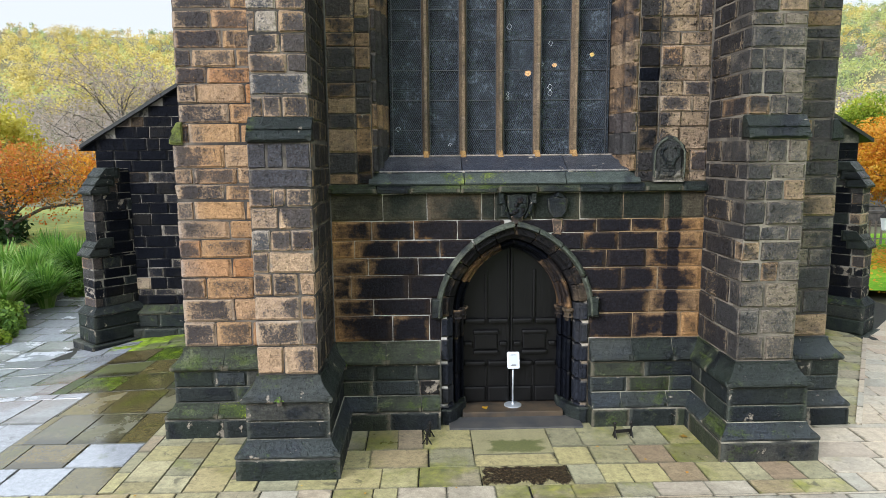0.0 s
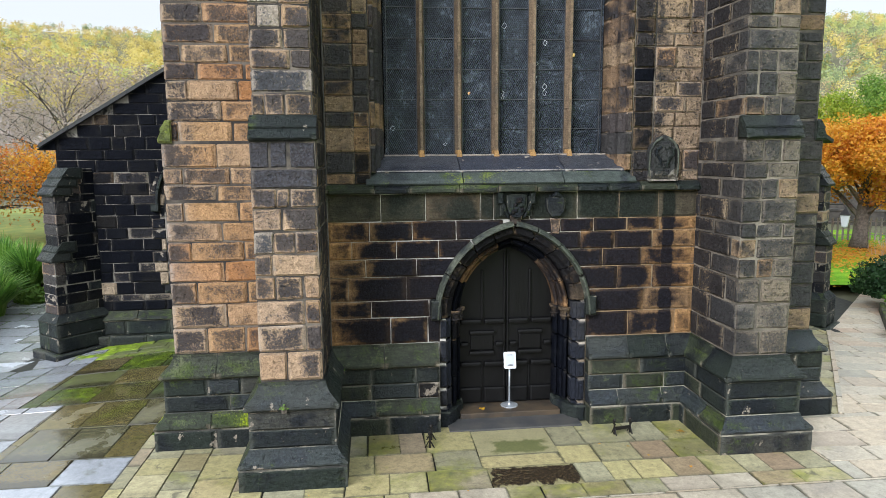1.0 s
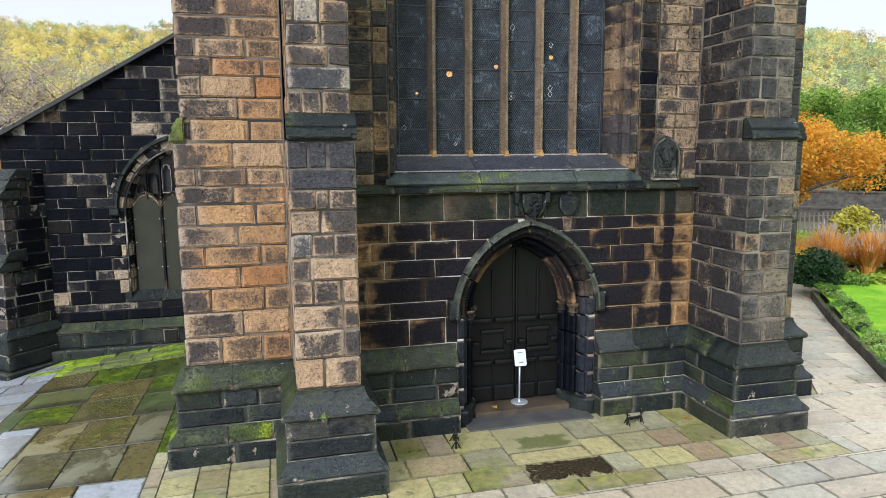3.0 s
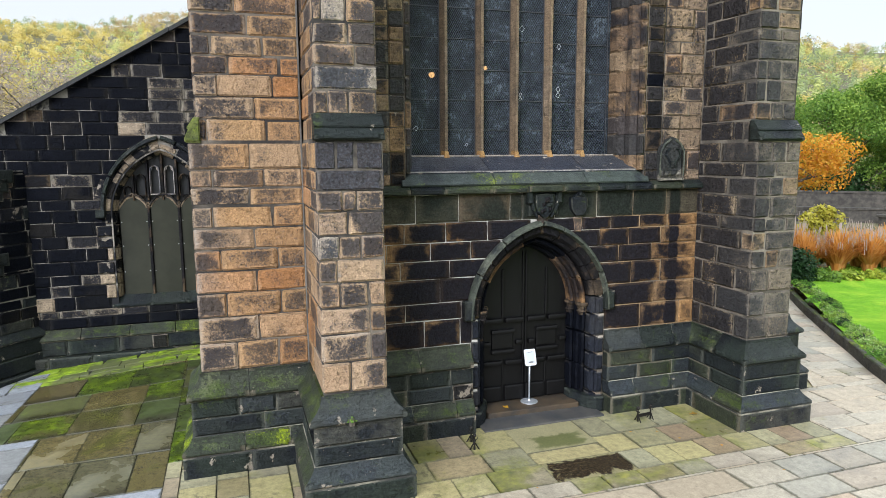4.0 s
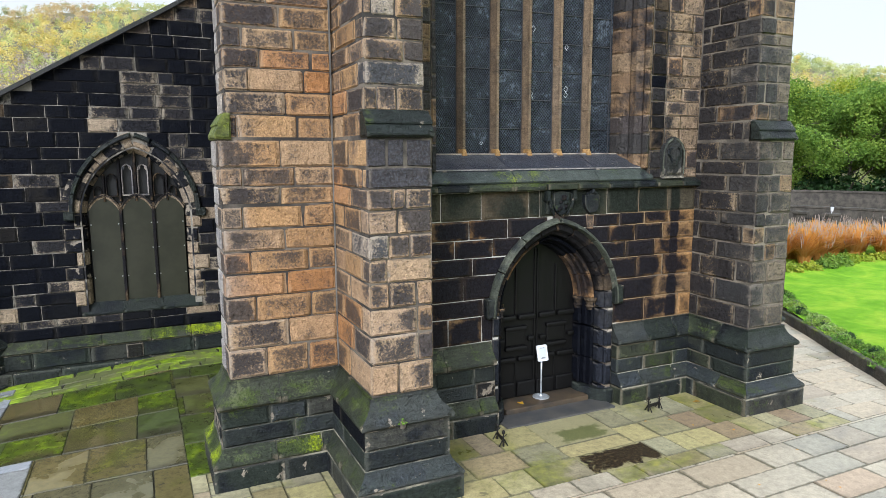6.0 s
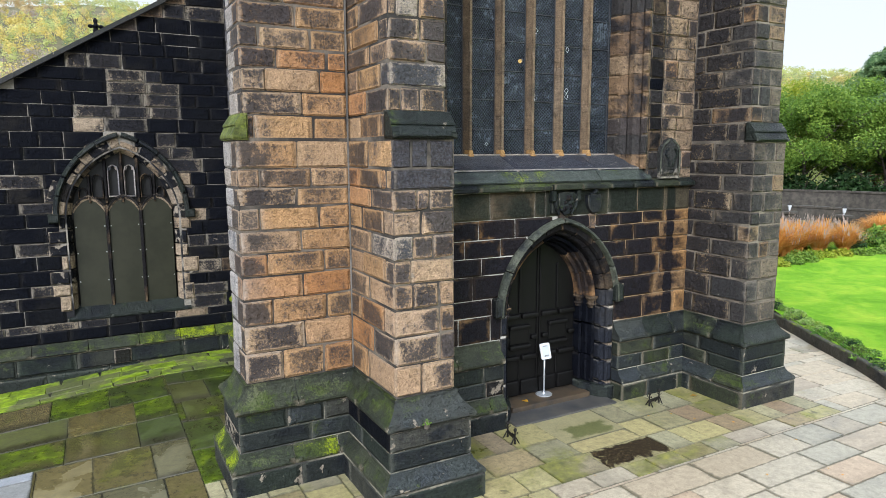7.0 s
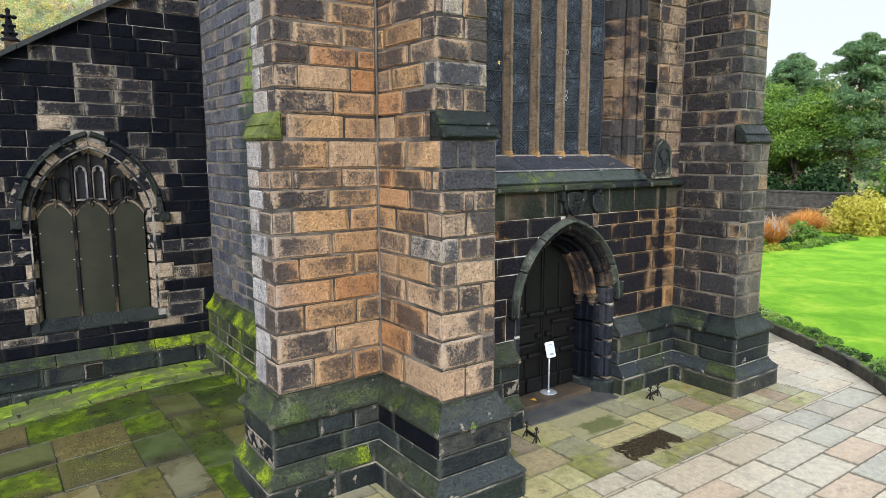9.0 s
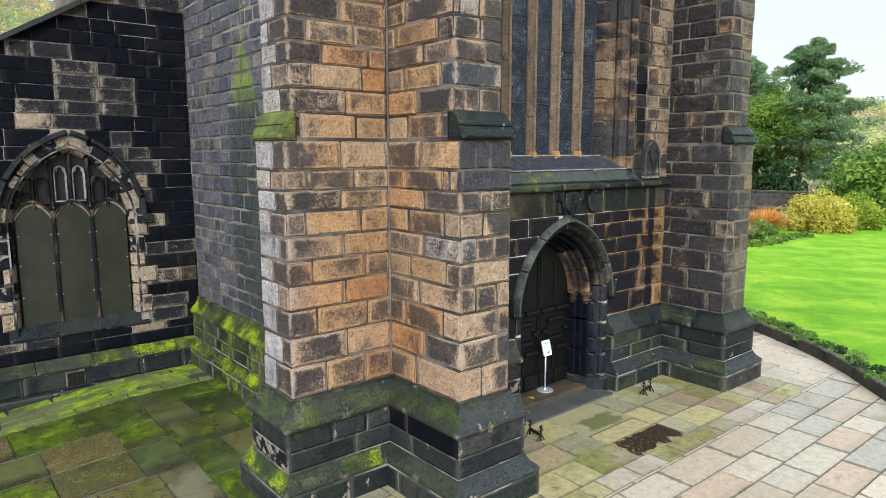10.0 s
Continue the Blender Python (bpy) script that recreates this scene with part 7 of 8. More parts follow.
# ---------------------------------------------------------------- lawn and kerb
KERB = [(1.5, 1.0), (3.2, 3.6), (4.6, 5.3), (5.98, 6.68), (7.2, 7.88), (8.05, 9.0), (8.75, 10.2), (9.65, 11.5), (10.55, 12.8), (11.5, 14.1), (12.65, 15.7), (13.85, 17.35)]
LAWN_Z = 0.20


def smooth_line(pts, n=6):
    """A smooth line through the points."""
    out = []
    for i in range(len(pts) - 1):
        p0, p1, p2, p3 = (Vector(pts[max(0, i - 1)]), Vector(pts[i]), Vector(pts[i + 1]), Vector(pts[min(len(pts) - 1, i + 2)]))
        for k in range(n):
            t = k / n
            out.append(0.5 * ((2 * p1) + (p2 - p0) * t + (2 * p0 - 5 * p1 + 4 * p2 - p3) * t * t + (3 * p1 - p0 - 3 * p2 + p3) * t ** 3))
    out.append(Vector(pts[-1]))
    return out


edge = smooth_line(KERB)
kerb = tagged(new("kerb"), "dark stone kerb along the raised lawn", "kerb", kind="structure")
KERB_MAT = stone_material("kerb_stone", [(0.055, 0.05, 0.042), (0.08, 0.072, 0.06), (0.065, 0.062, 0.05)], soot=0.4, moss=0.1, moss_top=0.35)


def line_pieces(pts, length):
    acc, start, out = 0.0, 0, []
    for i in range(1, len(pts)):
        acc += (pts[i] - pts[i - 1]).length
        if acc >= length or i == len(pts) - 1:
            out.append(pts[start:i + 1])
            start, acc = i, 0.0
    return out


def normal_at(pts, i):
    d = (pts[min(i + 1, len(pts) - 1)] - pts[max(i - 1, 0)]).normalized()
    return Vector((d.y, -d.x))


for seg in line_pieces(edge, 0.85):
    bm = bmesh.new()
    rings = []
    n = len(seg)
    for i, p in enumerate(seg):
        nn = normal_at(seg, i)
        if i == 0:
            p = p + (seg[1] - p).normalized() * 0.006
        if i == n - 1:
            p = p + (seg[-2] - p).normalized() * 0.006
        g = ground_z(p.x, p.y)
        prof = ((0.0, -0.1), (0.0, 0.235), (0.02, 0.255), (0.12, 0.255), (0.14, 0.235), (0.14, -0.1))
        rings.append([bm.verts.new((p.x + nn.x * o, p.y + nn.y * o, g + z)) for o, z in prof])
    for a, b in zip(rings, rings[1:]):
        for k in range(6):
            bm.faces.new((a[k], a[(k + 1) % 6], b[(k + 1) % 6], b[k]))
    bm.faces.new(rings[0])
    bm.faces.new(rings[-1][::-1])
    part("kerbstone", bm, KERB_MAT, kerb)

bm = bmesh.new()
inner = [p + normal_at(edge, i) * 0.12 for i, p in enumerate(edge)]
poly = [(p.x, p.y) for p in inner] + [(15.2, 18.4), (18, 19.2), (24, 20.0), (30, 19.5), (42, 19.0), (42, -14), (3, -14)]
vs = [bm.verts.new((x, y, LAWN_Z)) for x, y in poly]
lawn_face = bm.faces.new(vs[::-1])
bm.normal_update()
bmesh.ops.triangulate(bm, faces=[lawn_face])
lawn = tagged(part("lawn", bm, LAWN, None), "bright green mown lawn behind a kerb", "lawn", kind="structure")
bm = bmesh.new()
vs = [bm.verts.new((x, y, 0.02)) for x, y in [(9, 20.6), (16.2, 19.6), (26, 28), (26, 34), (9, 34)]]
bm.faces.new(vs[::-1])
tagged(part("lawn_2", bm, LAWN, None), "green lawn beyond the end of the path", "lawn", kind="structure")
bm = bmesh.new()
vs = [bm.verts.new((x, y, 0.0)) for x, y in [(-40, 24), (-9.0, 24), (-9.0, 60), (-40, 60)]]
bm.faces.new(vs[::-1])
LAWN_DRY = plain_material("autumn_lawn", (0.10, 0.15, 0.022), (0.22, 0.21, 0.035), 1.2, 0.9, 0.4)
tagged(part("lawn_3", bm, LAWN_DRY, None), "yellowed lawn strewn with fallen leaves", "lawn", kind="structure")

# ---------------------------------------------------------------- plants
def leaf_cloud(centres, radii, count, size, rs, flat=1.0, round_to=None):
    """Arrays of small leaf quads scattered through soft clumps. Returns vertices and faces."""
    g = np.random.default_rng(rs)
    centres = np.asarray(centres, float)
    radii = np.asarray(radii, float)
    pick = g.integers(0, len(centres), count)
    d = g.normal(size=(count, 3))
    d /= np.linalg.norm(d, axis=1)[:, None]
    rad = radii[pick] * (0.35 + 0.75 * g.random(count) ** 0.6)
    pos = centres[pick] + d * rad[:, None] * np.array([1, 1, flat])
    nrm = d * 0.5 + g.normal(size=(count, 3)) * 0.6 + np.array([0, 0, 0.35])
    if round_to is not None:
        # far crowns: leaves face outwards, so that a crown is shaded as one rounded mass
        nrm = (pos - np.asarray(round_to)) / np.linalg.norm(pos - np.asarray(round_to), axis=1)[:, None] + g.normal(size=(count, 3)) * 0.3
    nrm /= np.linalg.norm(nrm, axis=1)[:, None]
    up = g.normal(size=(count, 3))
    u = np.cross(nrm, up)
    u /= np.linalg.norm(u, axis=1)[:, None]
    v = np.cross(nrm, u)
    s = size * (0.6 + 0.8 * g.random(count))[:, None]
    a, b = u * s * 0.5, v * s * 0.8
    verts = np.stack([pos - b, pos + a * 0.9 - b * 0.1, pos + b, pos - a * 0.9 - b * 0.1], 1).reshape(-1, 3)
    return verts


def quads_object(name, verts, mat, parent=None, label=""):
    n = len(verts) // 4
    me = bpy.data.meshes.new(name)
    me.vertices.add(len(verts))
    me.vertices.foreach_set("co", np.asarray(verts, np.float32).ravel())
    me.loops.add(4 * n)
    me.loops.foreach_set("vertex_index", np.arange(4 * n, dtype=np.int32))
    me.polygons.add(n)
    me.polygons.foreach_set("loop_start", np.arange(0, 4 * n, 4, dtype=np.int32))
    me.update(calc_edges=True)
    me.materials.append(mat)
    ob = new(name, me)
    if parent is not None:
        ob.parent = parent
    if label:
        ob["label"] = label
    return ob


def broad_tree(name, x, y, height, spread, mat, label, seed, z=0.0, leaves=9000, size=0.16, trunk=0.22, clear=0.28, sparse=False, bark=None):
    """A tree with a forked trunk, limbs and a crown of leafy clumps."""
    root = tagged(new(name), label, "tree")
    root.location = (x, y, z)
    r = random.Random(seed)
    bm = bmesh.new()
    top = height * 0.72
    lean = (r.uniform(-0.3, 0.3), r.uniform(-0.3, 0.3))
    pts = [(lean[0] * t * t + r.uniform(-0.04, 0.04), lean[1] * t * t + r.uniform(-0.04, 0.04), top * t) for t in (0, 0.1, 0.25, 0.45, 0.7, 1.0)]
    bm_tube(bm, pts, [trunk * 1.25, trunk, trunk * 0.85, trunk * 0.62, trunk * 0.38, trunk * 0.12], 9)
    part("trunk", bm, bark or BARK, root, smooth=True)
    bm = bmesh.new()
    tips, sizes = [], []
    n = 16 if not sparse else 22
    for k in range(n):
        t = clear + (0.98 - clear) * (k + r.random() * 0.6) / n
        a = k * 2.4 + r.uniform(-0.4, 0.4)
        base = Vector((lean[0] * t * t, lean[1] * t * t, top * t))
        f = math.sin(math.pi * min(1, 0.22 + 0.78 * (t - clear) / (1 - clear)))
        reach = spread * (0.35 + 0.65 * f) * r.uniform(0.8, 1.1)
        rise = (height - top * t) * r.uniform(0.35, 0.75) * (0.45 + 0.6 * t)
        tip = base + Vector((math.cos(a) * reach, math.sin(a) * reach, rise))
        m1 = base.lerp(tip, 0.4) + Vector((0, 0, reach * 0.10))
        m2 = base.lerp(tip, 0.72) + Vector((r.uniform(-0.2, 0.2), r.uniform(-0.2, 0.2), reach * 0.08))
        rr = trunk * 0.42 * (1.1 - t)
        bm_tube(bm, [base, m1, m2, tip], [rr + 0.015, rr * 0.7 + 0.012, rr * 0.4 + 0.01, 0.008], 5)
        for q in range(4):
            s0 = m1.lerp(tip, q / 4)
            e = s0 + Vector((r.uniform(-1, 1), r.uniform(-1, 1), r.uniform(-0.1, 0.9))).normalized() * reach * r.uniform(0.25, 0.42)
            bm_tube(bm, [s0, s0.lerp(e, 0.5) + Vector((0, 0, 0.06)), e], [rr * 0.3 + 0.008, rr * 0.2 + 0.006, 0.004], 4)
            tips.append(e)
            sizes.append(spread * r.uniform(0.16, 0.27))
            if sparse:
                for _ in range(3):
                    e2 = e + Vector((r.uniform(-1, 1), r.uniform(-1, 1), r.uniform(0.1, 1.0))).normalized() * reach * 0.3
                    bm_tube(bm, [e.lerp(s0, 0.3), e2], [0.012, 0.004], 3)
        tips.append(tip)
        sizes.append(spread * r.uniform(0.18, 0.3))
    part("branchwork", bm, bark or BARK, root)
    if leaves:
        quads_object("crown", leaf_cloud(tips, sizes, leaves, size, seed, 0.8), mat, root)
    return root


def pine_tree(x, y, height, spread, label, seed, z=0.0):
    """A pine with an open red-brown trunk and level tufted boughs."""
    root = tagged(new("pine_tree"), label, "tree")
    root.location = (x, y, z)
    r = random.Random(seed)
    bm = bmesh.new()
    pts = [(0.5 * math.sin(t * 2.2) * 0.5, 0.2 * math.cos(t * 3), height * 0.96 * t) for t in (0, 0.15, 0.3, 0.5, 0.7, 0.85, 1)]
    bm_tube(bm, pts, [0.30, 0.25, 0.22, 0.17, 0.12, 0.07, 0.03], 9)
    part("trunk", bm, PINE_BARK, root, smooth=True)
    bm = bmesh.new()
    cen, rad = [], []
    n = 64
    for k in range(n):
        t = 0.20 + 0.79 * k / n
        a = k * 2.39 + r.uniform(-0.5, 0.5)
        w = spread * (1.12 - 0.95 * t) * r.uniform(0.45, 1.25) * (0.75 if t < 0.3 else 1.0)
        b = Vector((0.25 * math.sin(t * 2.2), 0.2 * math.cos(t * 3), height * 0.96 * t))
        tip = b + Vector((math.cos(a) * w, math.sin(a) * w, w * r.uniform(-0.12, 0.22) + 0.1))
        bm_tube(bm, [b, b.lerp(tip, 0.5) + Vector((0, 0, 0.06 * w)), tip], [0.06 * (1.2 - t) + 0.015, 0.035, 0.012], 5)
        for q in range(8):
            s = r.uniform(0.35, 1.08)
            side = Vector((-math.sin(a), math.cos(a), 0)) * r.uniform(-0.45, 0.45) * w * 0.8
            cen.append(b.lerp(tip, s) + side + Vector((0, 0, r.uniform(-0.25, 0.35))))
            rad.append(r.uniform(0.35, 0.75) * (0.6 + 0.1 * w))
    part("branchwork", bm, PINE_BARK, root)
    g = leaf_cloud(cen, rad, 46000, 0.22, seed, 0.6)
    # needles: thin the quads
    q = g.reshape(-1, 4, 3)
    mid = (q[:, 1] + q[:, 3]) / 2
    q[:, 1] = mid + (q[:, 1] - mid) * 0.45
    q[:, 3] = mid + (q[:, 3] - mid) * 0.45
    quads_object("foliage", q.reshape(-1, 3), NEEDLES, root)
    return root


def shrub(name, x, y, z, w, h, mat, label, seed, leaves=5000, size=0.07, category="shrub"):
    """A rounded bush of twigs and small leaves with an uneven outline."""
    root = tagged(new(name), label, category)
    root.location = (x, y, z)
    r = random.Random(seed)
    bm = bmesh.new()
    cen, rad = [], []
    for k in range(16):
        a = k * 2.4
        e = math.sqrt((k + 0.5) / 16)
        p = Vector((math.cos(a) * w * 0.42 * e, math.sin(a) * w * 0.42 * e, h * (0.80 - 0.42 * e * e) * r.uniform(0.85, 1.1)))
        bm_tube(bm, [(p.x * 0.15, p.y * 0.15, -0.05), (p.x * 0.7, p.y * 0.7, p.z * 0.5), p], [0.03, 0.02, 0.008], 5)
        cen.append(p)
        rad.append(w * r.uniform(0.12, 0.2))
        cen.append(Vector((p.x * 1.05, p.y * 1.05, p.z * 0.5)))
        rad.append(w * r.uniform(0.12, 0.18))
        cen.append(Vector((p.x * 1.0, p.y * 1.0, p.z * 0.22)))
        rad.append(w * r.uniform(0.10, 0.16))
    part("branchwork", bm, BARK, root)
    v = leaf_cloud(cen, rad, leaves, size, seed, 0.9)
    v[:, 2] = np.maximum(v[:, 2], 0.0)
    quads_object("foliage", v, mat, root)
    return root


def blade_clump(name, x, y, z, h, spread, count, mat, label, seed, width=0.035, plume=None, category="ornamental grass"):
    """A fountain of long blades that arch over; some end in a plume."""
    root = tagged(new(name), label, category)
    root.location = (x, y, z)
    g = np.random.default_rng(seed)
    vs, pv = [], []
    for k in range(count):
        a = g.uniform(0, 2 * math.pi)
        out = spread * g.uniform(0.15, 1.0)
        L = h * g.uniform(0.7, 1.15)
        d = np.array([math.cos(a), math.sin(a), 0])
        s = np.array([-math.sin(a), math.cos(a), 0]) * width * g.uniform(0.6, 1.2)
        b = d * spread * 0.16 * g.random()
        pts = [b + d * out * t ** 2.0 + np.array([0, 0, L * (t - 0.38 * (out / spread) * t ** 2.6)]) for t in (0, 0.35, 0.7, 1.0)]
        ws = (0.7, 1.0, 0.75, 0.08)
        for i in range(3):
            vs += [pts[i] - s * ws[i], pts[i] + s * ws[i], pts[i + 1] + s * ws[i + 1], pts[i + 1] - s * ws[i + 1]]
        if plume is not None and k % 16 == 0:
            tip = pts[-1]
            for q in range(3):
                o = g.normal(size=3) * 0.05
                e = tip + o + np.array([d[0] * 0.05, d[1] * 0.05, 0.22])
                w2 = np.array([-d[1], d[0], 0.0]) * 0.011
                pv += [tip + o - w2, tip + o + w2, e + w2 * 0.6, e - w2 * 0.6]
    quads_object("foliage", np.array(vs), mat, root)
    if pv:
        quads_object("seed_head", np.array(pv), plume, root)
    return root


# small ferns rooted in the joints of the plinth
shrub("wall_fern", -1.99, 8.545, 1.09, 0.10, 0.06, LEAF_GREEN, "small green fern rooted in a plinth joint", 402, 80, 0.03, "fern")
shrub("wall_fern", -1.30, 10.12, 1.06, 0.11, 0.07, LEAF_GREEN, "small green fern rooted in a plinth joint", 403, 80, 0.03, "fern")
# low herbs along the kerb
for i in range(0, len(edge), 1):
    p = edge[i]
    if p.y < 4.5:
        continue
    n = normal_at(edge, i)
    r = random.Random(400 + i)
    for _ in range(2):
        o = r.uniform(0.22, 0.55)
        q = p + n * o + Vector((r.uniform(-0.15, 0.15), r.uniform(-0.15, 0.15)))
        shrub("edging_plant", q.x, q.y, LAWN_Z - 0.02, r.uniform(0.22, 0.45), r.uniform(0.08, 0.2), r.choice([LEAF_GREEN, BLADE, LEAF_DARK, BLADE]), "low green herb growing along the kerb", 410 + i, 420, 0.034, "plant")

# right-hand garden
shrub("box_bush", 14.4, 17.8, 0.1, 1.7, 1.35, LEAF_DARK, "dark green clipped round bush by the path", 451, 7000, 0.07)
for k in range(14):
    r = random.Random(455 + k)
    x = 15.8 + 7.3 * (k // 2 + 0.5 * (k % 2)) / 6.5
    y = (18.1 if k % 2 == 0 else 19.2) + 0.35 * math.sin(x * 1.3) + r.uniform(-0.15, 0.15)
    blade_clump("ornamental_grass", x, y, 0.05, r.uniform(1.35, 1.7), 1.05, 620, STRAW, "orange-brown autumn ornamental grass with pale plumes", 460 + k, 0.026, PLUME)
for k in range(16):
    r = random.Random(430 + k)
    x = 14.4 + 13.5 * k / 15
    shrub("border_plant", x, 17.2 + 0.25 * math.sin(x) - 0.05 * max(0, x - 20), 0.1, r.uniform(0.7, 1.2), r.uniform(0.25, 0.5), r.choice([LEAF_LIME, LEAF_GREEN, LEAF_GREEN]), "low green border plant at the lawn edge", 480 + k, 1300, 0.075, "plant")
shrub("box_bush", 24.3, 18.4, 0.1, 1.1, 0.9, LEAF_DARK, "small dark green bush in the border", 450, 2600, 0.07)
for k, (x, y, h, w) in enumerate(((26.9, 18.6, 1.4, 1.5), (28.2, 18.9, 1.5, 1.5))):
    blade_clump("ornamental_grass", x, y, 0.1, h, w, 900, STRAW, "rusty orange ornamental grass", 491 + k, 0.028)
shrub("green_bush", 25.7, 18.0, 0.1, 1.7, 1.0, LEAF_GREEN, "leafy green bush in the border", 489, 2600, 0.09)
shrub("golden_shrub", 31.3, 17.6, 0.15, 3.6, 2.2, LEAF_YELLOW, "rounded golden yellow shrub beside the lawn", 492, 14000, 0.09)
shrub("golden_shrub", 34.0, 16.8, 0.15, 3.0, 2.0, LEAF_LIME, "rounded lime green shrub beside the lawn", 493, 11000, 0.09)
shrub("laurel_bush", 39.5, 17.0, 0.15, 6.5, 5.2, LEAF_GREEN, "large dark green evergreen shrub", 494, 12000, 0.2)
shrub("yellow_bush", 18.9, 20.8, 0.0, 2.0, 2.6, LEAF_YELLOW, "bright yellow-green bush in autumn colour", 495, 6000, 0.10)
broad_tree("cherry_tree", 21.23, 27.48, 6.3, 3.7, LEAF_ORANGE, "spreading cherry tree with orange autumn leaves", 501, 0.0, 46000, 0.085, 0.34, 0.24)
for k, (x, y, h, w, m, words) in enumerate(((41, 38.5, 11.0, 4.8, LEAF_GREEN, "leafy green birch behind the wall"), (45.5, 34.5, 11.0, 5.2, LEAF_GREEN, "broad green tree behind the wall"), (48, 29.5, 11.2, 5.0, LEAF_GREEN, "broad green tree behind the wall"), (37, 43, 11.0, 4.6, LEAF_GREEN, "leafy green birch behind the wall"), (32, 45, 9.5, 4.4, LEAF_LIME, "yellow-green tree beyond the garden"), (49, 40, 12.0, 5.0, LEAF_LIME, "yellow-green tree beyond the garden"))):
    broad_tree("green_tree", x, y, h, w, m, words, 502 + k, -0.8, 42000, 0.115, 0.24, 0.14)
pine_tree(50.0, 26.2, 13.8, 7.6, "tall dark pine with a reddish trunk", 511)
pine_tree(57, 35.0, 14.0, 6.5, "tall dark pine with a reddish trunk", 512)
pine_tree(52, 33.0, 12.6, 5.5, "dark pine behind the garden wall", 513)

for k, (x, y) in enumerate(((39.5, 38.5), (43.5, 34.8), (45.5, 31), (46, 26.5))):
    shrub("understory_bush", x, y, -0.9, 5.5, 4.2, LEAF_DARK, "dark leafy undergrowth behind the retaining wall", 515 + k, 5000, 0.22)
g = np.random.default_rng(519)
sp = np.stack([21.0 + g.normal(size=7000) * 3.4, 25.0 + g.normal(size=7000) * 2.3, np.full(7000, 0.06)], 1)
an = g.uniform(0, 6.28, 7000)
su = np.stack([np.cos(an), np.sin(an), 0.2 * g.normal(size=7000)], 1) * 0.085
sw = np.stack([-np.sin(an), np.cos(an), 0.2 * g.normal(size=7000)], 1) * 0.05
tagged(quads_object("leaf_litter", np.stack([sp - su, sp + sw, sp + su, sp - sw], 1).reshape(-1, 3), LEAF_ORANGE), "orange leaves strewn under the cherry tree", "leaves", kind="stuff")

# left-hand garden
for k, (x, y, h, w, c) in enumerate(((-12.7, 19.6, 1.8, 1.5, 520), (-14.0, 20.4, 1.9, 1.6, 520), (-12.6, 23.9, 2.1, 1.3, 480), (-13.7, 24.6, 2.1, 1.4, 480), (-15.0, 23.4, 2.0, 1.5, 480), (-15.4, 21.4, 1.9, 1.6, 480), (-13.2, 22.0, 2.0, 1.5, 480), (-12.3, 21.2, 1.6, 1.2, 420), (-14.4, 25.4, 2.2, 1.6, 420))):
    blade_clump("flax_plant", x, y, -0.5, h, w, c, BLADE, "large clump of arching green strap leaves beside the path", 521 + k, 0.048, None, "plant")
for k, (x, y, w, h) in enumerate(((-11.9, 17.7, 1.5, 0.9), (-13.0, 17.4, 1.8, 1.1), (-12.2, 18.6, 1.5, 0.9), (-12.9, 19.0, 1.6, 0.8), (-12.1, 23.4, 1.3, 0.45), (-11.3, 23.8, 1.3, 0.4), (-10.4, 24.0, 1.3, 0.4), (-9.5, 24.1, 1.2, 0.4))):
    shrub("fern_bush", x, y, -0.5, w, h, LEAF_GREEN, "leafy green ground-cover plant beside the paving", 530 + k, 5200, 0.085, "plant")
shrub("lime_herb", -11.25, 17.0, -0.47, 0.75, 0.42, LEAF_LIME, "small lime green herb at the path edge", 538, 1200, 0.06, "plant")
broad_tree("cherry_tree", -21.5, 34.5, 4.9, 4.6, LEAF_RED, "cherry tree with red and orange autumn leaves", 541, 0.0, 14000, 0.09, 0.28, 0.25, True)
broad_tree("cherry_tree", -16.5, 36.5, 4.6, 4.0, LEAF_ORANGE, "cherry tree thinning to orange autumn leaves", 542, 0.0, 11000, 0.09, 0.25, 0.25, True)
broad_tree("yellow_tree", -30, 44, 8.0, 4.8, LEAF_YELLOW, "tall tree in yellow autumn leaf", 543, 0.0, 20000, 0.16)
broad_tree("bare_tree", -20, 45, 11.5, 5.0, LEAF_BROWN, "half-bare tree with grey-brown twigs", 544, 0.0, 9000, 0.10, 0.25, 0.2, True)
broad_tree("bare_tree", -14, 47, 11.0, 5.0, LEAF_BROWN, "half-bare tree with grey-brown twigs", 545, 0.0, 9000, 0.10, 0.25, 0.2, True)
broad_tree("bare_tree", -8, 52, 11.0, 5.0, LEAF_BROWN, "half-bare tree with grey-brown twigs", 546, 0.0, 8000, 0.10, 0.25, 0.2, True)
shrub("hedge_bush", -24, 35, 0.0, 6, 1.2, LEAF_DARK, "dark low hedge bush under the trees", 547, 6000, 0.2)

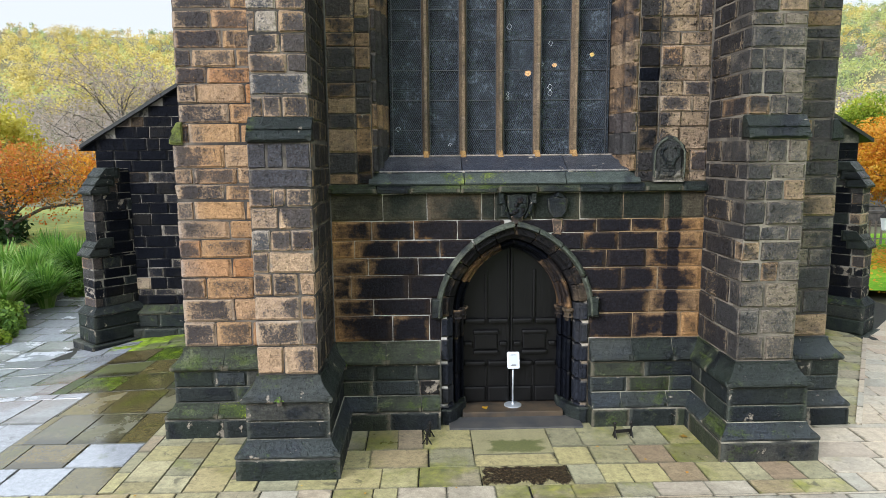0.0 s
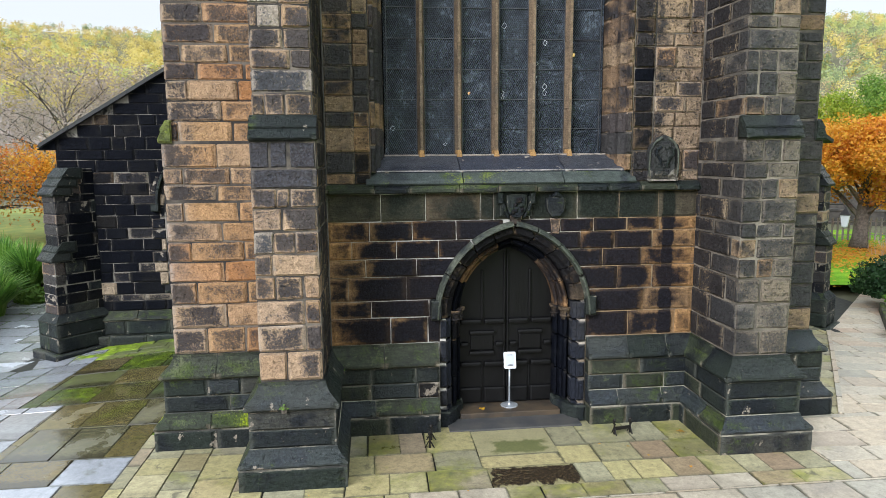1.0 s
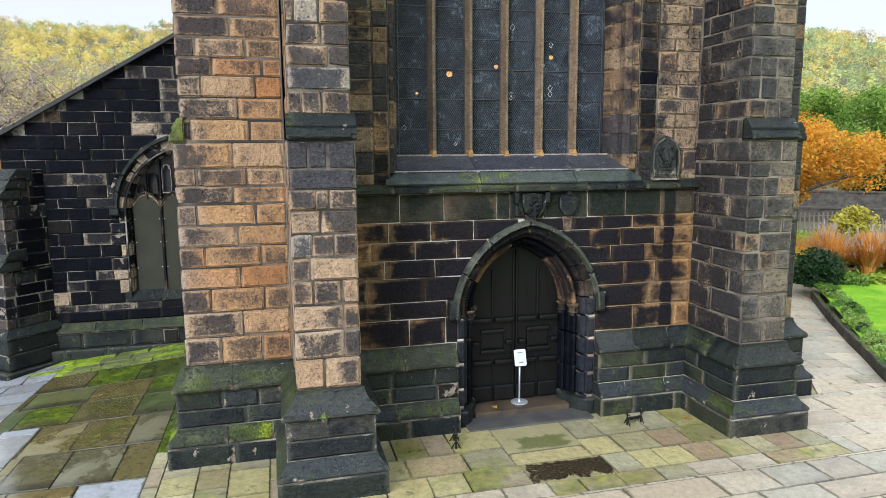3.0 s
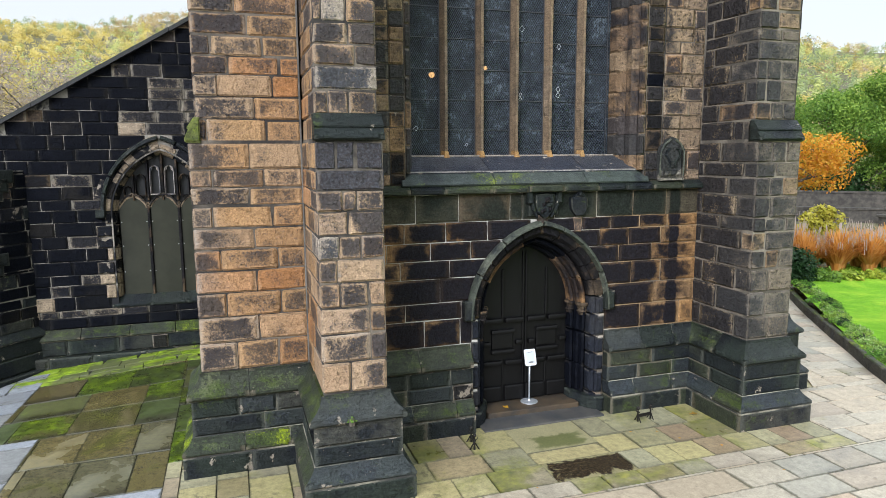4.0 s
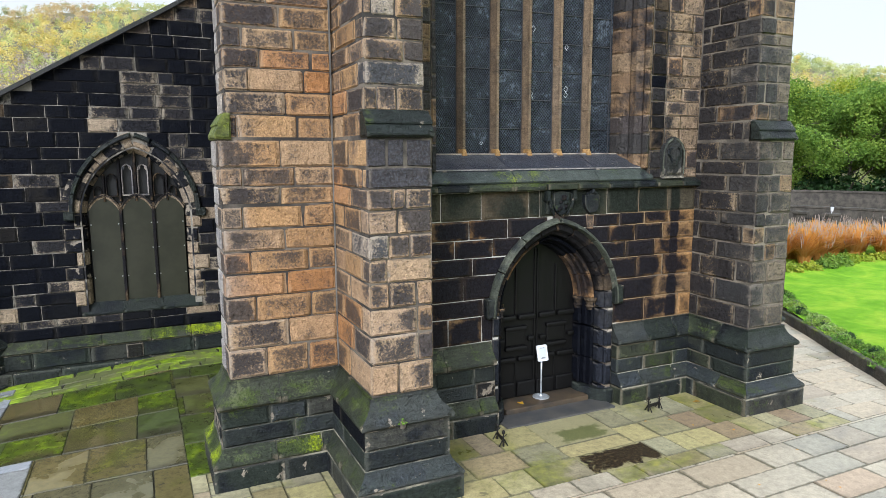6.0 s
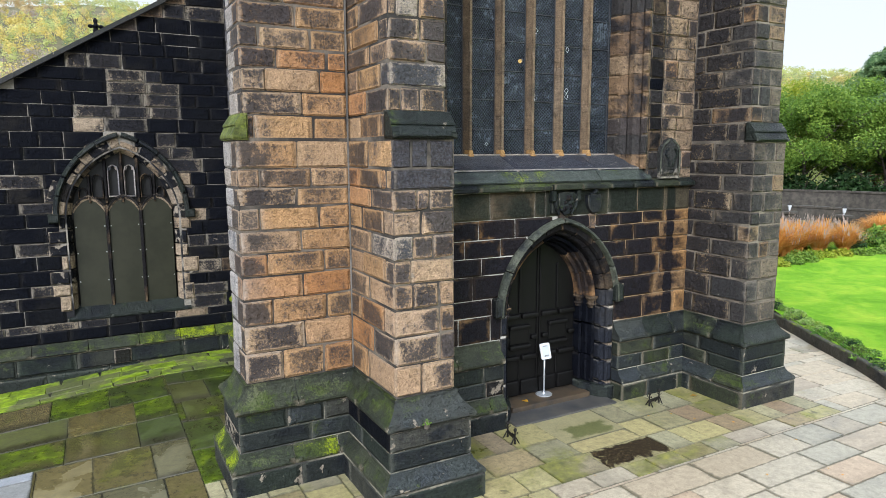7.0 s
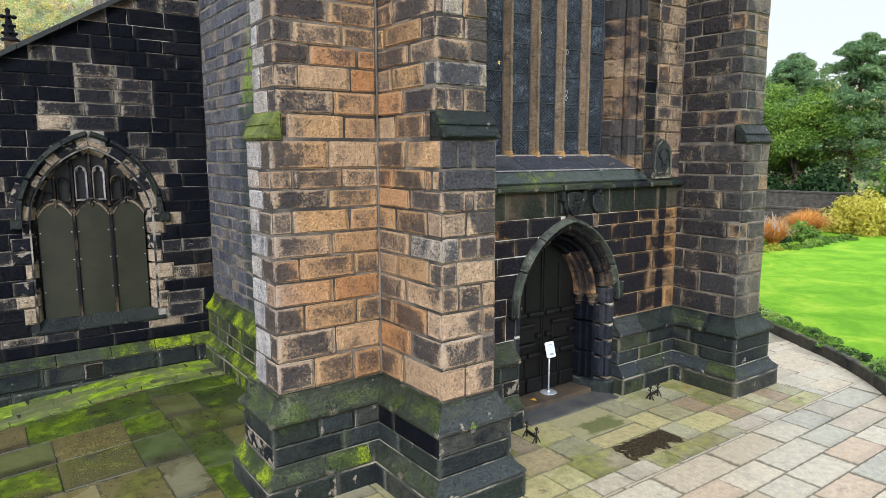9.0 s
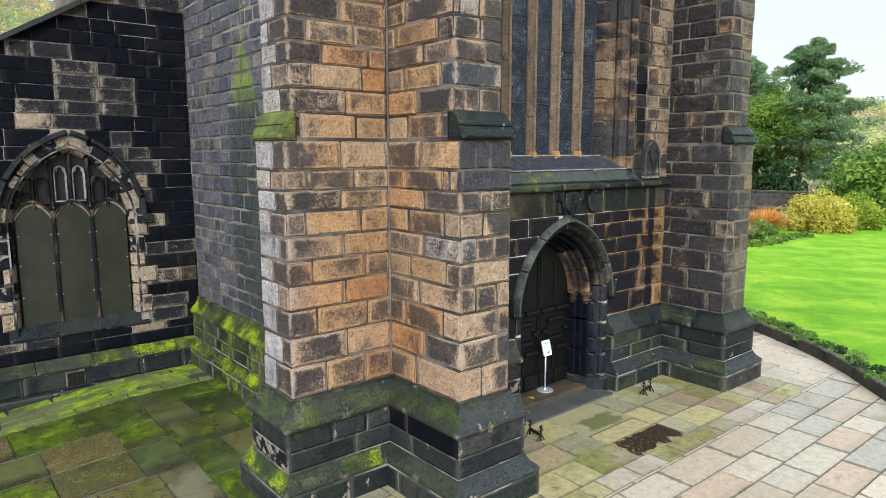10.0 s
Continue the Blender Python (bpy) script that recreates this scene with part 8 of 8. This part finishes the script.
# ---------------------------------------------------------------- the wooded valley side
def hillside_woods():
    g = np.random.default_rng(77)
    groups = {"y": [], "l": [], "g": [], "b": [], "o": []}
    trees = 0
    while trees < 5200:
        az = g.uniform(-46, 13) if g.random() < 0.55 else g.uniform(31, 80)
        rr = R_FOOT + (R_TOP + 12 - R_FOOT) * g.random() ** 0.8
        x, y = rr * math.sin(radians(az)), rr * math.cos(radians(az))
        trees += 1
        w = noise.noise(Vector((x * 0.02, y * 0.02, 3.0))) + g.uniform(-0.35, 0.35)
        t = (rr - R_FOOT) / (R_TOP - R_FOOT)
        if az < -3:
            key = "b" if (t < 0.22 and w < 0.35) else ("y" if w > -0.22 else ("l" if w > -0.42 else "b"))
            if t > 0.82 and w < 0.25:
                key = "o" if w < 0 else "g"
            if az < -22 and t > 0.9 and g.random() < 0.75:
                continue
        else:
            key = "l" if w > 0.12 else ("g" if w > -0.12 else ("y" if w > -0.35 else ("o" if w > -0.5 else "b")))
        h = g.uniform(3.6, 7.0) * (0.75 if t > 0.85 else 1.0)
        groups[key].append((x, y, land_z(x, y), h, g.uniform(1.7, 3.1)))
    mats = {"y": WOOD_YELLOW, "l": HAZED_LIME, "g": HAZED_GREEN, "b": WOOD_BROWN, "o": HAZED_ORANGE}
    words = {"y": "yellow", "l": "yellow-green", "g": "green", "b": "bare brown", "o": "orange-brown"}
    for key, items in groups.items():
        if not items:
            continue
        allv = []
        for x, y, z, h, s in items:
            n = 5
            cs = np.stack([x + g.normal(size=n) * s * 0.36, y + g.normal(size=n) * s * 0.36, z + h * (0.35 + 0.55 * g.random(n))], 1)
            near = math.hypot(x, y) < 150
            allv.append(leaf_cloud(cs, np.full(n, s * 0.45), 150 if near else 105, 0.26 if near else 0.36, int(g.integers(1e9)), 0.9, (x, y, z + h * 0.45)))
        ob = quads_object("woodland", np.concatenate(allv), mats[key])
        tagged(ob, "far valley-side woodland of " + words[key] + " autumn trees", "woodland", kind="stuff")


hillside_woods()

# ---------------------------------------------------------------- garden walls
def garden_wall(name, pts, h, thick, label, z=0.0, seed=1):
    root = tagged(new(name), label, "wall", kind="structure")
    for (xa, ya), (xb, yb) in zip(pts, pts[1:]):
        d = Vector((xb - xa, yb - ya))
        L = d.length
        ang = math.degrees(math.atan2(d.y, d.x))
        piece = box("body", 0, L, 0, thick, z - 0.3, z + h, WALL_FAR, root)
        piece.matrix_local = pose(xa, ya, 0, 0, 0, ang)
        cop = box("coping", 0, L, -0.06, thick + 0.06, z + h, z + h + 0.14, WALL_FAR, root, 0.02)
        cop.matrix_local = pose(xa, ya, 0, 0, 0, ang)
    return root


garden_wall("garden_wall", [(27, 40), (33, 35.5), (36.8, 32.3), (38.3, 29), (38.8, 25), (39, 20), (41, 12), (44, 4)], 1.8, 0.4, "low dark stone garden wall with a coping", -1.2)
garden_wall("terrace_wall", [(28, 44), (36, 37.5), (40.5, 33), (42.5, 29), (43, 24), (43.5, 14), (47, 3)], 2.7, 0.5, "taller dark retaining wall behind the garden", -1.2)


def gate_pier(x, y, lit):
    root = tagged(new("gate_pier"), "square stone gate pier with a capstone" + (" and a lantern on it" if lit else ""), "gate pier", group="gate piers")
    root.location = (x, y, -0.95)
    box("shaft", -0.3, 0.3, -0.3, 0.3, -0.3, 1.25, WALL_FAR, root, 0.02)
    box("capstone", -0.4, 0.4, -0.4, 0.4, 1.25, 1.42, WALL_FAR, root, 0.03)
    if lit:
        lantern(x, y, 0.47)
    return root


def lantern(x, y, z):
    """A four-sided tapered lantern with a hood."""
    root = tagged(new("lantern"), "small pale glazed lantern with a black hood", "lantern")
    root.location = (x, y, z)
    bm = bmesh.new()
    lathe(bm, [(0.03, 0.0), (0.03, 0.10), (0.09, 0.12), (0.15, 0.42)], 0, 0, 4)
    part("glass_case", bm, WHITE, root, "pale glass lantern case")
    bm = bmesh.new()
    lathe(bm, [(0.18, 0.42), (0.17, 0.46), (0.07, 0.58), (0.02, 0.68)], 0, 0, 4)
    part("hood", bm, IRON, root)
    return root


gate_pier(35.7, 31.2, False)
gate_pier(36.0, 29.2, True)
gate_pier(36.4, 25.8, True)
gate_pier(36.5, 23.6, False)


def iron_gate(p, q, label):
    """Upright bars between two rails, rising to the middle."""
    gate = tagged(new("iron_gate"), label, "gate")
    p, q = Vector(p), Vector(q)
    for k in range(13):
        c = p.lerp(q, k / 12)
        bm = bmesh.new()
        bm_tube(bm, [(c.x, c.y, -0.95), (c.x, c.y, 0.12 + 0.22 * math.sin(math.pi * k / 12))], 0.018, 5)
        part("bar", bm, IRON, gate)
    for z in (-0.8, 0.0):
        bm = bmesh.new()
        bm_tube(bm, [(p.x, p.y, z), (q.x, q.y, z)], 0.022, 5)
        part("rail", bm, IRON, gate)


iron_gate((35.75, 30.85), (35.95, 29.55), "black iron gate between two stone piers")
iron_gate((36.42, 25.45), (36.5, 23.95), "black iron gate between two stone piers")
# picket fence beyond the cherry tree
fence = tagged(new("picket_fence"), "grey picket fence beyond the cherry tree", "fence")
FENCE = plain_material("weathered_wood", (0.22, 0.18, 0.17), (0.34, 0.29, 0.27), 14, 0.8, 0.3)
for k in range(46):
    p = Vector((15.5, 30.5)).lerp(Vector((27.5, 29.2)), k / 45)
    ob = box("picket", -0.05, 0.05, -0.012, 0.012, 0.05, 1.15, FENCE, fence)
    ob.location = (p.x, p.y, 0.0)
for z in (0.3, 0.95):
    bm = bmesh.new()
    bm_tube(bm, [(15.4, 30.55, z), (27.6, 29.25, z)], 0.03, 4)
    part("rail", bm, FENCE, fence)
# lantern on a bracket at the far aisle corner
wl = tagged(new("wall_lantern"), "pale glazed lantern on an iron bracket", "lantern")
wl.location = (11.75, 16.3, 2.35)
bm = bmesh.new()
lathe(bm, [(0.03, 0.0), (0.09, 0.03), (0.15, 0.34)], 0, 0, 4)
part("glass_case", bm, WHITE, wl, "pale glass lantern case")
bm = bmesh.new()
lathe(bm, [(0.18, 0.34), (0.16, 0.38), (0.06, 0.48), (0.02, 0.56)], 0, 0, 4)
part("hood", bm, IRON, wl)
bm = bmesh.new()
bm_tube(bm, [(0, 0, 0.53), (-0.05, 0.05, 0.62), (-0.55, 0.3, 0.62)], 0.014, 6)
part("bracket", bm, IRON, wl)

# ---------------------------------------------------------------- carved and loose details
def shield_outline(cx, cz, w, h, top=0.0):
    pts = [(cx - w / 2, cz + h / 2), (cx, cz + h / 2 + top), (cx + w / 2, cz + h / 2)]
    for k in range(1, 8):
        t = k / 7
        pts.append((cx + w / 2 * math.cos(t * math.pi / 2) ** 0.7 if t < 1 else cx, cz + h / 2 - h * (0.35 + 0.65 * t)))
    for k in range(6, 0, -1):
        t = k / 7
        pts.append((cx - w / 2 * math.cos(t * math.pi / 2) ** 0.7, cz + h / 2 - h * (0.35 + 0.65 * t)))
    return pts


arms = tagged(new("heraldic_carving"), "weathered carved coat of arms in a square frame over the door", "carving")
box("block", 1.20, 1.72, Y - 0.05, Y + 0.02, 3.40, 3.80, PLINTH, arms, 0.015)
box("label_top", 1.16, 1.76, Y - 0.18, Y + 0.02, 3.79, 3.885, GREENISH, arms, 0.018)
for s in (-1, 1):
    box("label_side", 1.46 + s * 0.255 - 0.04, 1.46 + s * 0.255 + 0.04, Y - 0.13, Y + 0.02, 3.60, 3.79, LEDGE, arms, 0.014)
    bm = bmesh.new()
    bm_tube(bm, [(1.46 + s * 0.20, Y - 0.08, 3.72), (1.46 + s * 0.225, Y - 0.10, 3.62), (1.46 + s * 0.19, Y - 0.10, 3.50), (1.46 + s * 0.12, Y - 0.08, 3.38)], [0.025, 0.03, 0.032, 0.018], 7)
    part("mantling", bm, LEDGE, arms)
prism("shield", shield_outline(1.46, 3.55, 0.32, 0.38, 0.02), Y - 0.115, Y - 0.045, PLINTH, arms)
for k in range(11):
    r = random.Random(620 + k)
    bm = bmesh.new()
    bmesh.ops.create_icosphere(bm, subdivisions=1, radius=1.0)
    for v in bm.verts:
        v.co = Vector((v.co.x * r.uniform(0.02, 0.05), v.co.y * 0.03, v.co.z * r.uniform(0.02, 0.06)))
    lump = part("carved_relief", bm, PLINTH if k % 3 == 0 else DARK, arms, smooth=True)
    lump.location = (1.46 + r.uniform(-0.12, 0.12), Y - 0.118, 3.56 + r.uniform(-0.12, 0.15))
prism("corbel", [(1.39, 3.28), (1.53, 3.28), (1.56, 3.41), (1.36, 3.41)], Y - 0.05, Y + 0.02, TAN, arms)
arms2 = tagged(new("carved_shield"), "small weathered stone shield beside the coat of arms", "carving")
prism("shield", shield_outline(2.09, 3.52, 0.30, 0.32, 0.03), Y - 0.09, Y + 0.02, PLINTH, arms2)
bm = bmesh.new()
bm_tube(bm, [(1.99, Y - 0.06, 3.69), (2.09, Y - 0.09, 3.75), (2.19, Y - 0.06, 3.69)], [0.03, 0.05, 0.03], 7)
part("crest", bm, LEDGE, arms2)
patch = tagged(prism("repair_patch", [(2.05, 3.12), (2.16, 3.10), (2.19, 3.36), (2.02, 3.36)], Y - 0.02, Y + 0.02, TAN), "pale scaled stone patch under the shield", "stone", kind="structure")

plaque = tagged(new("wall_tablet"), "dark carved memorial tablet with a pale worn foot", "memorial tablet")
tab = [(3.60, 3.95), (4.08, 3.95), (4.10, 4.40), (4.06, 4.50), (3.98, 4.55), (3.95, 4.61), (3.84, 4.65), (3.73, 4.61), (3.70, 4.55), (3.62, 4.50), (3.58, 4.40)]
prism("slab", tab, Y - 0.075, Y + 0.02, TABLET, plaque)
inner_t = [(3.635, 3.97), (4.045, 3.97), (4.05, 4.40), (3.97, 4.50), (3.84, 4.56), (3.71, 4.50), (3.63, 4.40)]
prism("carved_panel", inner_t, Y - 0.087, Y - 0.07, TABLET, plaque)
for s in (-1, 1):
    bm = bmesh.new()
    bm_tube(bm, [(3.84 + s * 0.235, Y - 0.075, 4.0), (3.84 + s * 0.24, Y - 0.08, 4.2), (3.84 + s * 0.23, Y - 0.08, 4.40), (3.84 + s * 0.16, Y - 0.08, 4.53), (3.84 + s * 0.05, Y - 0.08, 4.61)], [0.012, 0.014, 0.016, 0.018, 0.02], 7)
    part("border_roll", bm, HOODSTONE, plaque)
    bm = bmesh.new()
    bm_tube(bm, [(3.84 + s * 0.06, Y - 0.09, 4.46), (3.84 + s * 0.13, Y - 0.1, 4.42), (3.84 + s * 0.14, Y - 0.1, 4.34), (3.84 + s * 0.08, Y - 0.1, 4.28), (3.84 + s * 0.04, Y - 0.09, 4.16)], [0.02, 0.026, 0.022, 0.024, 0.014], 6)
    part("carved_leaf", bm, LEDGE, plaque)
for k in range(4):
    r = random.Random(600 + k)
    z = 4.24 - 0.05 * k
    box("lettering_bar", 3.72 + r.uniform(0, 0.03), 3.96 - r.uniform(0, 0.06), Y - 0.092, Y - 0.086, z - 0.008, z + 0.008, LEDGE, plaque)
box("foot", 3.60, 4.08, Y - 0.09, Y + 0.02, 3.92, 3.965, TABLET, plaque, 0.008)

# sign on a stand
sign = tagged(new("sign_stand"), "white notice board on a slim steel floor stand", "sign")
sx, sy, sz = 1.475, 10.72, 0.115
sign.location = (sx, sy, sz)
bm = bmesh.new()
lathe(bm, [(0.15, 0.0), (0.15, 0.008), (0.14, 0.014), (0.03, 0.02), (0.018, 0.05)], 0, 0, 28)
part("base_plate", bm, STEEL, sign, "round grey steel foot")
bm = bmesh.new()
bm_tube(bm, [(0, 0, 0.02), (0, 0, 0.40), (0, 0, 0.70)], 0.016, 12)
part("pole", bm, STEEL, sign, "slim steel pole", True)


def rounded_plate(w, h, r):
    """Outline of a plate with round corners, as (x, z)."""
    pts = []
    for cx, cz, a0 in ((w - r, h - r, 0), (r - w, h - r, 90), (r - w, r - h, 180), (w - r, r - h, 270)):
        pts += [(cx + r * math.cos(radians(a0 + 22.5 * k)), cz + r * math.sin(radians(a0 + 22.5 * k))) for k in range(5)]
    return pts


panel = prism("panel", rounded_plate(0.118, 0.16, 0.03), -0.012, 0.012, WHITE, sign, "y", "white notice with rounded corners")
panel.matrix_local = pose(0, -0.02, 0.80, -16, 0, 0) @ Matrix.Scale(0.88, 4)
sheet = prism("sheet", rounded_plate(0.085, 0.115, 0.006), -0.016, -0.0135, plain_material("paper", (0.52, 0.56, 0.60), (0.58, 0.61, 0.64), 3, 0.5, 0.0), panel)
for z, x0, x1 in ((0.10, -0.05, 0.05), (-0.085, -0.03, 0.05), (-0.10, -0.05, 0.05)):
    bm = bmesh.new()
    bm_box(bm, x0, x1, -0.019, -0.0165, z - 0.005, z + 0.005)
    part("print_bar", bm, INK, panel)


def boot_scraper(x, y, turn, label):
    """A wrought iron scraper: two splayed feet with scrolls and a cross blade."""
    root = tagged(new("boot_scraper"), label, "boot scraper")
    root.matrix_world = pose(x, y, 0.0, 0, 0, turn) @ Matrix.Scale(0.8, 4)
    for s in (-1, 1):
        bm = bmesh.new()
        bm_tube(bm, [(s * 0.17, 0, -0.02), (s * 0.17, 0, 0.12), (s * 0.17, 0, 0.25)], (0.022, 0.017, 0.015), 8)
        lathe(bm, [(0.012, 0.24), (0.032, 0.262), (0.036, 0.285), (0.026, 0.308), (0.006, 0.32)], s * 0.17, 0, 10)
        for q in (-1, 1):
            bm_tube(bm, [(s * 0.17, q * 0.095, -0.01), (s * 0.17, q * 0.06, 0.05), (s * 0.17, q * 0.015, 0.13)], 0.013, 6)
            bm_tube(bm, [(s * 0.17, 0, 0.19), (s * 0.17, q * 0.045, 0.205), (s * 0.17, q * 0.055, 0.235)], 0.010, 6)
        part("upright", bm, IRON, root)
    box("blade", -0.17, 0.17, -0.009, 0.009, 0.085, 0.15, IRON, root)
    return root


boot_scraper(0.02, 9.62, 80, "black wrought iron boot scraper set in the paving")
boot_scraper(3.05, 9.62, 8, "black wrought iron boot scraper beside the doorstep")


def fallen_leaf(x, y, z, turn, mat, size=0.09):
    bm = bmesh.new()
    pts = [(0, -0.5), (0.25, -0.25), (0.42, 0.05), (0.2, 0.2), (0.0, 0.6), (-0.22, 0.2), (-0.4, 0.08), (-0.25, -0.25)]
    c = bm.verts.new((0, 0, 0.12 * size))
    ring = [bm.verts.new((px * size, py * size, 0.3 * size * abs(px))) for px, py in pts]
    for k in range(8):
        bm.faces.new((c, ring[k], ring[(k + 1) % 8]))
    ob = part("fallen_leaf", bm, mat, None)
    ob.matrix_world = pose(x, y, z, 0, 0, turn)
    return tagged(ob, "fallen orange autumn leaf lying on the paving", "leaf", group="fallen leaves")


fallen_leaf(0.98, 10.6, 0.118, 20, LEAF_ORANGE, 0.14)
fallen_leaf(3.98, 9.55, 0.012, 70, LEAF_RED, 0.13)
for k in range(46):
    r = random.Random(700 + k)
    x, y = r.uniform(-4, 6.5), r.uniform(5.2, 9.8)
    if BX0 - 0.5 < x < BX1 + 0.5 and y > 8.3 or x > CX0 - 0.4 and y > 8.5:
        continue
    fallen_leaf(x, y, 0.012, r.uniform(0, 360), r.choice([LEAF_ORANGE, LEAF_BROWN, LEAF_RED]), r.uniform(0.03, 0.06))
